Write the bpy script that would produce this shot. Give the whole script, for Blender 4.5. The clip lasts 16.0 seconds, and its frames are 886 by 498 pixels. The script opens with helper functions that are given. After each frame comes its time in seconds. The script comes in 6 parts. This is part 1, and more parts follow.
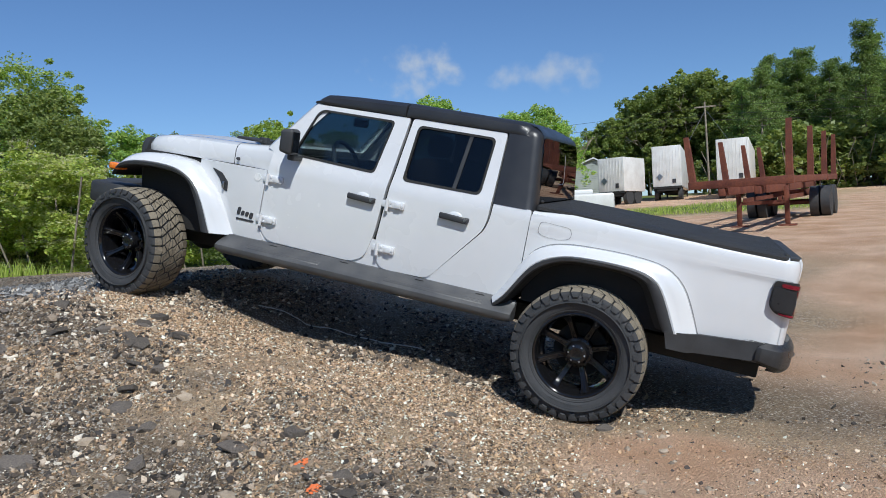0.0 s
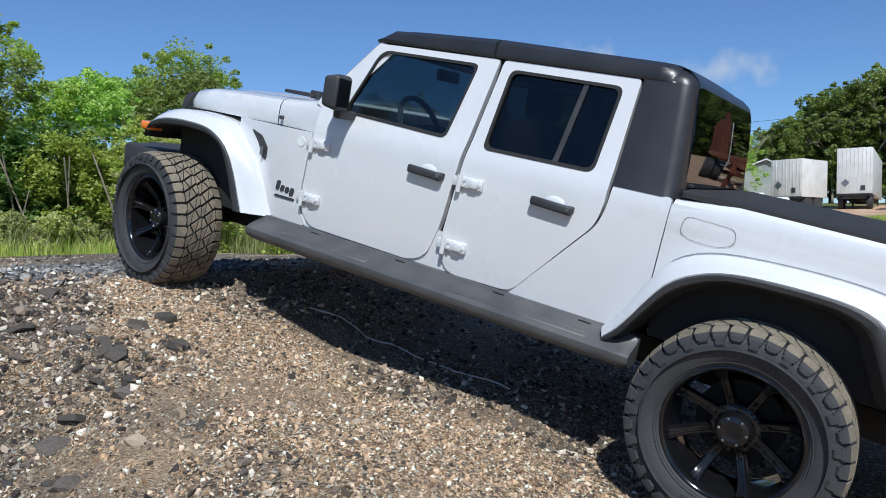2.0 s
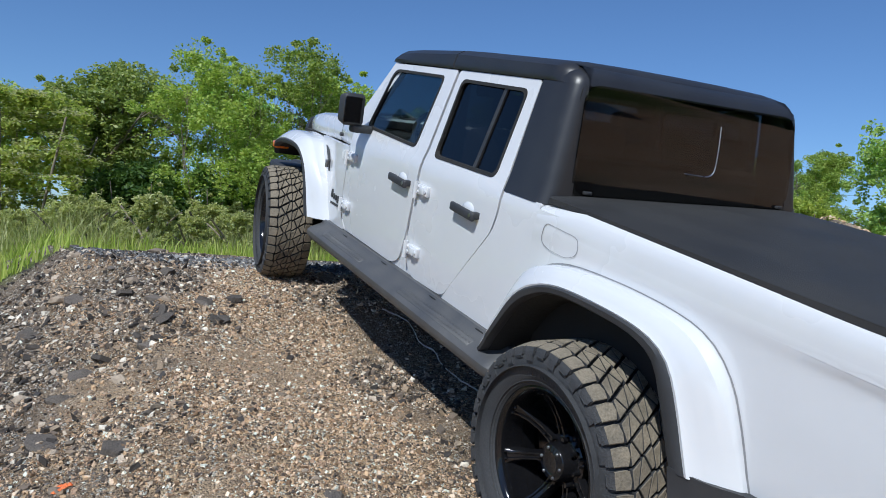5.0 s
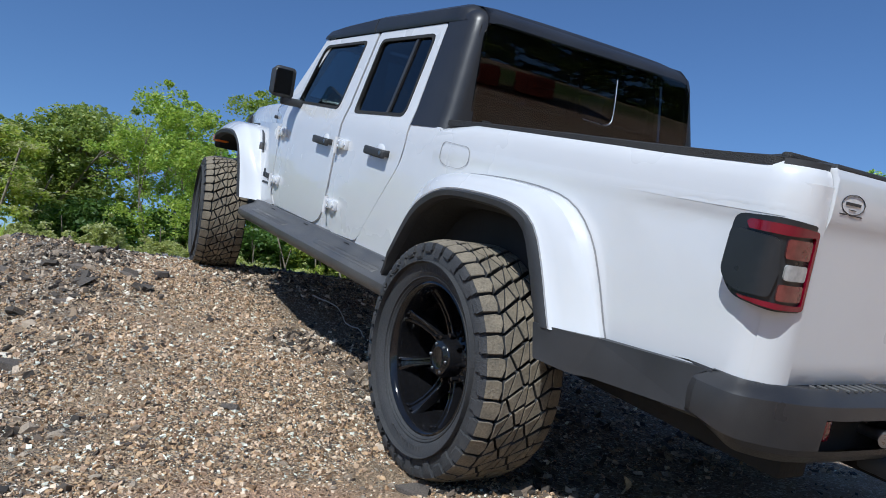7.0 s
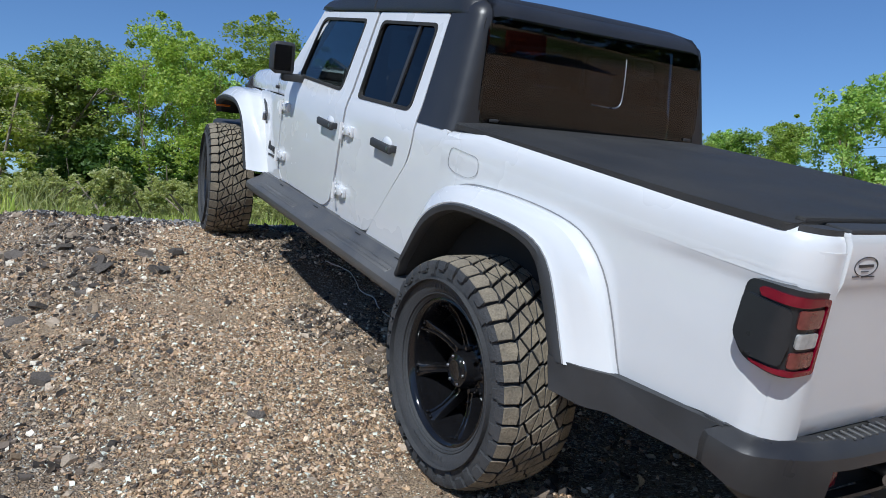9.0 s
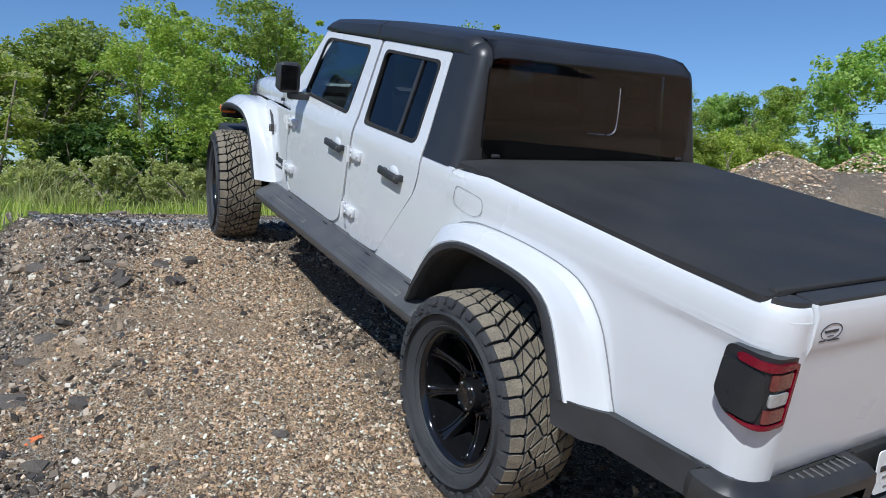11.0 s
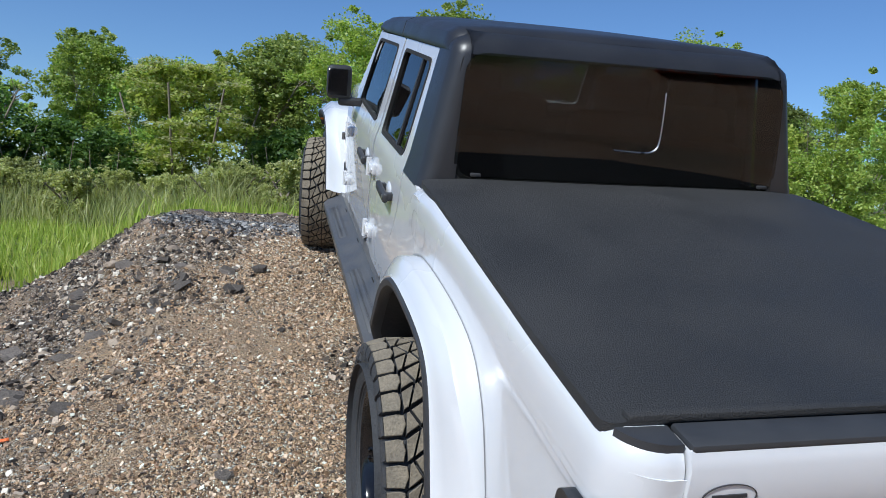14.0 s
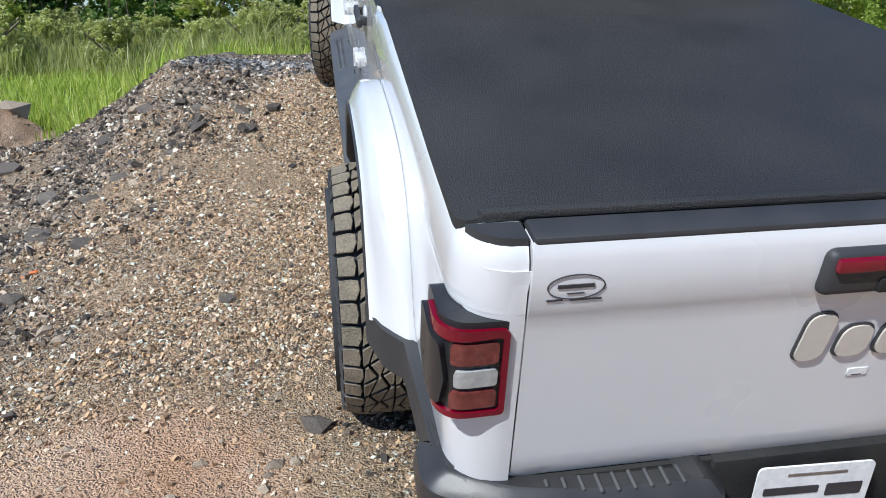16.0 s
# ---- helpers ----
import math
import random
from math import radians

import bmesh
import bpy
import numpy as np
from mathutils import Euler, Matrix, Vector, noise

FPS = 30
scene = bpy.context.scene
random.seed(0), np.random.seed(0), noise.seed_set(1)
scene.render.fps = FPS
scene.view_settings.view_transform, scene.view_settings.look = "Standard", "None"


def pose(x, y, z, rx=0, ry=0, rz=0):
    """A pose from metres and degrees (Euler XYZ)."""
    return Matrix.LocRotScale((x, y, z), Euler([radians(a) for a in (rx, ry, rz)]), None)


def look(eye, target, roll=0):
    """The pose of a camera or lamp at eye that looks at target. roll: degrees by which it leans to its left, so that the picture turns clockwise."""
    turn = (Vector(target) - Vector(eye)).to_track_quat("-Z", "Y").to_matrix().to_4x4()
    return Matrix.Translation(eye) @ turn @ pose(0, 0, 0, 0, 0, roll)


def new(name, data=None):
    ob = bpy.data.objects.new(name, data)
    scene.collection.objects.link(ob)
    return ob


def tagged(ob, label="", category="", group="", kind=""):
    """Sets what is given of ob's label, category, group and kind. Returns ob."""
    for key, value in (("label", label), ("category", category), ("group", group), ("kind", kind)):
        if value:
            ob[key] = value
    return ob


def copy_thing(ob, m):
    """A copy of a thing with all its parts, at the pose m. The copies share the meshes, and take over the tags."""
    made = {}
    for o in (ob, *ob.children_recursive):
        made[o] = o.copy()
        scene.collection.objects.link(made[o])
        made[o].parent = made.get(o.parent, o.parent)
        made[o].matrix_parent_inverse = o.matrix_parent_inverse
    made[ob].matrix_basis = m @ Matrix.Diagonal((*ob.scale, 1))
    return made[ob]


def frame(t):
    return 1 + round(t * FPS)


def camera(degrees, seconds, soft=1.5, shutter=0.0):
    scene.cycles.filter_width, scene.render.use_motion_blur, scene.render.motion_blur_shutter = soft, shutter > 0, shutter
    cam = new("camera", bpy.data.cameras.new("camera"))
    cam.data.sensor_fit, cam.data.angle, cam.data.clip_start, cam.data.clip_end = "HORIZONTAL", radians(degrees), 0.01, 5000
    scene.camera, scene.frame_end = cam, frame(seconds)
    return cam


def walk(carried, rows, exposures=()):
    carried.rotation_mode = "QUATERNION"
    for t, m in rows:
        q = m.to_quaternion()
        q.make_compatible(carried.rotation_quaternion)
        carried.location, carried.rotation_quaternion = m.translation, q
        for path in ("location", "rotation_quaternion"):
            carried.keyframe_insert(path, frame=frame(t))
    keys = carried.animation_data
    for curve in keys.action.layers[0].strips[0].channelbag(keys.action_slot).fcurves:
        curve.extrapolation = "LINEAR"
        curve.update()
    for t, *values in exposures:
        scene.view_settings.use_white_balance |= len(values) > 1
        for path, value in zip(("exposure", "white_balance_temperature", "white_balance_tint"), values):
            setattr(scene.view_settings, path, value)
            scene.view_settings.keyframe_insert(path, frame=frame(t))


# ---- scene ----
cam = camera(63.0, 16.0, soft=0.9)
PATH = [
    (0, 0.738, -5.274, 1.159, 19.71, -1.57, -2.90),
    (0.5, 0.708, -5.186, 1.128, 21.43, -3.17, -2.70),
    (1, 0.608, -4.769, 1.108, 23.82, -2.90, -2.54),
    (1.5, 0.501, -4.276, 1.095, 25.56, -1.55, 0.09),
    (2, 0.483, -3.759, 1.123, 31.66, -1.57, 0.04),
    (2.5, 0.464, -3.339, 1.194, 38.94, -1.50, 1.88),
    (3, 0.493, -2.866, 1.169, 50.58, 0.96, 3.52),
    (3.2, 0.556, -2.741, 1.178, 54.20, 2.35, 3.75),
    (5.3, 2.059, -2.456, 1.032, 60.46, -0.65, 3.39),
    (5.5, 2.116, -2.452, 1.026, 59.85, -2.17, 2.84),
    (6, 2.145, -2.355, 0.756, 61.55, -0.46, 1.31),
    (6.5, 2.132, -2.301, 0.513, 60.95, 5.02, 3.22),
    (7, 2.131, -2.242, 0.450, 57.75, 6.42, 5.08),
    (7.5, 2.132, -2.208, 0.439, 55.31, 5.57, 5.72),
    (8, 2.132, -2.203, 0.440, 55.06, 5.33, 4.59),
    (8.5, 2.131, -2.223, 0.498, 56.11, 4.24, 3.61),
    (9, 2.142, -2.298, 0.832, 57.89, -0.99, 2.72),
    (9.2, 2.179, -2.334, 0.972, 58.43, -4.94, 1.12),
    (11.5, 2.276, -2.440, 1.119, 57.53, -3.75, 1.71),
    (12, 2.286, -2.415, 1.115, 57.84, -4.06, 2.14),
    (12.5, 2.314, -2.152, 1.122, 57.60, -6.04, 2.44),
    (13, 2.267, -1.878, 1.134, 60.38, -9.57, 4.00),
    (13.5, 2.129, -1.639, 1.179, 68.16, -6.84, 4.55),
    (14, 2.165, -1.333, 1.218, 74.99, -4.01, 4.53),
    (14.5, 2.214, -1.096, 1.255, 80.97, -6.17, 3.55),
    (15, 2.233, -1.032, 1.250, 81.90, -6.93, 1.93),
    (15.5, 2.246, -1.019, 1.205, 80.77, -12.52, 1.88),
    (16, 2.266, -1.023, 1.182, 79.30, -16.83, 1.81),
]
EXPOSURES = [(0, -0.09, 6150, 6), (1.5, -0.04, 6050, 6), (3, 0.0, 5900, 6), (5, -0.08, 5900, 6), (13, -0.08, 5900, 6), (14, -0.02, 5900, 6), (14.5, 0.15, 5880, 6), (15, 0.24, 5900, 6), (16, 0.21, 6000, 6)]
walk(cam, [(t, pose(x, y, z, 90 + pitch, 0, yaw) @ pose(0, 0, 0, 0, 0, roll)) for t, x, y, z, yaw, pitch, roll in PATH], EXPOSURES)

# ---- light: clear midday sky, high sun on the driver's side of the truck ----
SUN_DIR = Vector((0.50, -0.63, 0.835)).normalized()
world = bpy.data.worlds.new("sky")
scene.world = world
world.use_nodes = True
wn, wl = world.node_tree.nodes, world.node_tree.links
wn.clear()
sky = wn.new("ShaderNodeTexSky")
sky.sky_type = "NISHITA"
sky.sun_disc = False
sky.sun_elevation = math.asin(SUN_DIR.z)
sky.sun_rotation = math.atan2(SUN_DIR.x, SUN_DIR.y)
sky.altitude, sky.air_density, sky.dust_density, sky.ozone_density = 300, 1.0, 0.25, 4.5
wcoord = wn.new("ShaderNodeTexCoord")
bg = wn.new("ShaderNodeBackground")
bg.inputs["Strength"].default_value = 0.095
wout = wn.new("ShaderNodeOutputWorld")


def cloud(src, azimuth, elevation, wide, high, amount):
    """A thin white cloud in the given direction, in degrees, torn by noise."""
    a, e = radians(azimuth), radians(elevation)
    c = Vector((-math.sin(a) * math.cos(e), math.cos(a) * math.cos(e), math.sin(e)))
    u = Vector((-math.cos(a), -math.sin(a), 0))
    v = u.cross(c)

    def along(axis, size):
        d = wn.new("ShaderNodeVectorMath")
        d.operation = "DOT_PRODUCT"
        d.inputs[1].default_value = axis
        wl.new(wcoord.outputs["Generated"], d.inputs[0])
        m = wn.new("ShaderNodeMath")
        m.operation = "MULTIPLY_ADD"
        m.inputs[1].default_value, m.inputs[2].default_value = 1 / size, -c.dot(axis) / size
        wl.new(d.outputs["Value"], m.inputs[0])
        p = wn.new("ShaderNodeMath")
        p.operation = "POWER"
        p.inputs[1].default_value = 2
        wl.new(m.outputs[0], p.inputs[0])
        return p.outputs[0]

    s = wn.new("ShaderNodeMath")
    s.operation = "ADD"
    wl.new(along(u, radians(wide)), s.inputs[0])
    wl.new(along(v, radians(high)), s.inputs[1])
    nz = wn.new("ShaderNodeTexNoise")
    nz.inputs["Scale"].default_value, nz.inputs["Detail"].default_value = 26, 7
    wl.new(wcoord.outputs["Generated"], nz.inputs["Vector"])
    t = wn.new("ShaderNodeMath")
    t.operation = "MULTIPLY_ADD"
    t.inputs[1].default_value, t.inputs[2].default_value = -2.6, 1.95
    wl.new(nz.outputs["Fac"], t.inputs[0])
    d = wn.new("ShaderNodeMath")
    d.operation = "ADD"
    wl.new(s.outputs[0], d.inputs[0])
    wl.new(t.outputs[0], d.inputs[1])
    r = wn.new("ShaderNodeMapRange")
    r.interpolation_type = "SMOOTHSTEP"
    r.inputs[1].default_value, r.inputs[2].default_value, r.inputs[3].default_value, r.inputs[4].default_value = 1.3, 0.1, 0, amount
    wl.new(d.outputs[0], r.inputs[0])
    mx = wn.new("ShaderNodeMix")
    mx.data_type = "RGBA"
    mx.inputs[7].default_value = (6.5, 6.7, 7.0, 1)
    wl.new(r.outputs[0], mx.inputs[0])
    wl.new(src, mx.inputs[6])
    return mx.outputs[2]


deep = wn.new("ShaderNodeMix")
deep.data_type, deep.blend_type = "RGBA", "MULTIPLY"
deep.inputs[0].default_value, deep.inputs[7].default_value = 1.0, (0.90, 1.0, 1.16, 1)
wl.new(sky.outputs[0], deep.inputs[6])
wl.new(cloud(cloud(deep.outputs[2], 21.0, 12.4, 4.8, 2.5, 0.95), 10.6, 11.5, 6.4, 1.8, 0.62), bg.inputs["Color"])
wl.new(bg.outputs[0], wout.inputs["Surface"])
sun = new("sun", bpy.data.lights.new("sun", "SUN"))
sun.data.energy, sun.data.angle, sun.data.color = 4.65, radians(0.53), (1.0, 0.97, 0.925)
sun.matrix_world = look(SUN_DIR * 60, (0, 0, 0))
scene.view_settings.exposure = 0.0


# ---- materials ----
def nodes_of(name):
    m = bpy.data.materials.new(name)
    m.use_nodes = True
    return m, m.node_tree.nodes, m.node_tree.links, m.node_tree.nodes["Principled BSDF"]


def noise_of(n, l, coord, scale, detail=4.0, rough=0.55):
    t = n.new("ShaderNodeTexNoise")
    t.inputs["Scale"].default_value, t.inputs["Detail"].default_value, t.inputs["Roughness"].default_value = scale, detail, rough
    l.new(coord, t.inputs["Vector"])
    return t.outputs["Fac"]


def remap(n, l, src, a, b, c=0.0, d=1.0):
    r = n.new("ShaderNodeMapRange")
    r.inputs[1].default_value, r.inputs[2].default_value, r.inputs[3].default_value, r.inputs[4].default_value = a, b, c, d
    l.new(src, r.inputs[0])
    return r.outputs[0]


def mixed(n, l, fac, a, b, blend="MIX"):
    m = n.new("ShaderNodeMix")
    m.data_type, m.blend_type = "RGBA", blend
    for sock, v in ((m.inputs[0], fac), (m.inputs[6], a), (m.inputs[7], b)):
        if isinstance(v, (int, float)):
            sock.default_value = v
        elif isinstance(v, tuple):
            sock.default_value = (*v, 1)
        else:
            l.new(v, sock)
    return m.outputs[2]


def surf(name, c1, c2, scale=4.0, rough=0.5, rvar=0.12, metal=0.0, bump=0.0, bscale=60.0, coat=0.0, fine=0.12, random=0.0):
    """A surface of two tones at a coarse scale, with fine grain, uneven gloss and a little relief."""
    m, n, l, p = nodes_of(name)
    co = n.new("ShaderNodeTexCoord").outputs["Object"]
    big, small = noise_of(n, l, co, scale), noise_of(n, l, co, bscale, 5)
    col = mixed(n, l, remap(n, l, big, 0.35, 0.65), c1, c2)
    shade = remap(n, l, small, 0.25, 0.75, 1 - fine, 1 + fine)
    if random:
        info = n.new("ShaderNodeObjectInfo")
        mul = n.new("ShaderNodeMath")
        mul.operation = "MULTIPLY"
        l.new(shade, mul.inputs[0])
        l.new(remap(n, l, info.outputs["Random"], 0, 1, 1 - random, 1 + random), mul.inputs[1])
        shade = mul.outputs[0]
    col = mixed(n, l, 1.0, col, shade, "MULTIPLY")
    l.new(col, p.inputs["Base Color"])
    l.new(remap(n, l, big, 0.3, 0.7, max(rough - rvar, 0.02), min(rough + rvar, 1)), p.inputs["Roughness"])
    p.inputs["Metallic"].default_value, p.inputs["Coat Weight"].default_value, p.inputs["Coat Roughness"].default_value = metal, coat, 0.04
    if bump:
        b = n.new("ShaderNodeBump")
        b.inputs["Strength"].default_value, b.inputs["Distance"].default_value = bump, 0.01
        l.new(small, b.inputs["Height"])
        l.new(b.outputs[0], p.inputs["Normal"])
    return m


def glass(name, tint, rough=0.0):
    m, n, l, p = nodes_of(name)
    co = n.new("ShaderNodeTexCoord").outputs["Object"]
    p.inputs["Base Color"].default_value = (*tint, 1)
    p.inputs["Transmission Weight"].default_value, p.inputs["IOR"].default_value = 1.0, 1.5
    l.new(remap(n, l, noise_of(n, l, co, 9), 0.4, 0.8, rough, rough + 0.03), p.inputs["Roughness"])
    return m


def leaf_mat(name, c1, c2, c3):
    """Leaves: each one its own green, letting some light through."""
    m, n, l, p = nodes_of(name)
    geo = n.new("ShaderNodeNewGeometry")
    info = n.new("ShaderNodeObjectInfo")
    ramp = n.new("ShaderNodeValToRGB")
    e = ramp.color_ramp.elements
    e[0].color, e[1].color = (*c1, 1), (*c3, 1)
    e.new(0.5).color = (*c2, 1)
    l.new(geo.outputs["Random Per Island"], ramp.inputs[0])
    col = mixed(n, l, 1.0, ramp.outputs[0], remap(n, l, info.outputs["Random"], 0, 1, 0.8, 1.2), "MULTIPLY")
    l.new(col, p.inputs["Base Color"])
    p.inputs["Roughness"].default_value = 0.5
    tr = n.new("ShaderNodeBsdfTranslucent")
    l.new(mixed(n, l, 1.0, col, (1.0, 1.0, 0.6), "MULTIPLY"), tr.inputs["Color"])
    mx = n.new("ShaderNodeMixShader")
    mx.inputs[0].default_value = 0.5
    l.new(p.outputs[0], mx.inputs[1])
    l.new(tr.outputs[0], mx.inputs[2])
    l.new(mx.outputs[0], n["Material Output"].inputs["Surface"])
    return m


def ground_mat():
    """Crushed gravel with asphalt bits, clay and turf, told apart by where they lie."""
    m, n, l, p = nodes_of("gravel_ground")
    co = n.new("ShaderNodeTexCoord").outputs["Object"]
    vor = n.new("ShaderNodeTexVoronoi")
    vor.inputs["Scale"].default_value, vor.inputs["Randomness"].default_value = 92, 1
    warp = n.new("ShaderNodeVectorMath")
    warp.operation = "ADD"
    nz = n.new("ShaderNodeTexNoise")
    nz.inputs["Scale"].default_value = 30
    l.new(co, nz.inputs["Vector"])
    sc = n.new("ShaderNodeVectorMath")
    sc.operation = "SCALE"
    sc.inputs[3].default_value = 0.03
    l.new(nz.outputs["Color"], sc.inputs[0])
    l.new(co, warp.inputs[0])
    l.new(sc.outputs[0], warp.inputs[1])
    l.new(warp.outputs[0], vor.inputs["Vector"])
    sep = n.new("ShaderNodeSeparateColor")
    l.new(vor.outputs["Color"], sep.inputs[0])
    ramp = n.new("ShaderNodeValToRGB")
    ramp.color_ramp.interpolation = "CONSTANT"
    e = ramp.color_ramp.elements
    e[0].color, e[1].color = (0.130, 0.096, 0.068, 1), (0.850, 0.840, 0.720, 1)
    e[1].position = 0.92
    for pos, c in ((0.16, (0.380, 0.268, 0.164)), (0.34, (0.600, 0.432, 0.262)), (0.52, (0.350, 0.266, 0.190)), (0.66, (0.760, 0.570, 0.360)), (0.80, (0.185, 0.146, 0.113))):
        e.new(pos).color = (*c, 1)
    l.new(sep.outputs[0], ramp.inputs[0])
    fine = noise_of(n, l, co, 180, 6, 0.7)
    sand = mixed(n, l, remap(n, l, noise_of(n, l, co, 2.2, 6), 0.35, 0.7), (0.450, 0.318, 0.203), (0.700, 0.506, 0.314))
    dust = n.new("ShaderNodeAttribute")
    dust.attribute_name = "sand"
    col = mixed(n, l, remap(n, l, dust.outputs["Fac"], 0, 1, 0.92, 0.30), sand, ramp.outputs[0])
    # dark asphalt crumbs, and the shade painted under the truck
    tar_shade = n.new("ShaderNodeAttribute")
    tar_shade.attribute_name = "tar_shade"
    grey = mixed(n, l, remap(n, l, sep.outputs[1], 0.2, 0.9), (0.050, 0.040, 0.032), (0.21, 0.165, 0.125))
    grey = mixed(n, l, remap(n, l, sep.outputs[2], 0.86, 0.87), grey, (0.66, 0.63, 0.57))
    col = mixed(n, l, tar_shade.outputs["Fac"], col, grey)
    # orange clay
    clay = n.new("ShaderNodeAttribute")
    clay.attribute_name = "clay"
    red = mixed(n, l, remap(n, l, noise_of(n, l, co, 1.1, 7), 0.35, 0.65), (0.66, 0.385, 0.225), (0.86, 0.600, 0.415))
    col = mixed(n, l, clay.outputs["Fac"], col, red)
    turf = n.new("ShaderNodeAttribute")
    turf.attribute_name = "turf"
    green = mixed(n, l, remap(n, l, noise_of(n, l, co, 3, 6), 0.35, 0.65), (0.11, 0.16, 0.032), (0.19, 0.23, 0.055))
    col = mixed(n, l, turf.outputs["Fac"], col, green)
    col = mixed(n, l, 1.0, col, remap(n, l, fine, 0.25, 0.75, 0.45, 1.6), "MULTIPLY")
    l.new(col, p.inputs["Base Color"])
    p.inputs["Roughness"].default_value = 0.85
    p.inputs["Specular IOR Level"].default_value = 0.3
    hgt = n.new("ShaderNodeMath")
    hgt.operation = "ADD"
    l.new(remap(n, l, vor.outputs["Distance"], 0, 0.6, 1, 0), hgt.inputs[0])
    l.new(remap(n, l, fine, 0, 1, 0, 0.8), hgt.inputs[1])
    b = n.new("ShaderNodeBump")
    b.inputs["Strength"].default_value, b.inputs["Distance"].default_value = 1.0, 0.022
    l.new(hgt.outputs[0], b.inputs["Height"])
    l.new(b.outputs[0], p.inputs["Normal"])
    return m


M_GROUND = ground_mat()
M_WHITE = surf("white_paint", (0.672, 0.676, 0.683), (0.650, 0.656, 0.665), 1.5, 0.28, 0.06, coat=1.0, fine=0.01, bscale=8)
M_TRIM = surf("black_trim_plastic", (0.030, 0.031, 0.033), (0.040, 0.041, 0.044), 7, 0.55, 0.08, bump=0.10, bscale=700, fine=0.15)
M_TOP = surf("black_hardtop", (0.022, 0.0225, 0.025), (0.028, 0.029, 0.032), 5, 0.36, 0.05, bump=0.06, bscale=380, fine=0.1)
M_VINYL = surf("black_vinyl_cover", (0.023, 0.0225, 0.022), (0.030, 0.029, 0.0285), 2.5, 0.66, 0.1, bump=0.5, bscale=300, fine=0.25)
M_GLOSS = surf("gloss_black_alloy", (0.006, 0.006, 0.007), (0.009, 0.009, 0.010), 9, 0.10, 0.04)
M_RUBBER = surf("tyre_rubber", (0.033, 0.035, 0.038), (0.050, 0.050, 0.052), 10, 0.72, 0.12, bump=0.4, bscale=160, fine=0.25)
M_BEIGE = surf("beige_letter_paint", (0.52, 0.48, 0.42), (0.57, 0.53, 0.47), 12, 0.35, coat=0.5, fine=0.04)
M_ORANGE = surf("orange_marking_paint", (0.80, 0.16, 0.04), (0.70, 0.20, 0.07), 40, 0.8, bump=0.4, bscale=120, fine=0.3)
M_STRING = surf("pale_string", (0.62, 0.60, 0.54), (0.72, 0.70, 0.64), 40, 0.9)
M_TREAD = surf("dusty_tread_rubber", (0.162, 0.138, 0.102), (0.240, 0.202, 0.146), 14, 0.85, 0.08, bump=0.5, bscale=140, fine=0.3)
M_DARK = surf("dark_underbody", (0.012, 0.012, 0.012), (0.022, 0.021, 0.019), 6, 0.8, 0.1, bump=0.3)
M_SEAM = surf("seam_black", (0.01, 0.01, 0.01), (0.015, 0.015, 0.015), 6, 0.8)
M_GAP = surf("gap_grey", (0.22, 0.22, 0.23), (0.27, 0.27, 0.27), 4, 0.7)
M_STEEL = surf("dull_steel", (0.35, 0.35, 0.36), (0.45, 0.45, 0.46), 20, 0.35, 0.1, metal=1.0)
M_RED = surf("red_lens", (0.150, 0.001, 0.012), (0.180, 0.002, 0.016), 12, 0.10, 0.04, coat=0.4)
M_LAMP = surf("smoked_lamp_plastic", (0.016, 0.018, 0.021), (0.022, 0.024, 0.027), 8, 0.30, 0.05, fine=0.06)
M_PINK = surf("pale_red_lens", (0.140, 0.026, 0.023), (0.180, 0.044, 0.037), 40, 0.18, 0.05, coat=1.0, fine=0.3)
M_CLEAR = surf("clear_lens", (0.372, 0.372, 0.360), (0.432, 0.432, 0.420), 30, 0.15, 0.05, coat=1.0)
M_AMBER = surf("amber_lens", (0.75, 0.16, 0.015), (0.82, 0.22, 0.02), 30, 0.2, coat=1.0)
M_PLATE = surf("plate_white", (0.72, 0.73, 0.73), (0.78, 0.78, 0.77), 5, 0.35)
M_INK = surf("dark_ink", (0.03, 0.03, 0.035), (0.045, 0.045, 0.05), 5, 0.5)
M_SEAT = surf("dark_seat_cloth", (0.03, 0.03, 0.032), (0.05, 0.05, 0.05), 9, 0.9, bump=0.3)
M_GLASS_F = glass("windscreen_glass", (0.22, 0.29, 0.31))
M_BUMPER = surf("worn_bumper_plastic", (0.024, 0.024, 0.026), (0.040, 0.039, 0.039), 6, 0.36, 0.1, bump=0.12, bscale=500, fine=0.2)
M_STEP = surf("dusty_step_plastic", (0.064, 0.065, 0.068), (0.090, 0.089, 0.088), 5, 0.44, 0.1, bump=0.10, bscale=650, fine=0.15)
M_GLASS_R = glass("privacy_glass", (0.05, 0.057, 0.06))
M_GLASS_R.node_tree.nodes["Principled BSDF"].inputs["IOR"].default_value = 1.47
M_LEAF_A = leaf_mat("leaf_locust", (0.235, 0.360, 0.066), (0.375, 0.495, 0.105), (0.540, 0.610, 0.165))
M_LEAF_B = leaf_mat("leaf_oak", (0.235, 0.395, 0.108), (0.400, 0.580, 0.150), (0.60, 0.74, 0.22))
M_LEAF_P = leaf_mat("leaf_privet", (0.235, 0.340, 0.062), (0.410, 0.495, 0.105), (0.60, 0.64, 0.20))
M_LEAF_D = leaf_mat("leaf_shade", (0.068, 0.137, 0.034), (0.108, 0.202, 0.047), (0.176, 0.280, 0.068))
M_LEAF_N = leaf_mat("needle_pine", (0.150, 0.235, 0.075), (0.230, 0.335, 0.105), (0.340, 0.430, 0.140))
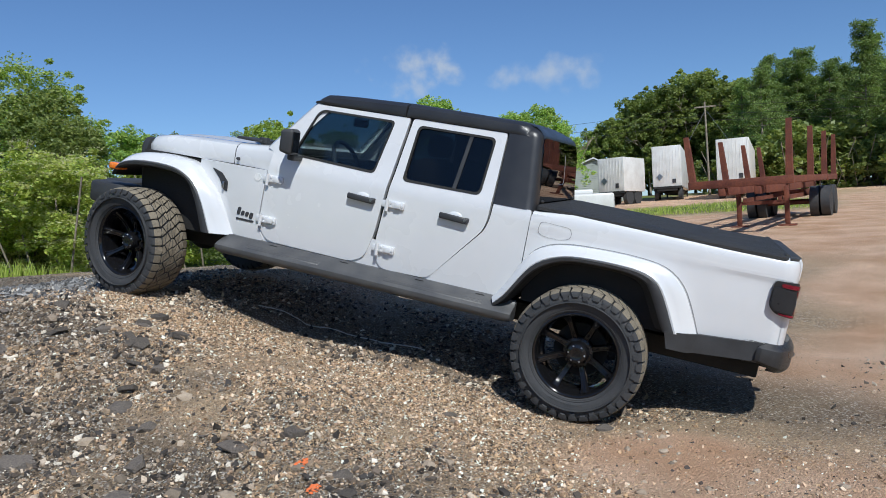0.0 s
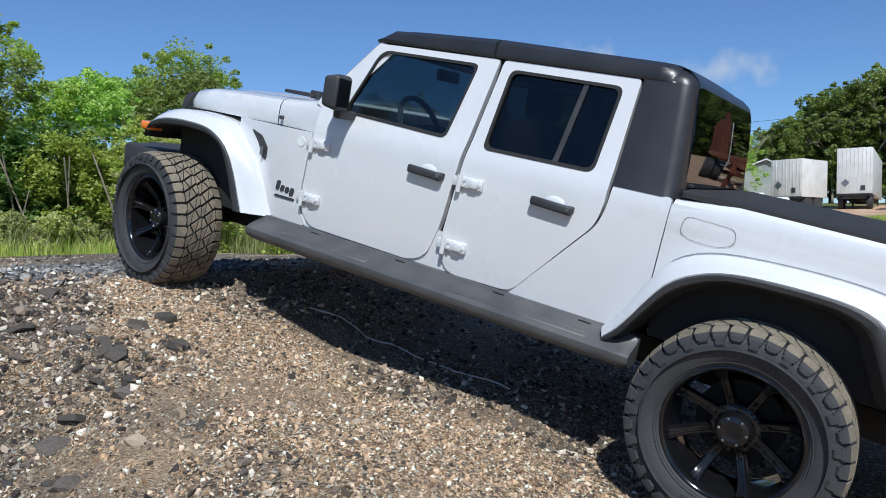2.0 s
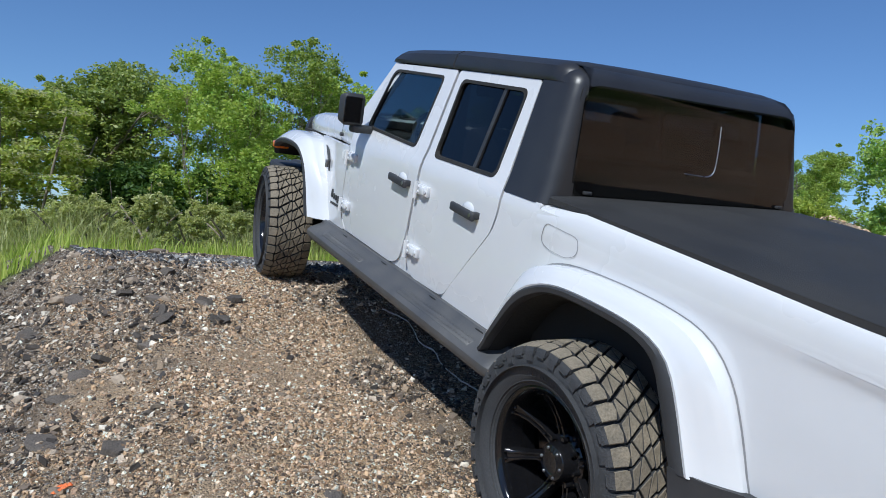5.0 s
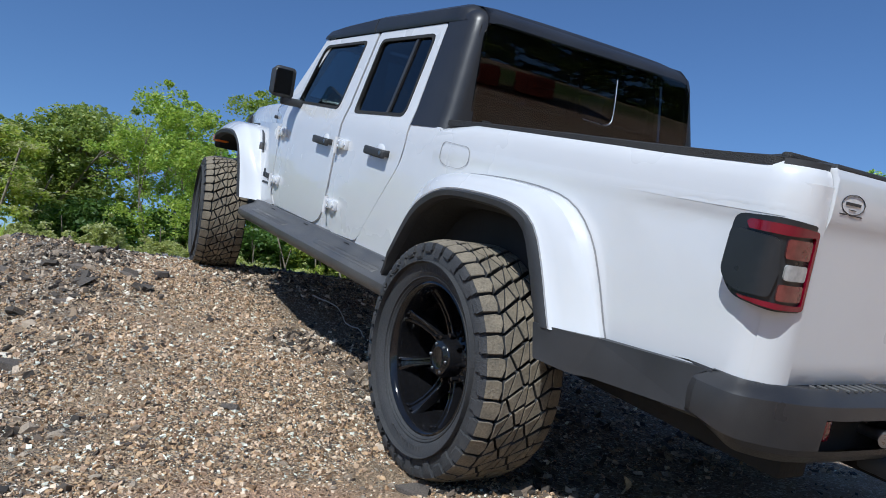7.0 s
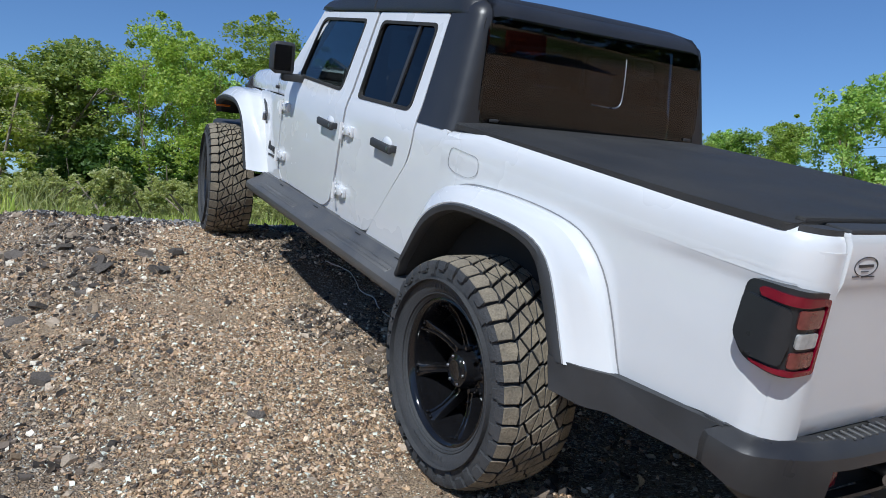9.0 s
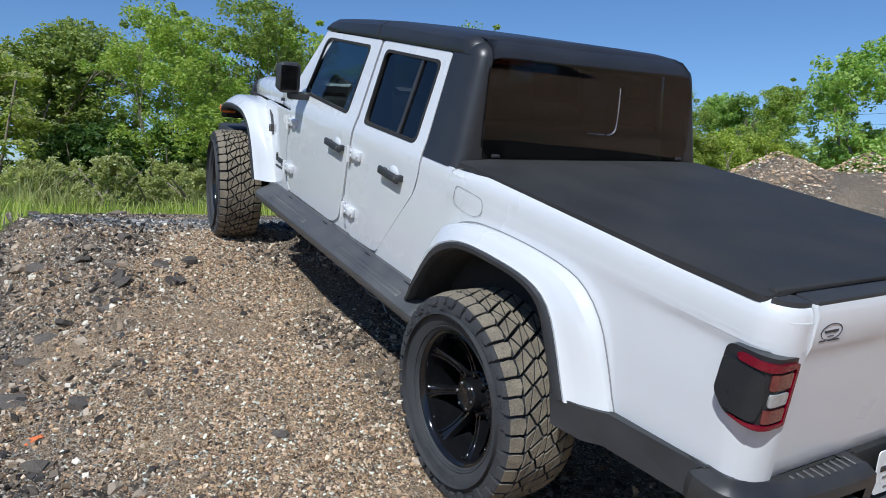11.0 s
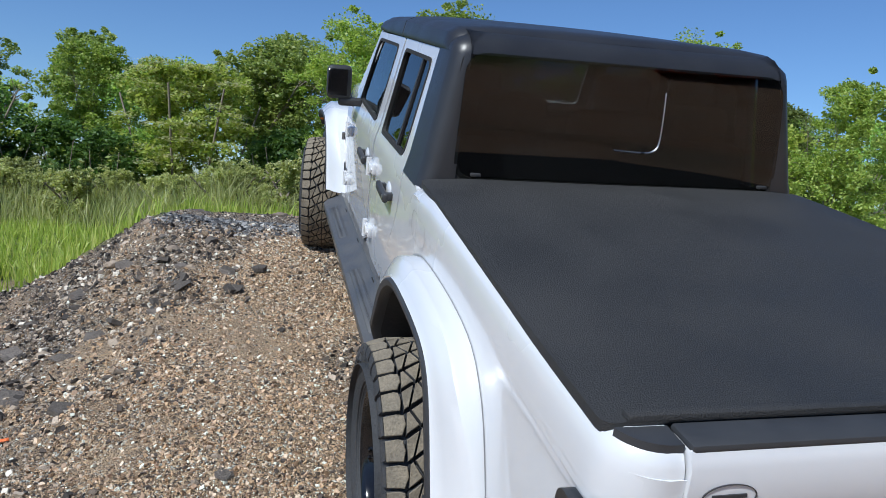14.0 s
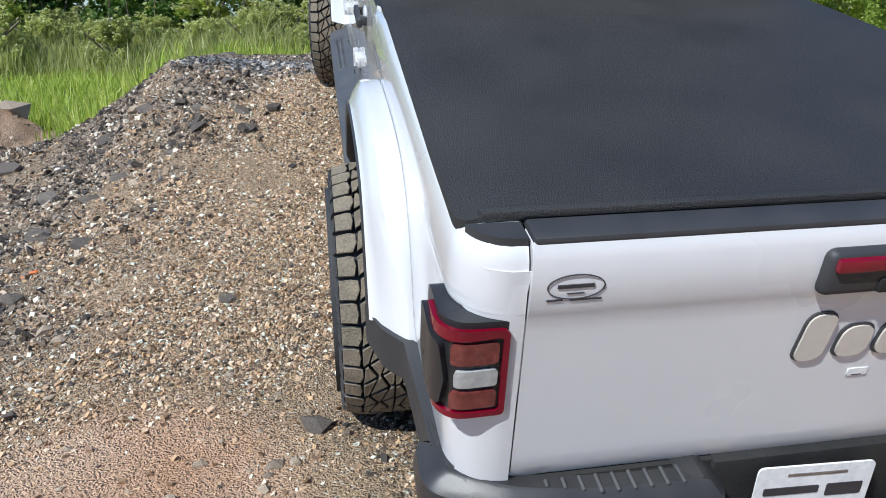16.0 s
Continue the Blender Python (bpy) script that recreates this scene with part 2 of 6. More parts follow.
M_LEAF_W = leaf_mat("leaf_wood", (0.170, 0.240, 0.068), (0.265, 0.335, 0.100), (0.400, 0.445, 0.145))
# Brighter copy of the privet leaf: sunlight on the dense bushes put into its colour.
M_LEAF_Y = leaf_mat("leaf_privet_lit", (0.24, 0.36, 0.06), (0.44, 0.53, 0.10), (0.66, 0.70, 0.19))
M_FLOWER = leaf_mat("cream_blossom", (0.616, 0.605, 0.357), (0.748, 0.737, 0.493), (0.850, 0.847, 0.609))
M_WEED = leaf_mat("seeding_weed", (0.315, 0.375, 0.130), (0.480, 0.520, 0.215), (0.74, 0.73, 0.41))
M_GRASS = leaf_mat("grass_blade", (0.300, 0.420, 0.062), (0.460, 0.580, 0.105), (0.72, 0.73, 0.25))
M_BARK = surf("bark", (0.17, 0.14, 0.105), (0.31, 0.265, 0.205), 6, 0.9, bump=0.8, bscale=30, fine=0.3)
M_RUST = surf("rusty_red_steel", (0.105, 0.028, 0.017), (0.175, 0.055, 0.030), 3, 0.8, bump=0.4, bscale=30, fine=0.3)
M_TRAILER = surf("white_trailer_skin", (0.68, 0.68, 0.66), (0.58, 0.57, 0.54), 1.2, 0.5, bscale=14, fine=0.06)
M_SIDING = surf("grey_green_siding", (0.30, 0.33, 0.30), (0.37, 0.40, 0.36), 1.5, 0.8, bscale=20)
M_STONE = surf("pale_stone", (0.390, 0.306, 0.216), (0.312, 0.250, 0.192), 16, 0.85, bump=0.5, bscale=90, fine=0.3, random=0.5)
M_TARSTONE = surf("asphalt_chunk", (0.115, 0.097, 0.083), (0.20, 0.168, 0.137), 14, 0.9, bump=0.8, bscale=90, fine=0.4, random=0.4)


# ---- mesh helpers ----
def link(name, bm, material, parent=None, label="", smooth=True):
    me = bpy.data.meshes.new(name)
    bmesh.ops.recalc_face_normals(bm, faces=bm.faces)
    for f in bm.faces:
        f.smooth = smooth
    bm.to_mesh(me)
    bm.free()
    me.materials.append(material)
    if smooth:
        me.set_sharp_from_angle(angle=radians(38))
    ob = new(name, me)
    if parent:
        ob.parent = parent
    if label:
        ob["label"] = label
    return ob


def part(name, bm, material, parent, label="", smooth=True):
    return link(name, bm, material, parent, label, smooth)


def box(bm, x0, x1, y0, y1, z0, z1, bevel=0.0, segs=2, m=None):
    """A box, with rounded edges where bevel is given, added to bm."""
    r = bmesh.ops.create_cube(bm, size=1, matrix=Matrix.Translation(((x0 + x1) / 2, (y0 + y1) / 2, (z0 + z1) / 2)) @ Matrix.Diagonal((abs(x1 - x0), abs(y1 - y0), abs(z1 - z0), 1)))
    vs = r["verts"]
    if bevel:
        es = list({e for v in vs for e in v.link_edges})
        rb = bmesh.ops.bevel(bm, geom=es, offset=bevel, segments=segs, affect="EDGES", profile=0.5)
        vs = list({v for f in rb["faces"] for v in f.verts} | {v for v in vs if v.is_valid})
    if m is not None:
        bmesh.ops.transform(bm, matrix=m, verts=vs)
    return bm


def cyl(bm, a, b, r0, r1=None, segs=16, caps=True):
    """A rod from a to b."""
    a, b = Vector(a), Vector(b)
    d = b - a
    m = Matrix.Translation((a + b) / 2) @ d.to_track_quat("Z", "Y").to_matrix().to_4x4()
    bmesh.ops.create_cone(bm, cap_ends=caps, segments=segs, radius1=r0, radius2=r0 if r1 is None else r1, depth=d.length, matrix=m)
    return bm


def fillet(pts, r, segs=4):
    """The closed polygon with its corners rounded."""
    out, n = [], len(pts)
    for i in range(n):
        p, q, s = Vector(pts[i - 1][:2]), Vector(pts[i][:2]), Vector(pts[(i + 1) % n][:2])
        rr = pts[i][2] if len(pts[i]) > 2 else r
        u, v = (p - q), (s - q)
        k = min(rr, u.length * 0.45, v.length * 0.45)
        if k < 1e-4:
            out.append(tuple(q))
            continue
        a, b = q + u.normalized() * k, q + v.normalized() * k
        for j in range(segs + 1):
            t = j / segs
            out.append(tuple(a * (1 - t) ** 2 + q * 2 * t * (1 - t) + b * t ** 2))
    return out


def sheet(outline, holes=(), cuts_u=(), cuts_v=()):
    """A flat bmesh in (u, v, 0) filled inside the outline, less the holes, cut along lines of u and v."""
    bm = bmesh.new()
    edges = []
    for loop in (outline, *holes):
        vs = [bm.verts.new((u, v, 0)) for u, v in loop]
        edges += [bm.edges.new((vs[i - 1], vs[i])) for i in range(len(vs))]
    bmesh.ops.triangle_fill(bm, use_beauty=True, use_dissolve=False, edges=edges)
    for axis, cuts in (((1, 0, 0), cuts_u), ((0, 1, 0), cuts_v)):
        for c in cuts:
            bmesh.ops.bisect_plane(bm, geom=bm.verts[:] + bm.edges[:] + bm.faces[:], plane_co=Vector(axis) * c, plane_no=axis)
    return bm


def thicken(bm, shift):
    """Gives the sheet a back, displaced by shift, and a rim."""
    r = bmesh.ops.extrude_face_region(bm, geom=bm.faces[:])
    bmesh.ops.translate(bm, verts=[v for v in r["geom"] if isinstance(v, bmesh.types.BMVert)], vec=shift)
    return bm


def side_panel(s, outline, holes, yfun, thick, cuts_x=(), cuts_z=()):
    """A body panel drawn in side view (x, z), laid on the surface y = s * yfun(x, z)."""
    bm = sheet(outline, holes, cuts_x, cuts_z)
    for v in bm.verts:
        x, z = v.co.x, v.co.y
        v.co = (x, s * yfun(x, z), z)
    return thicken(bm, (0, -s * thick, 0))


def grid(bm, rows, close=False):
    """A surface through rows of points."""
    vs = [[bm.verts.new(p) for p in row] for row in rows]
    for a, b in zip(vs, vs[1:]):
        m = len(a)
        for i in range(m if close else m - 1):
            bm.faces.new((a[i], a[(i + 1) % m], b[(i + 1) % m], b[i]))
    return vs


def spline(pts, n):
    """n points evenly along a smooth line through pts."""
    P = [Vector(p) for p in pts]
    fine = []
    for i in range(len(P) - 1):
        a, b, c, d = P[max(i - 1, 0)], P[i], P[i + 1], P[min(i + 2, len(P) - 1)]
        for j in range(12):
            t = j / 12
            fine.append(0.5 * ((2 * b) + (c - a) * t + (2 * a - 5 * b + 4 * c - d) * t * t + (3 * b - a - 3 * c + d) * t ** 3))
    fine.append(P[-1])
    run = [0.0]
    for a, b in zip(fine, fine[1:]):
        run.append(run[-1] + (b - a).length)
    out = []
    for k in range(n):
        s = run[-1] * k / (n - 1)
        i = max(j for j in range(len(run)) if run[j] <= s + 1e-9)
        i = min(i, len(fine) - 2)
        out.append(fine[i].lerp(fine[i + 1], (s - run[i]) / max(run[i + 1] - run[i], 1e-9)))
    return out


# ---- ground: a lot of crushed gravel with a rubble mound that the truck climbs ----
RAMP_X = (-400, -16, -10.5, -8.8, -4.2, -3.4, -2.8, -2.55, -2.3, -1.1, -0.7, -0.3, 0.0, 400)
RAMP_Z = (0.55, 0.55, 0.45, 0.78, 0.84, 0.80, 0.65, 0.55, 0.44, 0.23, 0.09, -0.02, -0.05, -0.05)
FLANK_Y = (-400, -3.2, -2.64, -2.1, -1.7, 2.8, 4.5, 6.0, 400)
FLANK_F = (0, 0, 0.22, 0.68, 1, 1, 0.35, 0, 0)


def smooth01(a, b, v):
    t = min(max((v - a) / (b - a), 0), 1)
    return t * t * (3 - 2 * t)


def height(x, y):
    base = float(np.interp(x, (-17, -7, 0), (0.5, 0.02, -0.05))) + float(np.interp(y, (2, 12.5, 31, 50, 62, 84, 220), (0, 0.65, 1.5, 2.45, 3.0, 3.95, 5.0)))
    h = base + (float(np.interp(x, RAMP_X, RAMP_Z)) - base) * float(np.interp(y + 0.5 * smooth01(-2.4, -4.6, x) * (y < 0), FLANK_Y, FLANK_F))
    for cx, cy, rx, ry, top in PILES:
        d = math.hypot((x - cx) / rx, (y - cy) / ry)
        if d < 1:
            h = max(h, top * (1 - d) ** 0.8 + base)
    rough = 1.0 if y < -1.75 and x < -0.8 and x > -9 else 0.35
    if abs(x) < 60 and abs(y) < 60:
        h += 0.05 * rough * noise.noise(Vector((x * 1.3, y * 1.3, 0.3))) + 0.028 * rough * noise.noise(Vector((x * 4.1, y * 4.1, 7.7)))
        h += 0.007 * noise.noise(Vector((x * 16, y * 16, 3.1))) + max(rough - 0.35, 0) * (0.055 * noise.noise(Vector((x * 7.3, y * 7.3, 1.7))) + 0.022 * noise.noise(Vector((x * 13.0, y * 13.0, 4.2))))
    return h


PILES = ((-7.1, 12.0, 3.2, 2.8, 1.7), (-5.7, 12.9, 2.8, 2.4, 1.65), (-4.6, 14.2, 3.0, 2.6, 1.5), (-5.3, -4.75, 1.35, 1.15, 0.62), (48, 27, 34, 30, 11.0))


def axis_steps(lo, hi, step, far):
    mid = list(np.arange(lo, hi, step))
    out, s, p = [], step, mid[-1]
    while p < far:
        s *= 1.13
        p += s
        out.append(p)
    low, s, p = [], step, lo
    while p > -far:
        s *= 1.13
        p -= s
        low.append(p)
    return low[::-1] + mid + out


def turf_at(x, y):
    """How grassy the ground is there, 0 to 1."""
    wob = 0.5 * noise.noise(Vector((x * 0.7, y * 0.7, 5)))
    edge = min(smooth01(-8.3, -9.1, x + wob), 1)
    foot = smooth01(-2.75, -3.35, y + wob - 0.3 * (x + 7.0)) * smooth01(-4.4, -5.4, x + wob)
    back = smooth01(3.6, 5.0, math.hypot((x + 5.9) / 1.4, y - 13.0)) * smooth01(9, 14, y - 0.5 * x + 2 * wob) * smooth01(0, -6, x + 0.1 * y + wob)
    patch = smooth01(24, 30, y) * smooth01(0.0, 0.25, noise.noise(Vector((x * 0.06, y * 0.05, 2)))) * smooth01(14, 4, x)
    hill = smooth01(30, 24, math.hypot(x - 50, y - 28)) * smooth01(-0.1, 0.1, noise.noise(Vector((x * 0.05, y * 0.05, 9))))
    bank = smooth01(1.1, 1.5, math.hypot(x + 5.3, y + 4.75) + wob * 0.5)
    bare = smooth01(3.0, 3.9, math.hypot((x + 5.9) / 1.3, y - 13.0))
    return max(min(max(edge, foot), bank), back, patch, hill) * bare


def tar_shade_at(x, y):
    """How much broken asphalt lies there, plus shade painted under the truck, 0 to 1."""
    n2 = noise.noise(Vector((x * 1.1, y * 1.1, 21)))
    n3 = noise.noise(Vector((x * 3.1, y * 3.1, 25)))
    edge = float(np.interp(x, (-4.0, -2.5, -1.5, -0.6, 0.6), (-1.25, -1.5, -1.9, -2.05, -2.4)))
    brown = 1 - 0.42 * smooth01(0.02, 0.30, noise.noise(Vector((x * 2.1, y * 2.1, 29))) + 0.3 * n3)
    flank = 0.9 * brown * smooth01(edge + 0.35, edge - 0.65, y + 0.55 * n2 + 0.4 * n3) * smooth01(1.3, 0.2, x + n2)
    # Dark soil at the rear tyre, continued below the truck as painted shade.
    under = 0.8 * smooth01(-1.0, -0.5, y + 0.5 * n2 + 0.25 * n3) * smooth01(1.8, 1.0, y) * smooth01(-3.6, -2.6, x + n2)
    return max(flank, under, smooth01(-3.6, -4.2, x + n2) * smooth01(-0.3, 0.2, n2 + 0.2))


def sand_at(x, y):
    """How much the gravel there is trodden into bare tan dust, 0 to 1."""
    n2 = noise.noise(Vector((x * 1.25, y * 1.25, 33))) + 0.45 * noise.noise(Vector((x * 3.7, y * 3.7, 35)))
    return smooth01(-0.05, 0.35, n2 + 0.25 * smooth01(-1.0, 0.4, x) - 0.1)


GX, GY = axis_steps(-9.4, 3.6, 0.055, 900), axis_steps(-4.6, 1.2, 0.055, 900)
gv, gt, gc, ga, gs = [], [], [], [], []
for gy in GY:
    for gx in GX:
        gv.append((gx, gy, height(gx, gy)))
        gt.append(turf_at(gx, gy))
        n1 = noise.noise(Vector((gx * 0.45, gy * 0.45, 11)))
        near = smooth01(-0.2, 1.0, gx + 0.9 * n1 - 0.25 * (gy + 1.5)) * smooth01(-0.55, 0.0, n1)
        gc.append(max(near * 0.88, smooth01(6, 13, gy + 0.6 * gx + 5 * n1) * 0.95 * smooth01(3.4, 4.6, math.hypot((gx + 5.9) / 1.3, gy - 13.0)), smooth01(5, 9, gx + 2 * n1) * 0.9, smooth01(0.62, 0.34, math.hypot(gx - 0.52, (gy + 1.58) * 1.1) + 0.2 * n1), 0.95 * smooth01(0.72, 0.30, math.hypot((gx - 1.1) / 1.3, gy + 2.0) + 0.25 * n1), smooth01(1.5, 0.9, math.hypot(gx + 5.3, gy + 4.75))))
        ga.append(0.75 * tar_shade_at(gx, gy))
        gs.append(sand_at(gx, gy))
NX = len(GX)
gf = [(j * NX + i, j * NX + i + 1, (j + 1) * NX + i + 1, (j + 1) * NX + i) for j in range(len(GY) - 1) for i in range(NX - 1)]
gme = bpy.data.meshes.new("ground")
gme.from_pydata(gv, [], gf)
gme.materials.append(M_GROUND)
for key, vals in (("turf", gt), ("clay", gc), ("tar_shade", ga), ("sand", gs)):
    gme.attributes.new(key, "FLOAT", "POINT").data.foreach_set("value", vals)
for f in gme.polygons:
    f.use_smooth = True
ground = tagged(new("ground", gme), "crushed gravel and asphalt rubble mound on an orange clay lot", "ground", kind="structure")


# ---- the pickup truck: x to its rear, y to its passenger side, z up, from the middle of the rear axle ----
truck = tagged(new("pickup_truck"), "white four-door pickup truck with black hardtop climbing the gravel mound", "truck")
truck.matrix_world = pose(0, 0, 0.398, 2.5, 13.8, 0)
BASE_X = -3.487


def skin(x, z):
    """Half width of the cab's sides."""
    return float(np.interp(z, (0.15, 0.3, 0.55, 0.76, 0.80, 0.86, 1.20, 1.26), (0.748, 0.762, 0.770, 0.764, 0.756, 0.738, 0.668, 0.655)))


def bed_skin(x, z):
    """Half width of the bed's sides, drawn in round the rear corner."""
    y = float(np.interp(z, (0.2, 0.3, 0.60, 0.665, 0.695, 0.72, 0.78, 0.815, 0.83), (0.765, 0.775, 0.777, 0.777, 0.779, 0.779, 0.772, 0.755, 0.735)))
    y -= 0.007 * smooth01(0.55, 0.90, x) * float(np.interp(z, (0.50, 0.62, 0.675, 0.700, 0.72), (0.0, 0.7, 1.0, 0.0, 0.0)))
    if x > 1.028:
        r = 0.10
        y -= r - math.sqrt(max(r * r - (x - 1.028) ** 2, 0.0002))
    return y


CORNER_X = (1.028, 1.045, 1.06, 1.075, 1.088, 1.098, 1.107, 1.114, 1.120)
ZC = (0.3, 0.45, 0.6, 0.72, 0.76, 0.80, 0.86, 1.0, 1.1, 1.2)

F_DOOR = fillet([(-2.385, 0.905, 0.01), (-2.272, 0.930, 0.03), (-2.140, 1.245, 0.05), (-1.408, 1.25, 0.02), (-1.505, 0.44, 0.06), (-1.56, 0.265, 0.08), (-1.66, 0.215, 0.05), (-2.35, 0.222, 0.08), (-2.425, 0.32, 0.08)], 0.02)
F_WIN = fillet([(-2.235, 0.868, 0.05), (-2.098, 1.212, 0.06), (-1.515, 1.212, 0.035), (-1.585, 0.845, 0.035)], 0.03)
R_DOOR = fillet([(-1.385, 1.25, 0.02), (-0.722, 1.25, 0.02), (-0.728, 0.70, 0.06), (-0.75, 0.61, 0.05), (-1.08, 0.218, 0.06), (-1.44, 0.212, 0.08), (-1.495, 0.33, 0.06)], 0.02)
R_WIN = fillet([(-1.335, 1.208, 0.04), (-0.79, 1.205, 0.04), (-0.815, 0.832, 0.04), (-1.365, 0.832, 0.04)], 0.03)


def grown(loop, d):
    """The loop, grown by d from its middle."""
    cx, cz = sum(p[0] for p in loop) / len(loop), sum(p[1] for p in loop) / len(loop)
    hx, hz = max(abs(p[0] - cx) for p in loop), max(abs(p[1] - cz) for p in loop)
    return [(cx + (x - cx) * (1 + d / hx), cz + (z - cz) * (1 + d / hz)) for x, z in loop]


def handle(s, x, z, door):
    y = s * (skin(x, z))
    bm = bmesh.new()
    box(bm, -0.102, 0.102, -0.011, 0.011, -0.020, 0.020, 0.0105, 3)
    for v in bm.verts:
        v.co.y += s * 0.012 * (1 - (v.co.x / 0.102) ** 2)
    bmesh.ops.transform(bm, matrix=pose(x, y + s * 0.027, z, 0, 3, 0), verts=bm.verts)
    h = part("handle", bm, M_TRIM, door, "black pull handle")
    bm = bmesh.new()
    bmesh.ops.create_uvsphere(bm, u_segments=20, v_segments=10, radius=1, matrix=pose(x, y - s * 0.012, z + 0.008) @ Matrix.Diagonal((0.062, 0.022, 0.040, 1)))
    part("handle_cup", bm, M_WHITE, h)
    for dx in (-0.084, 0.084):
        bm = bmesh.new()
        box(bm, x + dx - 0.016, x + dx + 0.016, y - s * 0.004, y + s * 0.027, z - 0.015, z + 0.015, 0.005)
        part("handle_mount", bm, M_TRIM, h)
    bm = bmesh.new()
    cyl(bm, (x + 0.082, y + s * 0.025, z), (x + 0.082, y + s * 0.0425, z), 0.009)
    part("lock_barrel", bm, M_STEEL, h)


def hinge(s, x, z, door):
    y = s * skin(x, z)
    bm = bmesh.new()
    box(bm, x + 0.012, x + 0.125, y - s * 0.004, y + s * 0.020, z - 0.026, z + 0.026, 0.008)
    box(bm, x + 0.055, x + 0.105, y + s * 0.012, y + s * 0.030, z - 0.020, z + 0.020, 0.007)
    box(bm, x - 0.04, x + 0.03, y - s * 0.004, y + s * 0.016, z - 0.026, z + 0.022, 0.006)
    cyl(bm, (x, y + s * 0.018, z - 0.05), (x, y + s * 0.018, z + 0.034), 0.0125, segs=14)
    hg = part("hinge", bm, M_WHITE, door, "white bolted-on door hinge")
    for dx, dz in ((0.03, 0.012), (0.03, -0.013), (0.112, 0.0)):
        bm = bmesh.new()
        cyl(bm, (x + dx, y + s * 0.018, z + dz), (x + dx, y + s * 0.025, z + dz), 0.0075, segs=8)
        part("hinge_bolt", bm, M_WHITE, hg)


def door(s, name, outline, win, hx, hinges, label):
    d = part(name, side_panel(s, outline, (win,), skin, 0.035, (), ZC), M_WHITE, truck, label)
    part("window_seal", side_panel(s, grown(win, 0.004), (grown(win, -0.011),), lambda x, z: skin(x, z) + 0.003, 0.03, (), ZC), M_DARK, d, "black rubber window seal")
    front = name == "front_door"
    pane = side_panel(s, grown(win, -0.008), (), lambda x, z: skin(x, z) - 0.010, 0.005, (), ZC)
    part("window_glass", pane, M_GLASS_F if front else M_GLASS_R, d, "clear glass" if front else "dark tinted glass").visible_shadow = False
    handle(s, hx[0], hx[1], d)
    for h in hinges:
        hinge(s, *h, d)
    if not front:
        bm = bmesh.new()
        a, b = (-0.955, 1.21), (-1.0, 0.83)
        for x0, z0, x1, z1 in ((a[0], a[1], b[0], b[1]),):
            rows = [[(x0 + dx + (x1 - x0) * k / 6, s * (skin(0, z0 + (z1 - z0) * k / 6) - dy), z0 + (z1 - z0) * k / 6) for dx, dy in ((-0.012, 0.002), (0.012, 0.002), (0.012, 0.03), (-0.012, 0.03))] for k in range(7)]
            grid(bm, rows, True)
        part("window_divider", bm, M_TRIM, d, "slim black window bar")
    return d


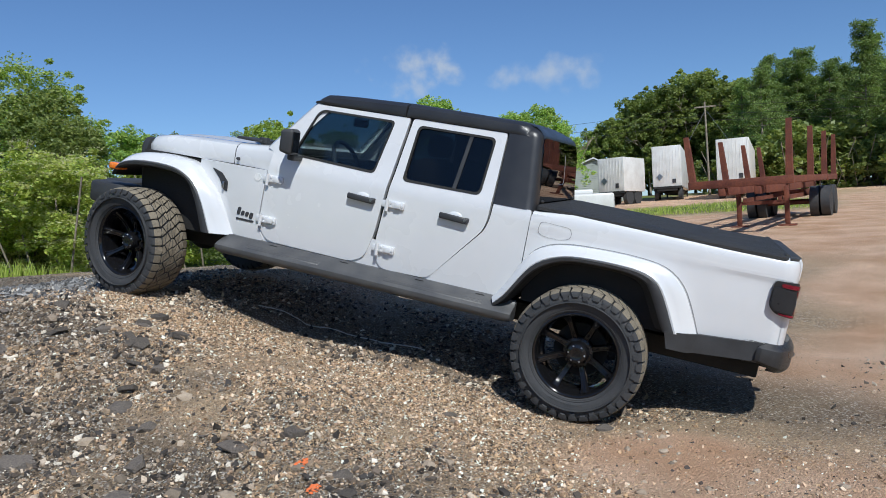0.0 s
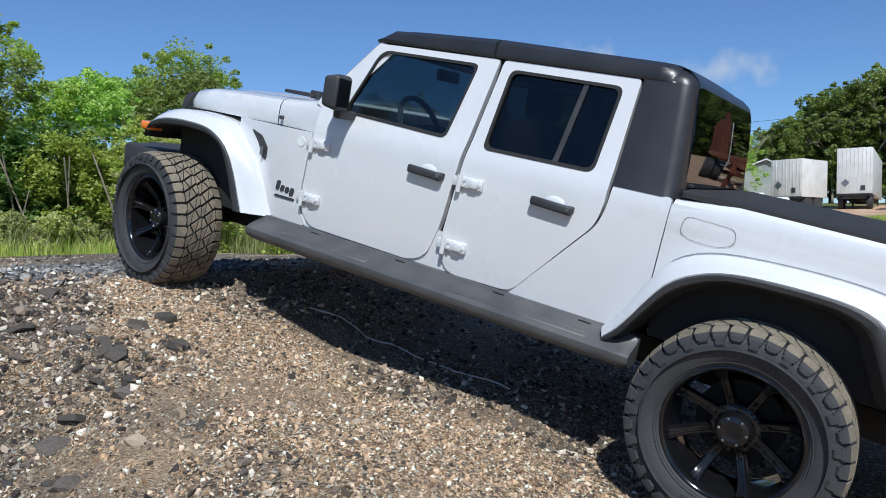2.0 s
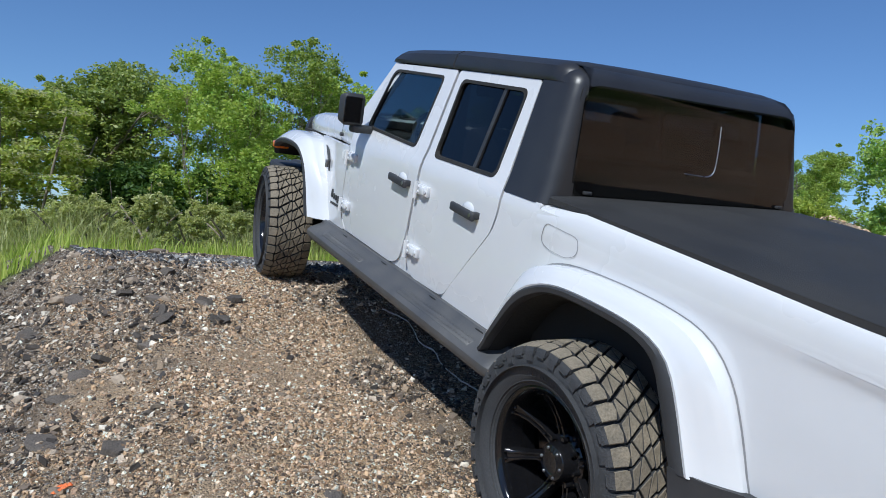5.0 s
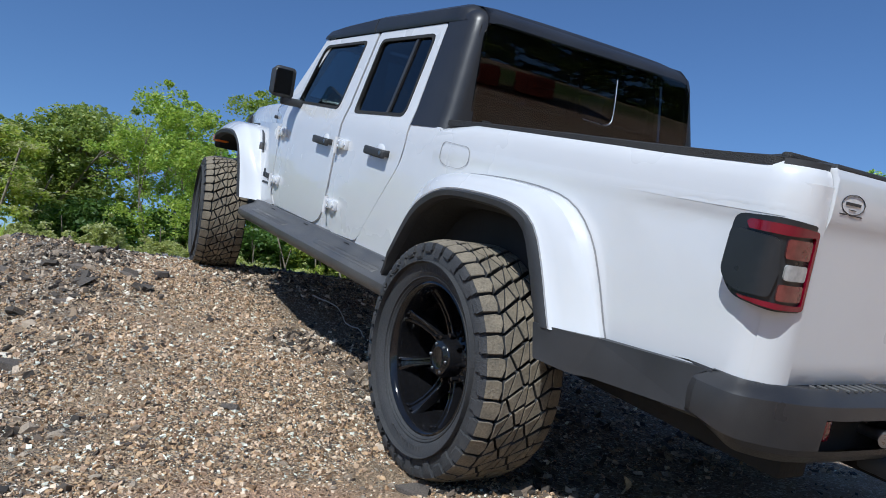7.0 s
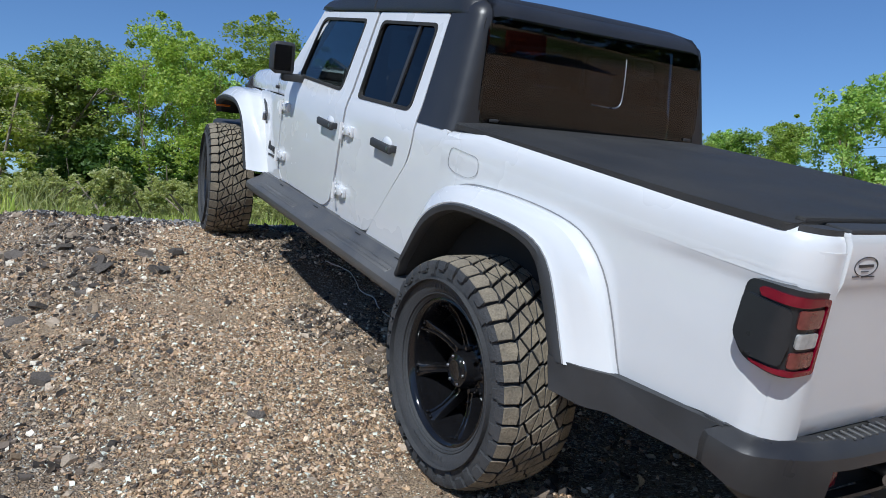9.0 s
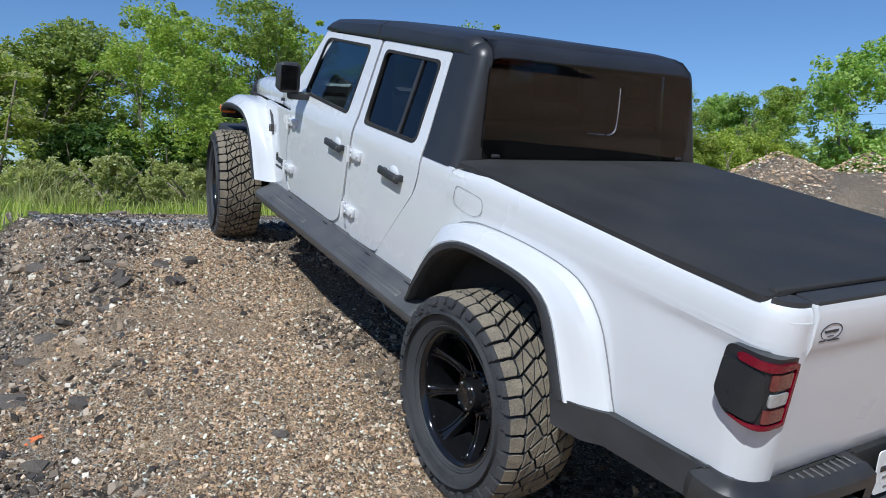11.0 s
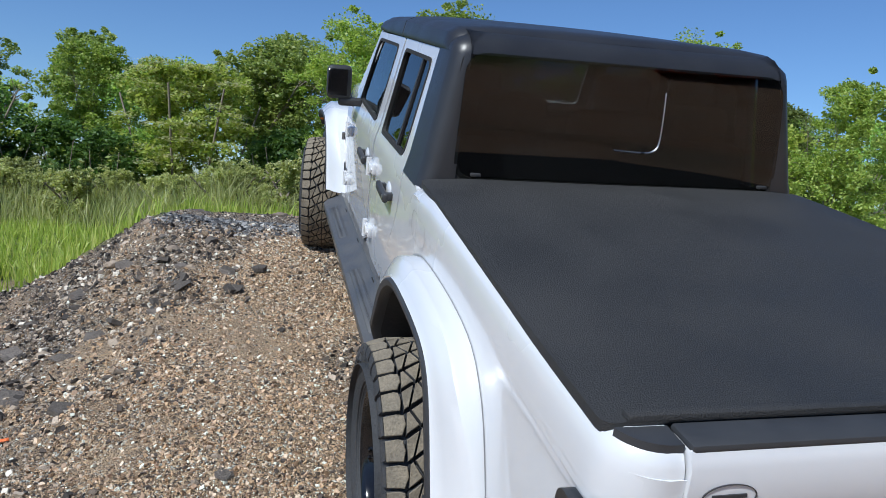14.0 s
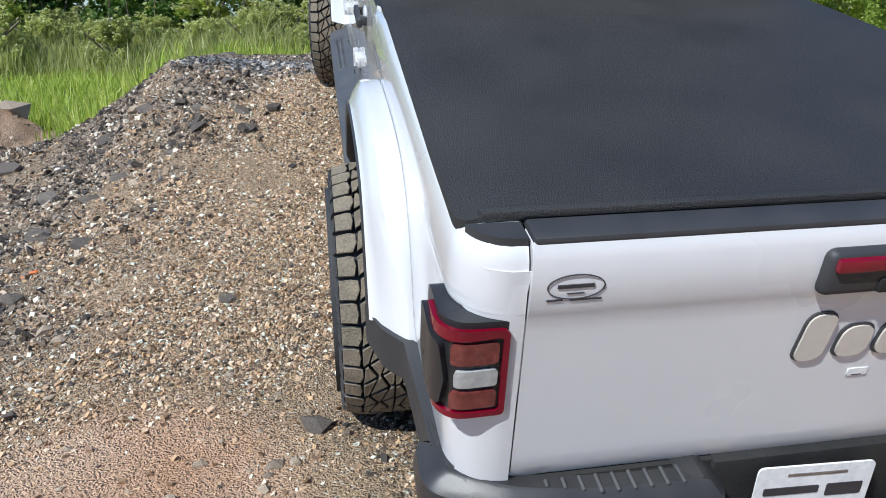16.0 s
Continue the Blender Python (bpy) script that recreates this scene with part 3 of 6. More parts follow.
for s in (-1, 1):
    door(s, "front_door", F_DOOR, F_WIN, (-1.63, 0.664), ((-2.385, 0.672), (-2.405, 0.375)), "white front door with black handle")
    door(s, "rear_door", R_DOOR, R_WIN, (-0.95, 0.655), ((-1.435, 0.662), (-1.462, 0.352)), "white rear door with dark tinted window")
    # body skin behind the rear door, rocker and cowl side
    cab = fillet([(-0.708, 0.795, 0.005), (-0.455, 0.798, 0.02), (-0.462, 0.37, 0.02), (-0.60, 0.185, 0.03), (-1.06, 0.172, 0.0), (-2.62, 0.172, 0.0), (-2.62, 0.205, 0.0), (-2.36, 0.208, 0.0), (-1.09, 0.204, 0.0), (-0.737, 0.615, 0.05), (-0.714, 0.70, 0.05)], 0.01)
    part("cab_side", side_panel(s, cab, (), lambda x, z: skin(x, z) + 0.001, 0.03, (), ZC), M_WHITE, truck)
    part("rocker", side_panel(s, [(-2.43, 0.18), (-0.64, 0.18), (-0.80, 0.40), (-2.43, 0.40)], (), lambda x, z: skin(x, z) - 0.009, 0.02, (), ZC), M_WHITE, truck)
    cowl = fillet([(-3.02, 0.715, 0.0), (-2.405, 0.725, 0.0), (-2.437, 0.32, 0.06), (-2.37, 0.213, 0.03), (-2.72, 0.213, 0.0), (-2.76, 0.36, 0.05), (-3.02, 0.57, 0.05)], 0.01)
    part("fender_side", side_panel(s, cowl, (), lambda x, z: skin(x, z) + float(np.interp(x, (-3.0, -2.6), (-0.05, 0.0))), 0.03, (-2.9, -2.8, -2.7, -2.6, -2.5), ZC), M_WHITE, truck)
    bm = side_panel(s, fillet([(-2.90, 0.668), (-2.80, 0.645), (-2.735, 0.585), (-2.735, 0.515), (-2.765, 0.52), (-2.82, 0.60)], 0.012), (), lambda x, z: skin(x, z) + 0.004 + float(np.interp(x, (-3.0, -2.6), (-0.05, 0.0))), 0.02, (-2.85, -2.8), ())
    vent = part("fender_vent", bm, M_TRIM, truck, "black vented fender louvre")
    bm = bmesh.new()
    box(bm, -2.775, -2.755, s * 0.755, s * 0.775, 0.535, 0.585, 0.006)
    part("vent_bar", bm, M_STEEL, vent)
    # badge: plain bars in the badge's colour
    for n_, (bx, bw, bz, bh) in enumerate(((-2.60, 0.028, 0.398, 0.055), (-2.566, 0.028, 0.385, 0.036), (-2.530, 0.028, 0.383, 0.036), (-2.494, 0.030, 0.378, 0.046), (-2.545, 0.15, 0.338, 0.014))):
        bm = sheet(fillet([(bx - bw / 2, bz - bh / 2), (bx + bw / 2, bz - bh / 2), (bx + bw / 2, bz + bh / 2), (bx - bw / 2, bz + bh / 2)], min(bw, bh) * 0.45))
        for v in bm.verts:
            v.co = (v.co.x + 0.18 * (v.co.y - bz), s * (skin(bx, bz) + 0.004), v.co.y)
        thicken(bm, (0, -s * 0.007, 0))
        part("badge_bar", bm, M_INK, truck)
    bm = bmesh.new()
    y = s * (skin(-2.5, 0.70))
    cyl(bm, (-2.475, y, 0.665), (-2.475, y + s * 0.005, 0.665), 0.028, segs=24)
    part("round_badge", bm, M_PLATE, truck, "small round grey badge")
    # mirror
    bm = bmesh.new()
    box(bm, -0.052, 0.052, -0.068, 0.068, -0.090, 0.090, 0.026, 4)
    for v in bm.verts:
        if v.co.x < 0:
            v.co.y *= 0.86
            v.co.z *= 0.88
    bmesh.ops.transform(bm, matrix=pose(-2.188, s * 0.872, 0.960, 0, 0, -s * 8), verts=bm.verts)
    mir = part("wing_mirror", bm, M_TRIM, truck, "black wing mirror")
    bm = bmesh.new()
    box(bm, -0.004, 0.004, -0.054, 0.054, -0.072, 0.072, 0.003, 1)
    bmesh.ops.transform(bm, matrix=pose(-2.135, s * 0.880, 0.960, 0, 0, -s * 8), verts=bm.verts)
    part("mirror_glass", bm, M_GLOSS, mir)
    bm = bmesh.new()
    box(bm, -2.20, -2.145, s * 0.735, s * 0.87, 0.832, 0.878, 0.016, 3)
    part("mirror_arm", bm, M_TRIM, mir)
    # flares
    for which, lip, rim in (
        ("front_flare", [(-3.745, 0.475), (-3.67, 0.54), (-3.52, 0.585), (-3.30, 0.60), (-3.12, 0.588), (-3.005, 0.535), (-2.925, 0.405), (-2.868, 0.265), (-2.842, 0.197)],
         [(-3.68, 0.585), (-3.61, 0.645), (-3.46, 0.69), (-3.25, 0.70), (-3.05, 0.675), (-2.91, 0.575), (-2.82, 0.50), (-2.745, 0.40), (-2.69, 0.30), (-2.635, 0.205)]),
        ("rear_flare", [(-0.575, 0.16), (-0.50, 0.235), (-0.375, 0.42), (-0.275, 0.50), (-0.15, 0.545), (0.04, 0.555), (0.22, 0.547), (0.325, 0.507), (0.388, 0.41), (0.438, 0.31), (0.470, 0.250)],
         [(-0.60, 0.215), (-0.53, 0.31), (-0.440, 0.48), (-0.36, 0.575), (-0.21, 0.629), (0.05, 0.645), (0.29, 0.636), (0.425, 0.604), (0.522, 0.525), (0.588, 0.41), (0.652, 0.262)])):
        a, b = spline([(x, 0, z) for x, z in lip], 34), spline([(x, 0, z) for x, z in rim], 34)
        body = 0.70 if which == "front_flare" else 0.772
        outer = 0.856 if which == "front_flare" else 0.872
        rows, low, inner = [], [], []
        for k, (p, q) in enumerate(zip(a, b)):
            e = min(k, 33 - k) / 3.0
            o = outer - (0.03 * max(1 - e, 0) if k < 17 else 0.0)
            w = lambda t: p.lerp(q, t)
            fade = smooth01(25, 33, k) if which == "rear_flare" else 0.6 * smooth01(24, 33, k)
            y2 = lambda t: s * (o + (body + 0.016 - o) * (t + (min(1.0, 1.9 * t + 0.10) - t) * fade))
            rows.append([(w(0.30).x, s * (o + 0.001), w(0.30).z), (w(0.37).x, s * (o + 0.004), w(0.37).z), (w(0.43).x, y2(0.02), w(0.43).z), (w(0.60).x, y2(0.10), w(0.60).z), (w(0.80).x, y2(0.26), w(0.80).z), (w(0.97).x, y2(0.42), w(0.97).z), (w(0.995).x, y2(0.55), w(0.995).z), (w(1.0).x, y2(1.0), w(1.0).z), (w(1.004).x, s * (body - 0.03), w(1.004).z)])
            low.append([(w(0.33).x, s * (o - 0.03), w(0.33).z), (w(0.31).x, s * (o + 0.004), w(0.31).z), (w(0.24).x, s * (o + 0.010), w(0.24).z), (w(0.04).x, s * (o + 0.006), w(0.04).z), (w(-0.05).x, s * (o - 0.008), w(-0.05).z), (w(-0.03).x, s * (o - 0.04), w(-0.03).z)])
            d = -0.30 if which == "rear_flare" else -0.08
            inner.append([(w(-0.03).x, s * (o - 0.03), w(-0.03).z), (w(d).x, s * (body + 0.02), w(d).z), (w(d).x, s * 0.42, w(d).z)])
        bm = bmesh.new()
        grid(bm, rows)
        fl = part(which, bm, M_WHITE, truck, "white wheel-arch flare")
        bm = bmesh.new()
        grid(bm, low)
        part("flare_lip", bm, M_TRIM, fl, "black plastic arch lip")
        bm = bmesh.new()
        grid(bm, inner)
        part("arch_liner", bm, M_DARK, fl)
        if which == "rear_flare":
            bm = bmesh.new()
            for_gap = [p.lerp(q, 1.012) for p, q in zip(a, b)]
            far_gap = [p.lerp(q, 1.050) for p, q in zip(a, b)]
            grid(bm, [[(u.x, s * (bed_skin(u.x, u.z) + 0.0012), u.z), (v.x, s * (bed_skin(v.x, v.z) + 0.0012), v.z)] for u, v in zip(for_gap[4:], far_gap[4:])])
            part("flare_gap", bm, M_GAP, fl)
        if which == "front_flare":
            bm = bmesh.new()
            box(bm, -3.765, -3.675, s * 0.74, s * 0.850, 0.515, 0.568, 0.014, 3)
            part("side_marker", bm, M_AMBER, fl, "amber side marker lamp")
    # running board
    prof = [(0.735, 0.214), (0.772, 0.212), (0.786, 0.188), (0.860, 0.156), (0.880, 0.138), (0.882, 0.112), (0.868, 0.090), (0.84, 0.075), (0.77, 0.07), (0.735, 0.09)]
    bm = bmesh.new()
    rows = []
    for x, k in ((-2.70, 0.86), (-2.675, 0.97), (-2.6, 1), (-1.6, 1), (-0.62, 1), (-0.50, 1), (-0.465, 0.93), (-0.45, 0.8)):
        cz = 0.12
        rows.append([(x, s * (0.745 + (y - 0.745) * (0.5 + 0.5 * k)), cz + (z - cz) * k) for y, z in prof])
    vs = grid(bm, rows, True)
    bm.faces.new(vs[0])
    bm.faces.new(vs[-1])
    rb = part("running_board", bm, M_STEP, truck, "black side step with ribbed treads")
    for x in (-2.30, -1.72, -1.15, -0.72):
        bm = bmesh.new()
        box(bm, x, x + 0.060, s * 0.776, s * 0.7825, 0.199, 0.203, 0.001, 1)
        part("step_slot", bm, M_SEAM, rb)
    for x0, x1 in ((-2.45, -1.85), (-1.35, -0.65)):
        bm = bmesh.new()
        box(bm, x0, x1, s * 0.775, s * 0.860, 0.148, 0.160, 0.004, 1)
        for v in bm.verts:
            v.co.z += 0.019 - 0.31 * (abs(v.co.y) - 0.80)
        k = int((x1 - x0) / 0.028)
        for i in range(k):
            for j in range(3):
                xx, yy = x0 + 0.014 + i * 0.028, 0.786 + j * 0.026
                a = bm.verts.new((xx - 0.010, s * yy, 0.180 - 0.31 * (yy - 0.80)))
                b = bm.verts.new((xx + 0.010, s * (yy + 0.010), 0.180 - 0.31 * (yy - 0.79)))
                c = bm.verts.new((xx + 0.012, s * (yy + 0.004), 0.182 - 0.31 * (yy - 0.80)))
                bm.faces.new((a, b, c))
        part("tread_pad", bm, M_STEP, rb)
    # bed side, with the wheel arch cut out
    bed = [(-0.449, 0.780), (1.126, 0.780, 0.0), (1.126, 0.34), (1.112, 0.298), (1.02, 0.285), (0.60, 0.25), (0.48, 0.26), (0.41, 0.42), (0.34, 0.53), (0.24, 0.575), (0.0, 0.59), (-0.17, 0.58), (-0.29, 0.53), (-0.40, 0.40), (-0.456, 0.30)]
    bm = side_panel(s, fillet(bed, 0.012, 2), (), bed_skin, 0.03, (*(-0.4 + 0.1 * k for k in range(15)), *CORNER_X), (0.3, 0.37, 0.44, 0.48, 0.52, 0.56, 0.60, 0.635, 0.665, 0.682, 0.695, 0.72, 0.74))
    bs = part("bed_side", bm, M_WHITE, truck, "white bed side panel")
    bm = bmesh.new()
    rows = []
    path = []
    px_ = (-0.445, -0.2, 0.2, 0.6, 0.8, *CORNER_X, 1.126)
    for k, x in enumerate(px_):
        y = bed_skin(x, 0.70)
        a = 0.0 if x <= 1.028 else math.asin(min((x - 1.028) / 0.10, 0.985))
        path.append((x, y, a))
    path += [(1.128, 0.684, math.pi / 2), (1.128, 0.667, math.pi / 2)]
    for x, y, a in path:
        rows.append([(x - math.sin(a) * o, s * (y - math.cos(a) * o), z) for o, z in ((0.0, 0.70), (0.001, 0.74), (0.003, 0.772), (0.008, 0.795), (0.016, 0.811), (0.028, 0.820), (0.042, 0.8245), (0.085, 0.8245), (0.09, 0.79))])
    grid(bm, rows)
    part("bed_rail", bm, M_WHITE, bs)
    bm = bmesh.new()
    grid(bm, [[(x + 0.0008 * math.sin(a), s * (y + 0.0008 * math.cos(a)), z) for z in (0.30, 0.5, 0.70)] for x, y, a in path if x > 1.08])
    part("bed_corner", bm, M_WHITE, bs)
    bm = bmesh.new()
    rows = []
    for k, t in enumerate(fillet([(-0.385, 0.745), (-0.185, 0.735), (-0.175, 0.675), (-0.235, 0.648), (-0.345, 0.652), (-0.395, 0.672)], 0.03, 5)):
        rows.append([(t[0] + (t[0] + 0.28) * g, s * (bed_skin(t[0], 0.70) + 0.0012), t[1] + (t[1] - 0.695) * g) for g in (0.0, -0.035)])
    rows.append(rows[0])
    grid(bm, rows)
    if s < 0:
        part("fuel_flap_gap", bm, M_GAP, bs)
    else:
        bm.free()
    # lower trim behind the wheel
    lower = fillet([(0.472, 0.258), (0.60, 0.266), (0.66, 0.268), (1.02, 0.302), (1.01, 0.190), (0.62, 0.152), (0.50, 0.160)], 0.004)
    part("lower_trim", side_panel(s, lower, (), lambda x, z: float(np.interp(x, (0.44, 0.50, 0.60, 0.660, 1.0), (0.885, 0.882, 0.848, 0.803, 0.794))), 0.03, (0.48, 0.50, 0.55, 0.60, 0.66)), M_TRIM, truck, "black lower body trim")
    # tail lamp, wrapped round the bed's corner
    def lamp(name, loop, off, thick, mat, parent, label=""):
        bm = sheet(loop, (), (0.06, 0.10, 0.130, 0.142, 0.154, 0.166, 0.178, 0.190, 0.204), (0.55, 0.62))
        r = bmesh.ops.extrude_face_region(bm, geom=bm.faces[:])
        back = {v for v in r["geom"] if isinstance(v, bmesh.types.BMVert)}
        for v in bm.verts:
            u, z, o = v.co.x, v.co.y, off - (thick if v in back else 0.0)
            a = min(max((u - 0.130) / 0.045, 0.0), 1.605)
            if u < 0.130:
                v.co = (0.955 + u, s * (0.801 + o), z)
            else:
                e = max(u - 0.130 - 1.605 * 0.045, 0.0)
                v.co = (1.085 + (0.045 + o) * math.sin(a) + e * math.cos(a), s * (0.756 + (0.045 + o) * math.cos(a) - e * math.sin(a)), z)
        return part(name, bm, mat, parent, label)

    tl = lamp("tail_lamp", fillet([(0.034, 0.545, 0.03), (0.040, 0.692, 0.026), (0.15, 0.697, 0.01), (0.272, 0.690, 0.016), (0.272, 0.474, 0.016), (0.17, 0.474, 0.01), (0.072, 0.488, 0.03)], 0.014), 0.0, 0.05, M_LAMP, truck, "square smoked tail lamp with glossy red frame")
    lamp("red_frame", fillet([(0.078, 0.676, 0.004), (0.088, 0.684, 0.004), (0.17, 0.683, 0.01), (0.267, 0.678, 0.012), (0.267, 0.479, 0.012), (0.17, 0.480, 0.01), (0.100, 0.490, 0.004), (0.090, 0.499, 0.004), (0.17, 0.496, 0.006), (0.257, 0.492, 0.008), (0.257, 0.664, 0.008), (0.17, 0.660, 0.006), (0.088, 0.662, 0.004)], 0.008), 0.0075, 0.012, M_RED, tl, "glossy red lamp frame")
    lamp("side_cap", fillet([(0.040, 0.548, 0.024), (0.046, 0.660, 0.016), (0.158, 0.652, 0.012), (0.168, 0.580, 0.01), (0.160, 0.508, 0.012), (0.082, 0.506, 0.02)], 0.012), 0.013, 0.02, M_LAMP, tl)
    for z0, z1, mt, u0 in ((0.611, 0.654, M_PINK, 0.174), (0.561, 0.599, M_CLEAR, 0.180), (0.503, 0.549, M_PINK, 0.174)):
        lamp("lamp_lens", fillet([(u0, z0), (0.251, z0), (0.251, z1), (u0, z1)], 0.008), 0.006, 0.012, mt, tl)

# hood and cowl: lofted with crowned tops
def hood_rows(stations):
    rows = []
    for x, zt, ze, w, zb in stations:
        half = [(w, zb), (w + 0.004, zb + 0.04), (w, ze - 0.045), (w - 0.018, ze - 0.012), (w - 0.06, ze + 0.006), (w - 0.16, ze + 0.012), (0.38, zt - 0.028), (0.33, zt - 0.004), (0.16, zt), (0.0, zt)]
        rows.append([(x, -y, z) for y, z in half] + [(x, y, z) for y, z in half[-2::-1]])
    return rows


bm = bmesh.new()
vs = grid(bm, hood_rows([(-3.615, 0.775, 0.765, 0.58, 0.70), (-3.60, 0.81, 0.790, 0.60, 0.70), (-3.55, 0.84, 0.815, 0.622, 0.70), (-3.40, 0.868, 0.838, 0.645, 0.705), (-3.1, 0.892, 0.858, 0.668, 0.712), (-2.745, 0.905, 0.872, 0.690, 0.722)]))
bm.faces.new(vs[0])
part("hood", bm, M_WHITE, truck, "white bonnet with a raised centre")
bm = bmesh.new()
grid(bm, hood_rows([(-2.739, 0.905, 0.872, 0.690, 0.722), (-2.6, 0.905, 0.880, 0.712, 0.724), (-2.40, 0.905, 0.905, 0.735, 0.725), (-2.375, 0.91, 0.915, 0.738, 0.725)]))
part("cowl_top", bm, M_WHITE, truck)
for s in (-1, 1):
    for bx, bz in ((-2.70, 0.765), (-2.46, 0.765)):
        bm = bmesh.new()
        cyl(bm, (bx, s * 0.68, bz), (bx, s * 0.722, bz), 0.011, segs=12)
        part("cowl_bolt", bm, M_INK, truck)
    bm = bmesh.new()
    box(bm, -2.80, -2.58, s * 0.25, s * 0.62, 0.905, 0.925, 0.006)
    box(bm, -2.62, -2.55, s * 0.55, s * 0.60, 0.90, 0.945, 0.008)
    part("wiper", bm, M_TRIM, truck, "black windscreen wiper")
# grille and headlamps
bm = bmesh.new()
gr = fillet([(-0.60, 0.79), (0.60, 0.79), (0.64, 0.70), (0.60, 0.34), (-0.60, 0.34), (-0.64, 0.70)], 0.05)
slots = [fillet([(c - 0.027, 0.70), (c + 0.027, 0.70), (c + 0.027, 0.44), (c - 0.027, 0.44)], 0.025) for c in (-0.27, -0.18, -0.09, 0.0, 0.09, 0.18, 0.27)]
bm = sheet(gr, slots)
for v in bm.verts:
    v.co = (-3.66 + 0.15 * (0.8 - v.co.y) * 0.2, v.co.x, v.co.y)
part("grille", thicken(bm, (0.05, 0, 0)), M_TRIM, truck, "black seven-slot grille")
for s in (-1, 1):
    bm = bmesh.new()
    cyl(bm, (-3.68, s * 0.46, 0.60), (-3.62, s * 0.46, 0.60), 0.095, segs=28)
    part("headlamp", bm, M_CLEAR, truck, "round clear headlamp")
bm = bmesh.new()
box(bm, -3.60, -2.45, -0.66, 0.66, 0.15, 0.70)
part("engine_bay", bm, M_DARK, truck)
bm = bmesh.new()
box(bm, -4.03, -3.80, -0.62, 0.62, 0.20, 0.40, 0.03)
for s in (-1, 1):
    box(bm, -3.985, -3.66, s * 0.55, s * 0.80, 0.225, 0.395, 0.03)
part("front_bumper", bm, M_TRIM, truck, "black plastic front bumper")

# windscreen frame and glass
wf = fillet([(-0.70, 0.0), (0.70, 0.0), (0.625, 0.50), (-0.625, 0.50)], 0.04)
wh = fillet([(-0.635, 0.06), (0.635, 0.06), (0.575, 0.46), (-0.575, 0.46)], 0.04)
bm = sheet(wf, (wh,))
for v in bm.verts:
    u, t = v.co.x, v.co.y / 0.5
    v.co = (-2.432 + 0.315 * t - 0.03 * (1 - (u / 0.7) ** 2), u, 0.88 + 0.385 * t)
part("windscreen_frame", thicken(bm, (0.035, 0, -0.02)), M_WHITE, truck)
bm = sheet(wh, (), (-0.4, -0.2, 0, 0.2, 0.4))
for v in bm.verts:
    u, t = v.co.x, v.co.y / 0.5
    v.co = (-2.417 + 0.315 * t - 0.03 * (1 - (u / 0.7) ** 2), u, 0.872 + 0.385 * t)
part("windscreen", thicken(bm, (0.005, 0, 0)), M_GLASS_F, truck, "clear windscreen").visible_shadow = False
for s in (-1, 1):
    bm = bmesh.new()
    rows = []
    for t in (0, 0.25, 0.5, 0.75, 1):
        x, z = -2.445 + 0.318 * t, 0.89 + 0.375 * t
        y = skin(0, z)
        rows.append([(x - 0.012, s * (y - 0.07), z + 0.012), (x - 0.005, s * (y - 0.02), z + 0.008), (x + 0.01, s * (y + 0.001), z - 0.004), (x + 0.10, s * (y + 0.001), z - 0.05), (x + 0.10, s * (y - 0.03), z - 0.05)])
    grid(bm, rows)
    part("a_pillar", bm, M_WHITE, truck)

# roof: two removable front panels and the rear hardtop
def roof_half(x):
    return float(np.interp(x, (-2.145, -2.06, -1.44, -0.7), (1.290, 1.335, 1.352, 1.342)))


for s in (-1, 1):
    bm = bmesh.new()
    rows = []
    for x in (-2.148, -2.12, -2.07, -1.9, -1.7, -1.5, -1.452, -1.447):
        zt = roof_half(x)
        d = 0.012 if x in (-2.148, -1.447) else 0
        rows.append([(x, s * 0.662, 1.253), (x, s * (0.668 - d), 1.270 - d * 0.3), (x, s * (0.655 - d), zt - 0.030 - d), (x, s * 0.615, zt - 0.008 - d), (x, s * 0.5, zt + 0.003 - d), (x, s * 0.25, zt + 0.008 - d), (x, s * 0.004, zt + 0.009 - d), (x, s * 0.004, zt - 0.04)])
    grid(bm, rows)
    part("roof_panel", bm, M_TOP, truck, "black removable roof panel")
bm = bmesh.new()
rows = []
for x, d in ((-1.442, 0.012), (-1.437, 0), (-1.2, 0), (-0.95, 0), (-0.66, 0), (-0.615, 0.004), (-0.585, 0.014), (-0.565, 0.03)):
    zt = roof_half(x)
    half = [(0.662, 1.253), (0.668 - d, 1.270), (0.655 - d, zt - 0.030 - d), (0.615, zt - 0.008 - d), (0.5, zt + 0.003 - d), (0.25, zt + 0.008 - d), (0.0, zt + 0.009 - d)]
    rows.append([(x, -y, z) for y, z in half] + [(x, y, z) for y, z in half[-2::-1]])
grid(bm, rows)
part("rear_roof", bm, M_TOP, truck, "black textured hardtop roof")
# hardtop back: wraps both corners and leaves the rear window open
def top_path(z, inset):
    y, xr = skin(0, min(z, 1.25)) + 0.004 - inset, -0.440 - 0.122 * max(z - 0.80, 0) - inset
    r = 0.062
    pts = [(-0.712, y), (-0.64, y), (xr - r, y)]
    pts += [(xr - r + r * math.sin(a), y - r + r * math.cos(a)) for a in (math.pi / 8 * k for k in (1, 2, 3, 4))]
    pts += [(xr, float(np.interp(z, (0.84, 1.25), (0.630, 0.603))))]
    return [(x, -yy) for x, yy in pts] + [(x, yy) for x, yy in pts[::-1]]


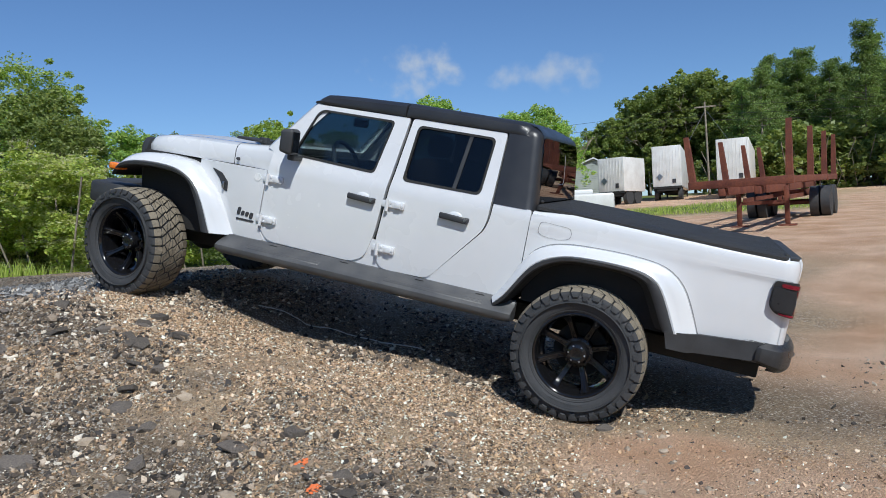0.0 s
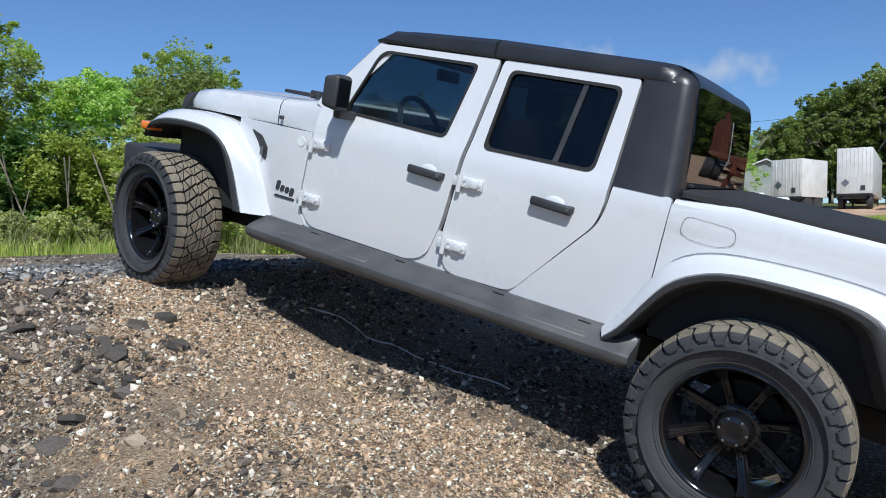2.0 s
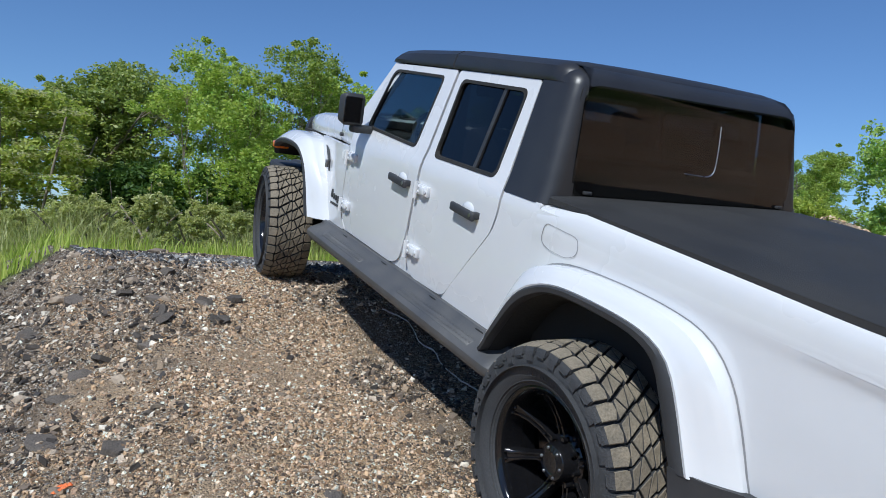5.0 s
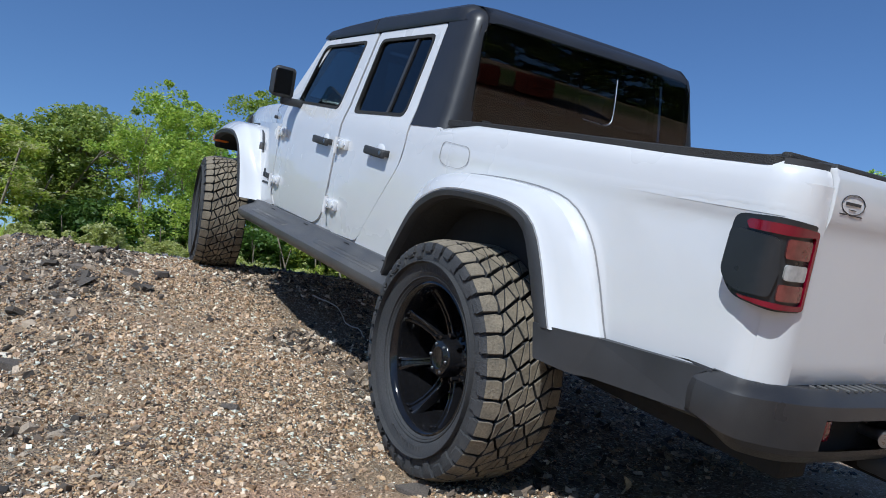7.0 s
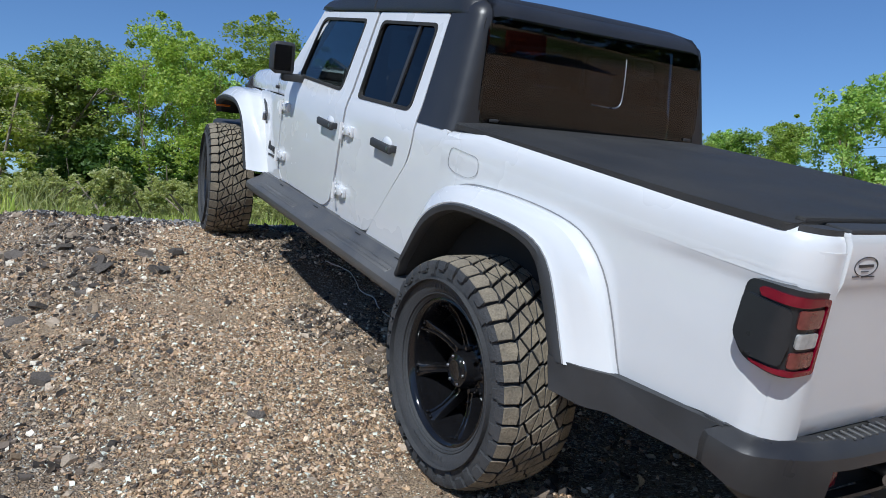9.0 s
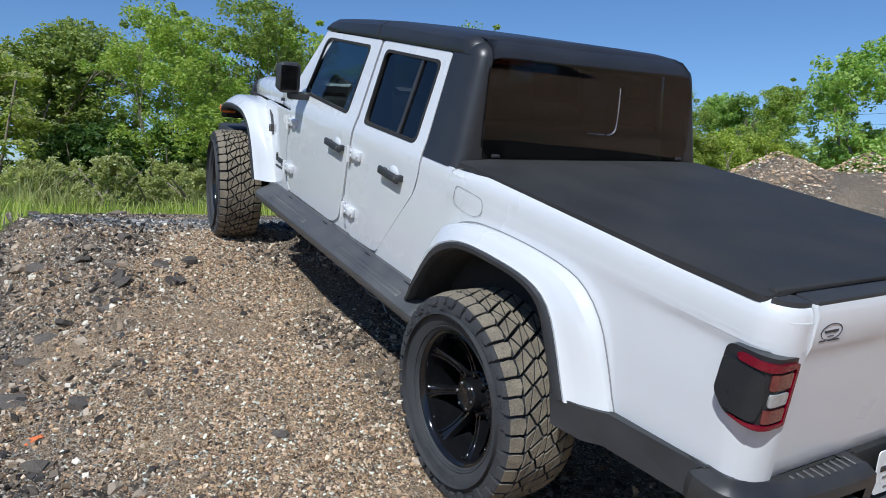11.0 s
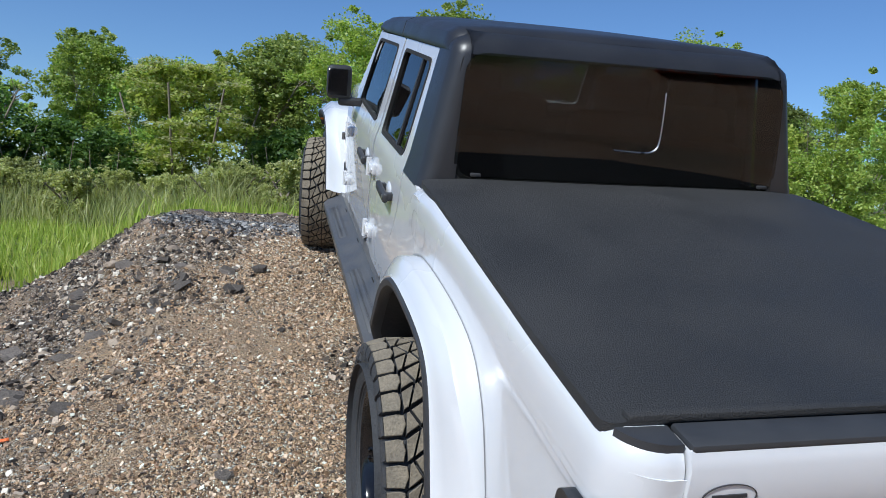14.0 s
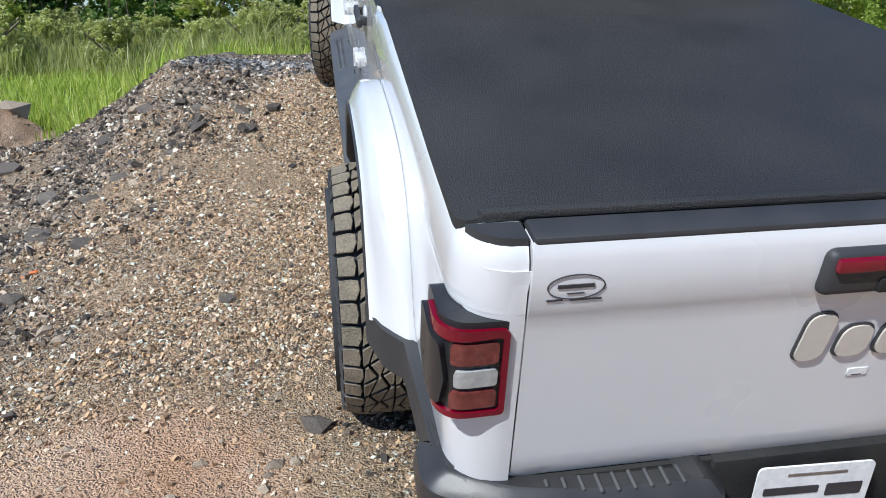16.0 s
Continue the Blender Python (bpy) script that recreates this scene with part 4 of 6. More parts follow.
levels = [(0.795, 0.0), (0.835, 0.0), (0.875, 0.0), (1.0, 0.0), (1.12, 0.0), (1.19, 0.0), (1.25, 0.0), (1.275, 0.006), (1.295, 0.022), (1.318, 0.052), (1.328, 0.10)]
bm = bmesh.new()
rows = [[(x, y, z) for x, y in top_path(z, i)] for z, i in levels]
vs = grid(bm, rows)
holes = [f for f in bm.faces if abs(f.calc_center_median().y) < 0.30 and 0.84 < f.calc_center_median().z < 1.225 and f.calc_center_median().x > -0.60]
bmesh.ops.delete(bm, geom=holes, context="FACES")
last = vs[-1]
m_ = len(last)
for k in range(m_ // 2 - 1):
    bm.faces.new((last[k], last[k + 1], last[m_ - 2 - k], last[m_ - 1 - k]))
top = part("hardtop_back", bm, M_TOP, truck, "black textured hardtop with rounded corners")
rear_x = lambda z: -0.440 - 0.122 * max(z - 0.80, 0)
wo = fillet([(-0.630, 0.838), (0.630, 0.838), (0.605, 1.246), (-0.605, 1.246)], 0.075, 6)
bm = sheet(fillet([(-0.660, 0.815), (0.660, 0.815), (0.632, 1.268), (-0.632, 1.268)], 0.06), (wo,))
for v in bm.verts:
    v.co = (rear_x(v.co.y) - 0.005, v.co.x, v.co.y)
part("window_surround", thicken(bm, (-0.02, 0, 0)), M_DARK, top)
glass_x = lambda z: -0.449 - 0.022 * (z - 0.84) - 0.20 * (z - 0.84) ** 2
bm = sheet(grown(wo, 0.012), (), (), [0.85 + 0.02 * k for k in range(20)])
for v in bm.verts:
    v.co = (glass_x(v.co.y), v.co.x, v.co.y)
part("rear_window", thicken(bm, (-0.006, 0, 0)), M_GLASS_R, top, "dark glossy rear window with sliding pane").visible_shadow = False
# outline of the sliding pane
bm = bmesh.new()
loop = spline([(0, -0.05, 0.962), (0, 0.06, 0.958), (0, 0.100, 0.962), (0, 0.124, 0.985), (0, 0.130, 1.06), (0, 0.131, 1.172)], 30)
grid(bm, [[(glass_x(p.z) + 0.002 + dx, p.y + dy, p.z + dz) for dx, dy, dz in ((-0.003, -0.003, 0.003), (0.001, 0, 0), (-0.003, 0.003, -0.003))] for p in loop])
part("slider_edge", bm, M_STEEL, top)
for y in (-0.56, 0.585):
    bm = bmesh.new()
    box(bm, rear_x(0.85) - 0.004, rear_x(0.85) + 0.014, y - 0.018, y + 0.018, 0.846, 0.858, 0.003)
    part("window_catch", bm, M_TRIM, top)

# bed: soft cover, corner caps, tailgate
TON = fillet([(-0.43, -0.752, 0.02), (1.047, -0.768, 0.03), (1.047, 0.768, 0.03), (-0.43, 0.752, 0.02)], 0.02)
bm = sheet(TON, (), [x * 0.1 for x in range(-4, 11)], (-0.73, -0.6, -0.3, 0, 0.3, 0.6, 0.73))
for v in bm.verts:
    x, y = v.co.x, v.co.y
    e = smooth01(0.77, 0.68, abs(y))
    bar = 0.004 * math.exp(-((x - 0.32) / 0.05) ** 2) + 0.004 * math.exp(-((x - 1.0) / 0.05) ** 2)
    v.co.z = 0.828 + e * (0.012 + bar + 0.003 * noise.noise(Vector((x * 2, y * 2, 0))))
part("bed_cover", thicken(bm, (0, 0, -0.02)), M_VINYL, truck, "black soft vinyl roll-up bed cover")
bm = bmesh.new()
box(bm, 1.022, 1.050, -0.73, 0.73, 0.824, 0.844, 0.007)
part("cover_rail", bm, M_VINYL, truck)
for s in (-1, 1):
    arc = [(x - 0.020 * math.sin(a), s * (bed_skin(x, 0.70) - 0.020 * math.cos(a))) for x, a in ((x, math.asin(min((x - 1.028) / 0.10, 0.985))) for x in (*CORNER_X[2:], 1.1264))]
    bm = sheet([(1.055, s * 0.667)] + [(1.108, s * 0.667)] + arc[::-1])
    bmesh.ops.translate(bm, verts=bm.verts, vec=(0, 0, 0.77))
    part("bed_corner_cap", thicken(bm, (0, 0, 0.058)), M_TRIM, truck, "grey plastic corner cap")
tg = [(-0.664, 0.30), (0.664, 0.30), (0.664, 0.828), (-0.664, 0.828)]
bm = sheet(fillet(tg, 0.012), (), [y * 0.1 for y in range(-6, 7)], (0.33, 0.36, 0.40, 0.44, 0.48, 0.52, 0.56, 0.60, 0.66, 0.685, 0.70, 0.715, 0.74, 0.80, 0.815))
for v in bm.verts:
    y, z = v.co.x, v.co.y
    x = float(np.interp(z, (0.30, 0.33, 0.66, 0.685, 0.70, 0.715, 0.74, 0.80, 0.828), (1.118, 1.127, 1.127, 1.1275, 1.131, 1.134, 1.1345, 1.133, 1.117)))
    v.co = (x, y, z)
tailgate = part("tailgate", thicken(bm, (-0.05, 0, 0)), M_WHITE, truck, "white tailgate with black top cap")
bm = bmesh.new()
box(bm, 1.054, 1.121, -0.662, 0.662, 0.817, 0.834, 0.007)
part("tailgate_cap", bm, M_TRIM, tailgate, "black plastic top cap")
bm = bmesh.new()
box(bm, 1.12, 1.154, -0.176, 0.176, 0.705, 0.792, 0.016, 3)
tgh = part("tailgate_handle", bm, M_TRIM, tailgate, "black handle with red brake light")
bm = bmesh.new()
box(bm, 1.14, 1.163, -0.165, 0.165, 0.757, 0.782, 0.005)
part("brake_light", bm, M_RED, tgh)
bm = bmesh.new()
box(bm, 1.145, 1.160, -0.075, 0.075, 0.712, 0.740, 0.004)
part("handle_recess", bm, M_SEAM, tgh)
# plain raised shapes where the maker's letters stand
for y, w, z, h in ((-0.135, 0.055, 0.602, 0.105), (-0.055, 0.062, 0.588, 0.072), (0.025, 0.062, 0.588, 0.072), (0.11, 0.066, 0.575, 0.100)):
    for grow_, out, mt, nm in ((0.0035, 0.0025, M_INK, "shape_edge"), (0.0, 0.0060, M_BEIGE, "raised_shape")):
        a, b = w / 2 + grow_, h / 2 + grow_
        bm = sheet(fillet([(y - a, z - b), (y + a, z - b), (y + a, z + b), (y - a, z + b)], 0.028))
        for v in bm.verts:
            v.co = (1.128 + out, v.co.x + 0.12 * (v.co.y - z) - 0.4 * grow_, v.co.y + 0.4 * grow_)
        part(nm, thicken(bm, (-0.004, 0, 0)), mt, tailgate)
bm = bmesh.new()
box(bm, 1.127, 1.1295, -0.040, 0.002, 0.486, 0.508, 0.001, 1)
sticker = part("small_sticker", bm, M_PLATE, tailgate, "small blue-white sticker")
bm = bmesh.new()
box(bm, 1.128, 1.1300, -0.030, -0.010, 0.488, 0.4905)
part("sticker_bar", bm, M_INK, sticker)
# oval dealer mark, without its words
bm = sheet([(-0.592 + 0.047 * math.cos(a * math.pi / 16), 0.752 + 0.023 * math.sin(a * math.pi / 16)) for a in range(32)], ([(-0.592 + 0.0455 * math.cos(a * math.pi / 16), 0.752 + 0.0217 * math.sin(a * math.pi / 16)) for a in range(32)],))
for v in bm.verts:
    v.co = (1.1362, v.co.x, v.co.y)
mark = part("dealer_mark", thicken(bm, (-0.002, 0, 0)), M_INK, tailgate, "dark oval outline sticker")
for y0, y1, z0, z1 in ((-0.622, -0.563, 0.7500, 0.7565), (-0.606, -0.578, 0.7395, 0.7410), (-0.638, -0.612, 0.7275, 0.7300), (-0.600, -0.548, 0.7265, 0.7290)):
    bm = bmesh.new()
    box(bm, 1.1335, 1.1362, y0, y1, z0, z1)
    part("mark_bar", bm, M_INK, mark)
# inner black walls behind the seams
bm = bmesh.new()
box(bm, -0.44, 1.08, -0.70, 0.70, 0.21, 0.80)
part("bed_box", bm, M_SEAM, truck)
bm = bmesh.new()
box(bm, -2.45, -0.50, -0.715, 0.715, 0.175, 0.215)
for s in (-1, 1):
    box(bm, -1.52, -1.38, s * 0.62, s * 0.722, 0.2, 0.80)
    box(bm, -1.50, -1.36, s * 0.60, s * 0.645, 0.78, 1.25)
    box(bm, -0.74, -0.50, s * 0.62, s * 0.722, 0.2, 0.80)
    box(bm, -2.42, -2.36, s * 0.62, s * 0.72, 0.2, 0.80)
    box(bm, -2.36, -0.74, s * 0.66, s * 0.715, 0.2, 0.30)
    box(bm, -2.04, -0.74, s * 0.60, s * 0.640, 1.235, 1.262)
box(bm, -0.56, -0.50, -0.71, 0.71, 0.2, 0.82)
part("cab_frame", bm, M_SEAM, truck)

# rear bumper
BL = [(0.988, 0.785), (0.991, 0.808), (1.008, 0.815), (1.060, 0.816), (1.084, 0.813), (1.102, 0.806), (1.118, 0.795), (1.132, 0.779), (1.160, 0.736), (1.186, 0.692), (1.198, 0.665), (1.208, 0.632), (1.215, 0.60), (1.226, 0.545), (1.234, 0.43), (1.238, 0.325), (1.236, 0.275), (1.20, 0.262), (1.12, 0.262)]
LEVELS = ((0.300, -0.085, 0.0), (0.305, -0.040, 0.0), (0.302, -0.030, 0.0), (0.283, -0.002, 0.0), (0.276, 0.006, 0.0), (0.246, 0.012, 0.0), (0.172, 0.008, 0.6), (0.155, 0.0, 1.0), (0.132, -0.03, 1.0), (0.125, -0.09, 1.0))
for s in (-1, 1):
    rows = []
    for z, out, low in LEVELS:
        row = []
        for k, (x, y) in enumerate(BL):
            a, b = Vector(BL[max(k - 1, 0)]), Vector(BL[min(k + 1, len(BL) - 1)])
            d = (b - a).normalized()
            n = Vector((-d.y, d.x)) * -1 if (Vector((-d.y, d.x)).dot(Vector((x - 0.9, y - 0.3))) < 0) else Vector((-d.y, d.x))
            rise = 0.055 * low * smooth01(1.20, 0.95, x)
            row.append((x + n.x * out, s * (y + n.y * out), z + rise))
        rows.append(row)
    bm = bmesh.new()
    grid(bm, rows)
    gone = [f for f in bm.faces if 0.325 < abs(f.calc_center_median().y) < 0.60 and 0.174 < f.calc_center_median().z < 0.245 and f.calc_center_median().x > 1.18]
    bmesh.ops.delete(bm, geom=gone, context="FACES")
    if s < 0:
        rear_bumper = part("rear_bumper", bm, M_BUMPER, truck, "black plastic rear bumper with tow hooks")
    else:
        part("bumper_end", bm, M_BUMPER, rear_bumper)
    for ob in (rear_bumper, *rear_bumper.children):
        ob.data.set_sharp_from_angle(angle=radians(18))
    for k in range(9):
        yy = 0.34 + k * 0.032
        bm = bmesh.new()
        box(bm, 1.15, 1.205 - 0.35 * max(0, yy - 0.5), s * yy, s * (yy + 0.007), 0.302, 0.3095, 0.002, 1)
        part("step_rib", bm, M_STEP, rear_bumper)
    bm = bmesh.new()
    box(bm, 1.08, 1.16, s * 0.27, s * 0.63, 0.14, 0.29, 0.006)
    ho = part("hook_recess", bm, M_SEAM, rear_bumper)
    bm = bmesh.new()
    box(bm, 1.12, 1.208, s * 0.545, s * 0.590, 0.186, 0.238, 0.008)
    part("reflector", bm, M_RED, ho, "small red reflector")
    bm = bmesh.new()
    cyl(bm, (1.10, s * 0.345, 0.200), (1.255, s * 0.345, 0.200), 0.016)
    cyl(bm, (1.255, s * 0.342, 0.200), (1.265, s * 0.395, 0.200), 0.016)
    part("tow_hook", bm, M_STEEL, ho, "grey steel tow hook")
bm = bmesh.new()
box(bm, 1.05, 1.135, -0.67, 0.67, 0.24, 0.296, 0.006)
box(bm, 1.06, 1.15, -0.26, 0.26, 0.10, 0.30, 0.006)
part("bumper_core", bm, M_DARK, rear_bumper)
bm = bmesh.new()
box(bm, 1.12, 1.235, -0.27, 0.27, 0.075, 0.125, 0.015)
part("lower_bar", bm, M_TRIM, rear_bumper)
bm = bmesh.new()
box(bm, 0.95, 1.22, -0.035, 0.035, 0.0, 0.07, 0.006)
part("hitch_receiver", bm, M_DARK, truck, "black square hitch receiver")
def plate_piece(y0, y1, z0, z1, r, x, thick):
    """A rounded flat piece on the plate's leaning plane."""
    bm = sheet(fillet([(y0, z0), (y1, z0), (y1, z1), (y0, z1)], r))
    for v in bm.verts:
        y, z = v.co.x, v.co.y
        v.co = (x + 0.10 * (0.212 - z), y, z - 0.05 * (y + 0.05))
    return thicken(bm, (-thick, 0, 0))


plate = part("paper_plate", plate_piece(-0.184, 0.070, 0.151, 0.293, 0.014, 1.176, 0.004), M_PLATE, truck, "white temporary number plate")
for y0, y1, z0, z1, mt in ((-0.165, -0.045, 0.225, 0.243, M_INK), (-0.145, -0.055, 0.200, 0.208, M_STEEL), (-0.120, 0.010, 0.270, 0.276, M_STEEL), (-0.028, 0.052, 0.214, 0.244, M_INK), (-0.130, 0.030, 0.168, 0.174, M_STEEL)):
    part("plate_bar", plate_piece(y0, y1, z0, z1, 0.004, 1.1775, 0.003), mt, plate)

# underside
bm = bmesh.new()
for s in (-1, 1):
    box(bm, -3.9, 1.05, s * 0.36, s * 0.48, 0.02, 0.15, 0.01)
box(bm, -2.3, -1.2, -0.3, 0.3, -0.02, 0.12, 0.02)
box(bm, 0.35, 1.0, -0.33, 0.33, 0.03, 0.20, 0.03)
part("chassis_rail", bm, M_DARK, truck)
for ax in (0.0, BASE_X):
    bm = bmesh.new()
    cyl(bm, (ax, -0.62, 0), (ax, 0.62, 0), 0.045)
    bmesh.ops.create_uvsphere(bm, u_segments=16, v_segments=10, radius=0.14, matrix=Matrix.Translation((ax, 0.05, 0)))
    for s in (-1, 1):
        cyl(bm, (ax + 0.1, s * 0.5, -0.02), (ax + 0.17, s * 0.44, 0.42), 0.03)
    part("axle", bm, M_DARK, truck)

# cabin
bm = bmesh.new()
box(bm, -2.40, -2.12, -0.66, 0.66, 0.55, 0.86, 0.05)
part("dashboard", bm, M_SEAT, truck)
for y in (-0.37, 0.37):
    bm = bmesh.new()
    box(bm, -1.78, -1.28, y - 0.25, y + 0.25, 0.30, 0.50, 0.06)
    box(bm, -1.38, -1.20, y - 0.24, y + 0.24, 0.45, 1.0, 0.07, 3, None)
    box(bm, -1.33, -1.22, y - 0.13, y + 0.13, 1.01, 1.17, 0.04, 3)
    part("front_seat", bm, M_SEAT, truck, "dark cloth front seat")
bm = bmesh.new()
box(bm, -1.05, -0.62, -0.62, 0.62, 0.32, 0.52, 0.06)
box(bm, -0.72, -0.58, -0.62, 0.62, 0.5, 0.98, 0.06)
for y in (-0.38, 0.38):
    box(bm, -0.70, -0.60, y - 0.13, y + 0.13, 0.98, 1.12, 0.04)
part("rear_seat", bm, M_SEAT, truck, "dark cloth rear bench")
bm = bmesh.new()
R_ = 0.185
ring = [[((R_ + 0.016 * math.cos(b)) * math.cos(a), (R_ + 0.016 * math.cos(b)) * math.sin(a), 0.016 * math.sin(b)) for b in [k * math.pi / 4 for k in range(8)]] for a in [k * math.pi / 14 for k in range(29)]]
grid(bm, ring, True)
bmesh.ops.transform(bm, matrix=pose(-1.98, -0.37, 0.84, 0, 62, 0), verts=bm.verts)
part("steering_wheel", bm, M_SEAT, truck)
bm = bmesh.new()
box(bm, -2.12, -2.09, -0.12, 0.12, 1.13, 1.20, 0.02)
part("inside_mirror", bm, M_SEAT, truck)


# the bed's top line drops a little towards the tailgate
SETTLED = {"bed_side", "bed_rail", "bed_corner", "bed_cover", "cover_rail", "bed_corner_cap", "tailgate", "tail_lamp", "bed_box"}
for piece in list(truck.children):
    if piece.name.split(".")[0] in SETTLED:
        for ob in (piece, *piece.children_recursive):
            for v in ob.data.vertices:
                if ob.name.startswith("bed_rail"):
                    v.co.z -= 0.028 * smooth01(-0.25, -0.43, v.co.x) * smooth01(0.74, 0.80, v.co.z)
                v.co.z -= 0.023 * smooth01(-0.45, 0.95, v.co.x) * smooth01(0.44, 0.60, v.co.z)

for ob in (rear_bumper, *rear_bumper.children_recursive):
    for v in ob.data.vertices:
        if v.co.x > 1.10:
            v.co.x = 1.10 + (v.co.x - 1.10) * 0.78

# wheels: gloss black eight-spoke rims, chunky all-terrain tyres
TY_R = 0.418


def tyre_profile():
    half = [(0.258, 0.112), (0.268, 0.128), (0.300, 0.147), (0.340, 0.153), (0.372, 0.149), (0.388, 0.138), (0.394, 0.10), (0.396, 0.0)]
    return [(r, -w) for r, w in half] + [(r, w) for r, w in half[-2::-1]]


def turned(bm, prof, n):
    """Revolves a profile of (radius, y) about the wheel's axis."""
    grid(bm, [[(r * math.cos(a), y, r * math.sin(a)) for r, y in prof] for a in (2 * math.pi * k / n for k in range(n + 1))])
    bmesh.ops.remove_doubles(bm, verts=bm.verts, dist=1e-5)
    return bm


def make_wheel():
    """A wheel about the origin, its outer face at y = -0.135."""
    w = link("wheel", turned(bmesh.new(), [(0.250, 0.14), (0.234, 0.10), (0.228, 0.05), (0.232, -0.03), (0.240, -0.085), (0.246, -0.112), (0.252, -0.124), (0.260, -0.129), (0.267, -0.127), (0.268, -0.118), (0.260, -0.110)], 72), M_GLOSS, truck, "gloss black eight-spoke alloy wheel with all-terrain tyre")
    side = turned(bmesh.new(), tyre_profile(), 96)

    def block(bm, loop, r0, r1, inset=0.0030):
        """A tread block drawn in (angle, y): a dusty bevelled face on black walls."""
        c = (sum(a for a, y in loop) / len(loop), sum(y for a, y in loop) / len(loop))
        lo, hi, top = [], [], []
        for a, y in loop:
            d = math.hypot((a - c[0]) * r1, y - c[1])
            for ring, out, r in ((lo, 0.002, r0), (hi, 0.0, r1 - 0.0025), (top, -inset, r1)):
                f = (d + out) / d
                aa, yy = c[0] + (a - c[0]) * f, c[1] + (y - c[1]) * f
                rr = r - (1.25 * max(0, abs(yy) - 0.085) ** 1.6 if r > r0 else 0)
                ring.append((rr * math.cos(aa), yy, rr * math.sin(aa)))
        n = len(loop)
        for k in range(n):
            bm.faces.new([bm.verts.new(p) for p in (lo[k], lo[(k + 1) % n], hi[(k + 1) % n], hi[k])]).material_index = 1
            bm.faces.new([bm.verts.new(p) for p in (hi[k], hi[(k + 1) % n], top[(k + 1) % n], top[k])])
        bm.faces.new([bm.verts.new(p) for p in top])

    bm = bmesh.new()
    rnd = random.Random(4)
    P = 38
    st = 2 * math.pi / P
    for k in range(P):
        j = rnd.uniform(-0.03, 0.03)
        for m_ in (-1, 1):
            o = k * st + (0.5 * st if m_ > 0 else 0)
            q = lambda u, y: (o + ((u if m_ < 0 else 1 - u) + j) * st, m_ * y)
            long = k % 2
            # shoulder blocks, turn and turn about long and short
            block(bm, [q(0.08, 0.148), q(0.90, 0.148), q(0.93, 0.114), q(0.86, 0.093 if long else 0.101), q(0.46, 0.090 if long else 0.096), q(0.05, 0.102)], 0.386, TY_R)
            # slanting ribs from shoulder to middle, each cut across the other way
            lf = lambda y: q(0.05 + 0.85 * (0.092 - y) / 0.09, y)
            rt = lambda y: q(0.87 + 0.85 * (0.092 - y) / 0.09, y)
            c1, c2 = ((0.050, 0.074), (0.040, 0.018)) if long else ((0.074, 0.052), (0.018, 0.038))
            for top_l, top_r, low_l, low_r in ((0.091, 0.085 if long else 0.092, c1[0] + 0.0035, c1[1] + 0.0035), (c1[0] - 0.0035, c1[1] - 0.0035, c2[0] + 0.0035, c2[1] + 0.0035), (c2[0] - 0.0035, c2[1] - 0.0035, 0.003, 0.002)):
                block(bm, [lf(top_l), rt(top_r), rt(low_r), lf(low_l)], 0.388, TY_R + 0.001)
            # stepped lugs running from the shoulder down the sidewall
            deep = 0.346 if long else 0.364
            for u0, u1, rows in ((0.12, 0.84, ((0.402, 0.1500), (0.388, 0.1555), (0.376, 0.1575))), (0.22, 0.74, ((0.376, 0.1570), (deep + 0.008, 0.1585), (deep, 0.1550)))):
                b0, b1 = o + (u0 + j) * st, o + (u1 + j) * st
                g = [[(r * math.cos(a), m_ * y, r * math.sin(a)) for a, y in ((b0 - 0.003, 0.138), (b0, y), (b1, y), (b1 + 0.003, 0.138))] for r, y in rows]
                g.append([(rows[-1][0] * math.cos(a), m_ * 0.138, rows[-1][0] * math.sin(a)) for a in (b0 - 0.003, b0, b1, b1 + 0.003)])
                first = len(bm.faces)
                grid(bm, g)
                bm.faces.ensure_lookup_table()
                for f in bm.faces[first:]:
                    f.material_index = 1
    tread = tagged(part("tread", bm, M_TREAD, w, "brown dusty tread blocks and black shoulder lugs", smooth=False), kind="stuff")
    tread.data.materials.append(M_RUBBER)
    # rings and bead ridges of the sidewall
    for r in (0.276, 0.284, 0.336):
        y = -0.1345 - 0.62 * (r - 0.276) ** 0.8 * 0.55
        part("sidewall_ring", turned(bmesh.new(), [(r - 0.003, -0.128), (r - 0.0015, y), (r + 0.0015, y), (r + 0.003, -0.128)], 96), M_RUBBER, w)
    part("tyre", side, M_RUBBER, w, "dusty black all-terrain tyre")
    # raised marks on the sidewall, as plain bars
    for c0 in (1.2, 1.2 + math.pi):
        for k in range(11):
            bm = bmesh.new()
            a0 = c0 + k * 0.068
            pts = [(r * math.cos(a), -0.1502 + 0.02 * abs(r - 0.33), r * math.sin(a)) for r, a in ((0.300, a0), (0.300, a0 + 0.042), (0.328, a0 + 0.042), (0.328, a0))]
            bm.faces.new([bm.verts.new(p) for p in pts])
            part("sidewall_bar", thicken(bm, (0, 0.010, 0)), M_RUBBER, w)
    part("centre_cap", turned(bmesh.new(), [(0.098, 0.03), (0.096, -0.012), (0.088, -0.020), (0.074, -0.022), (0.070, -0.028), (0.067, -0.062), (0.060, -0.072), (0.040, -0.078), (0.034, -0.075), (0.0, -0.076)], 40), M_GLOSS, w, "gloss black centre cap")
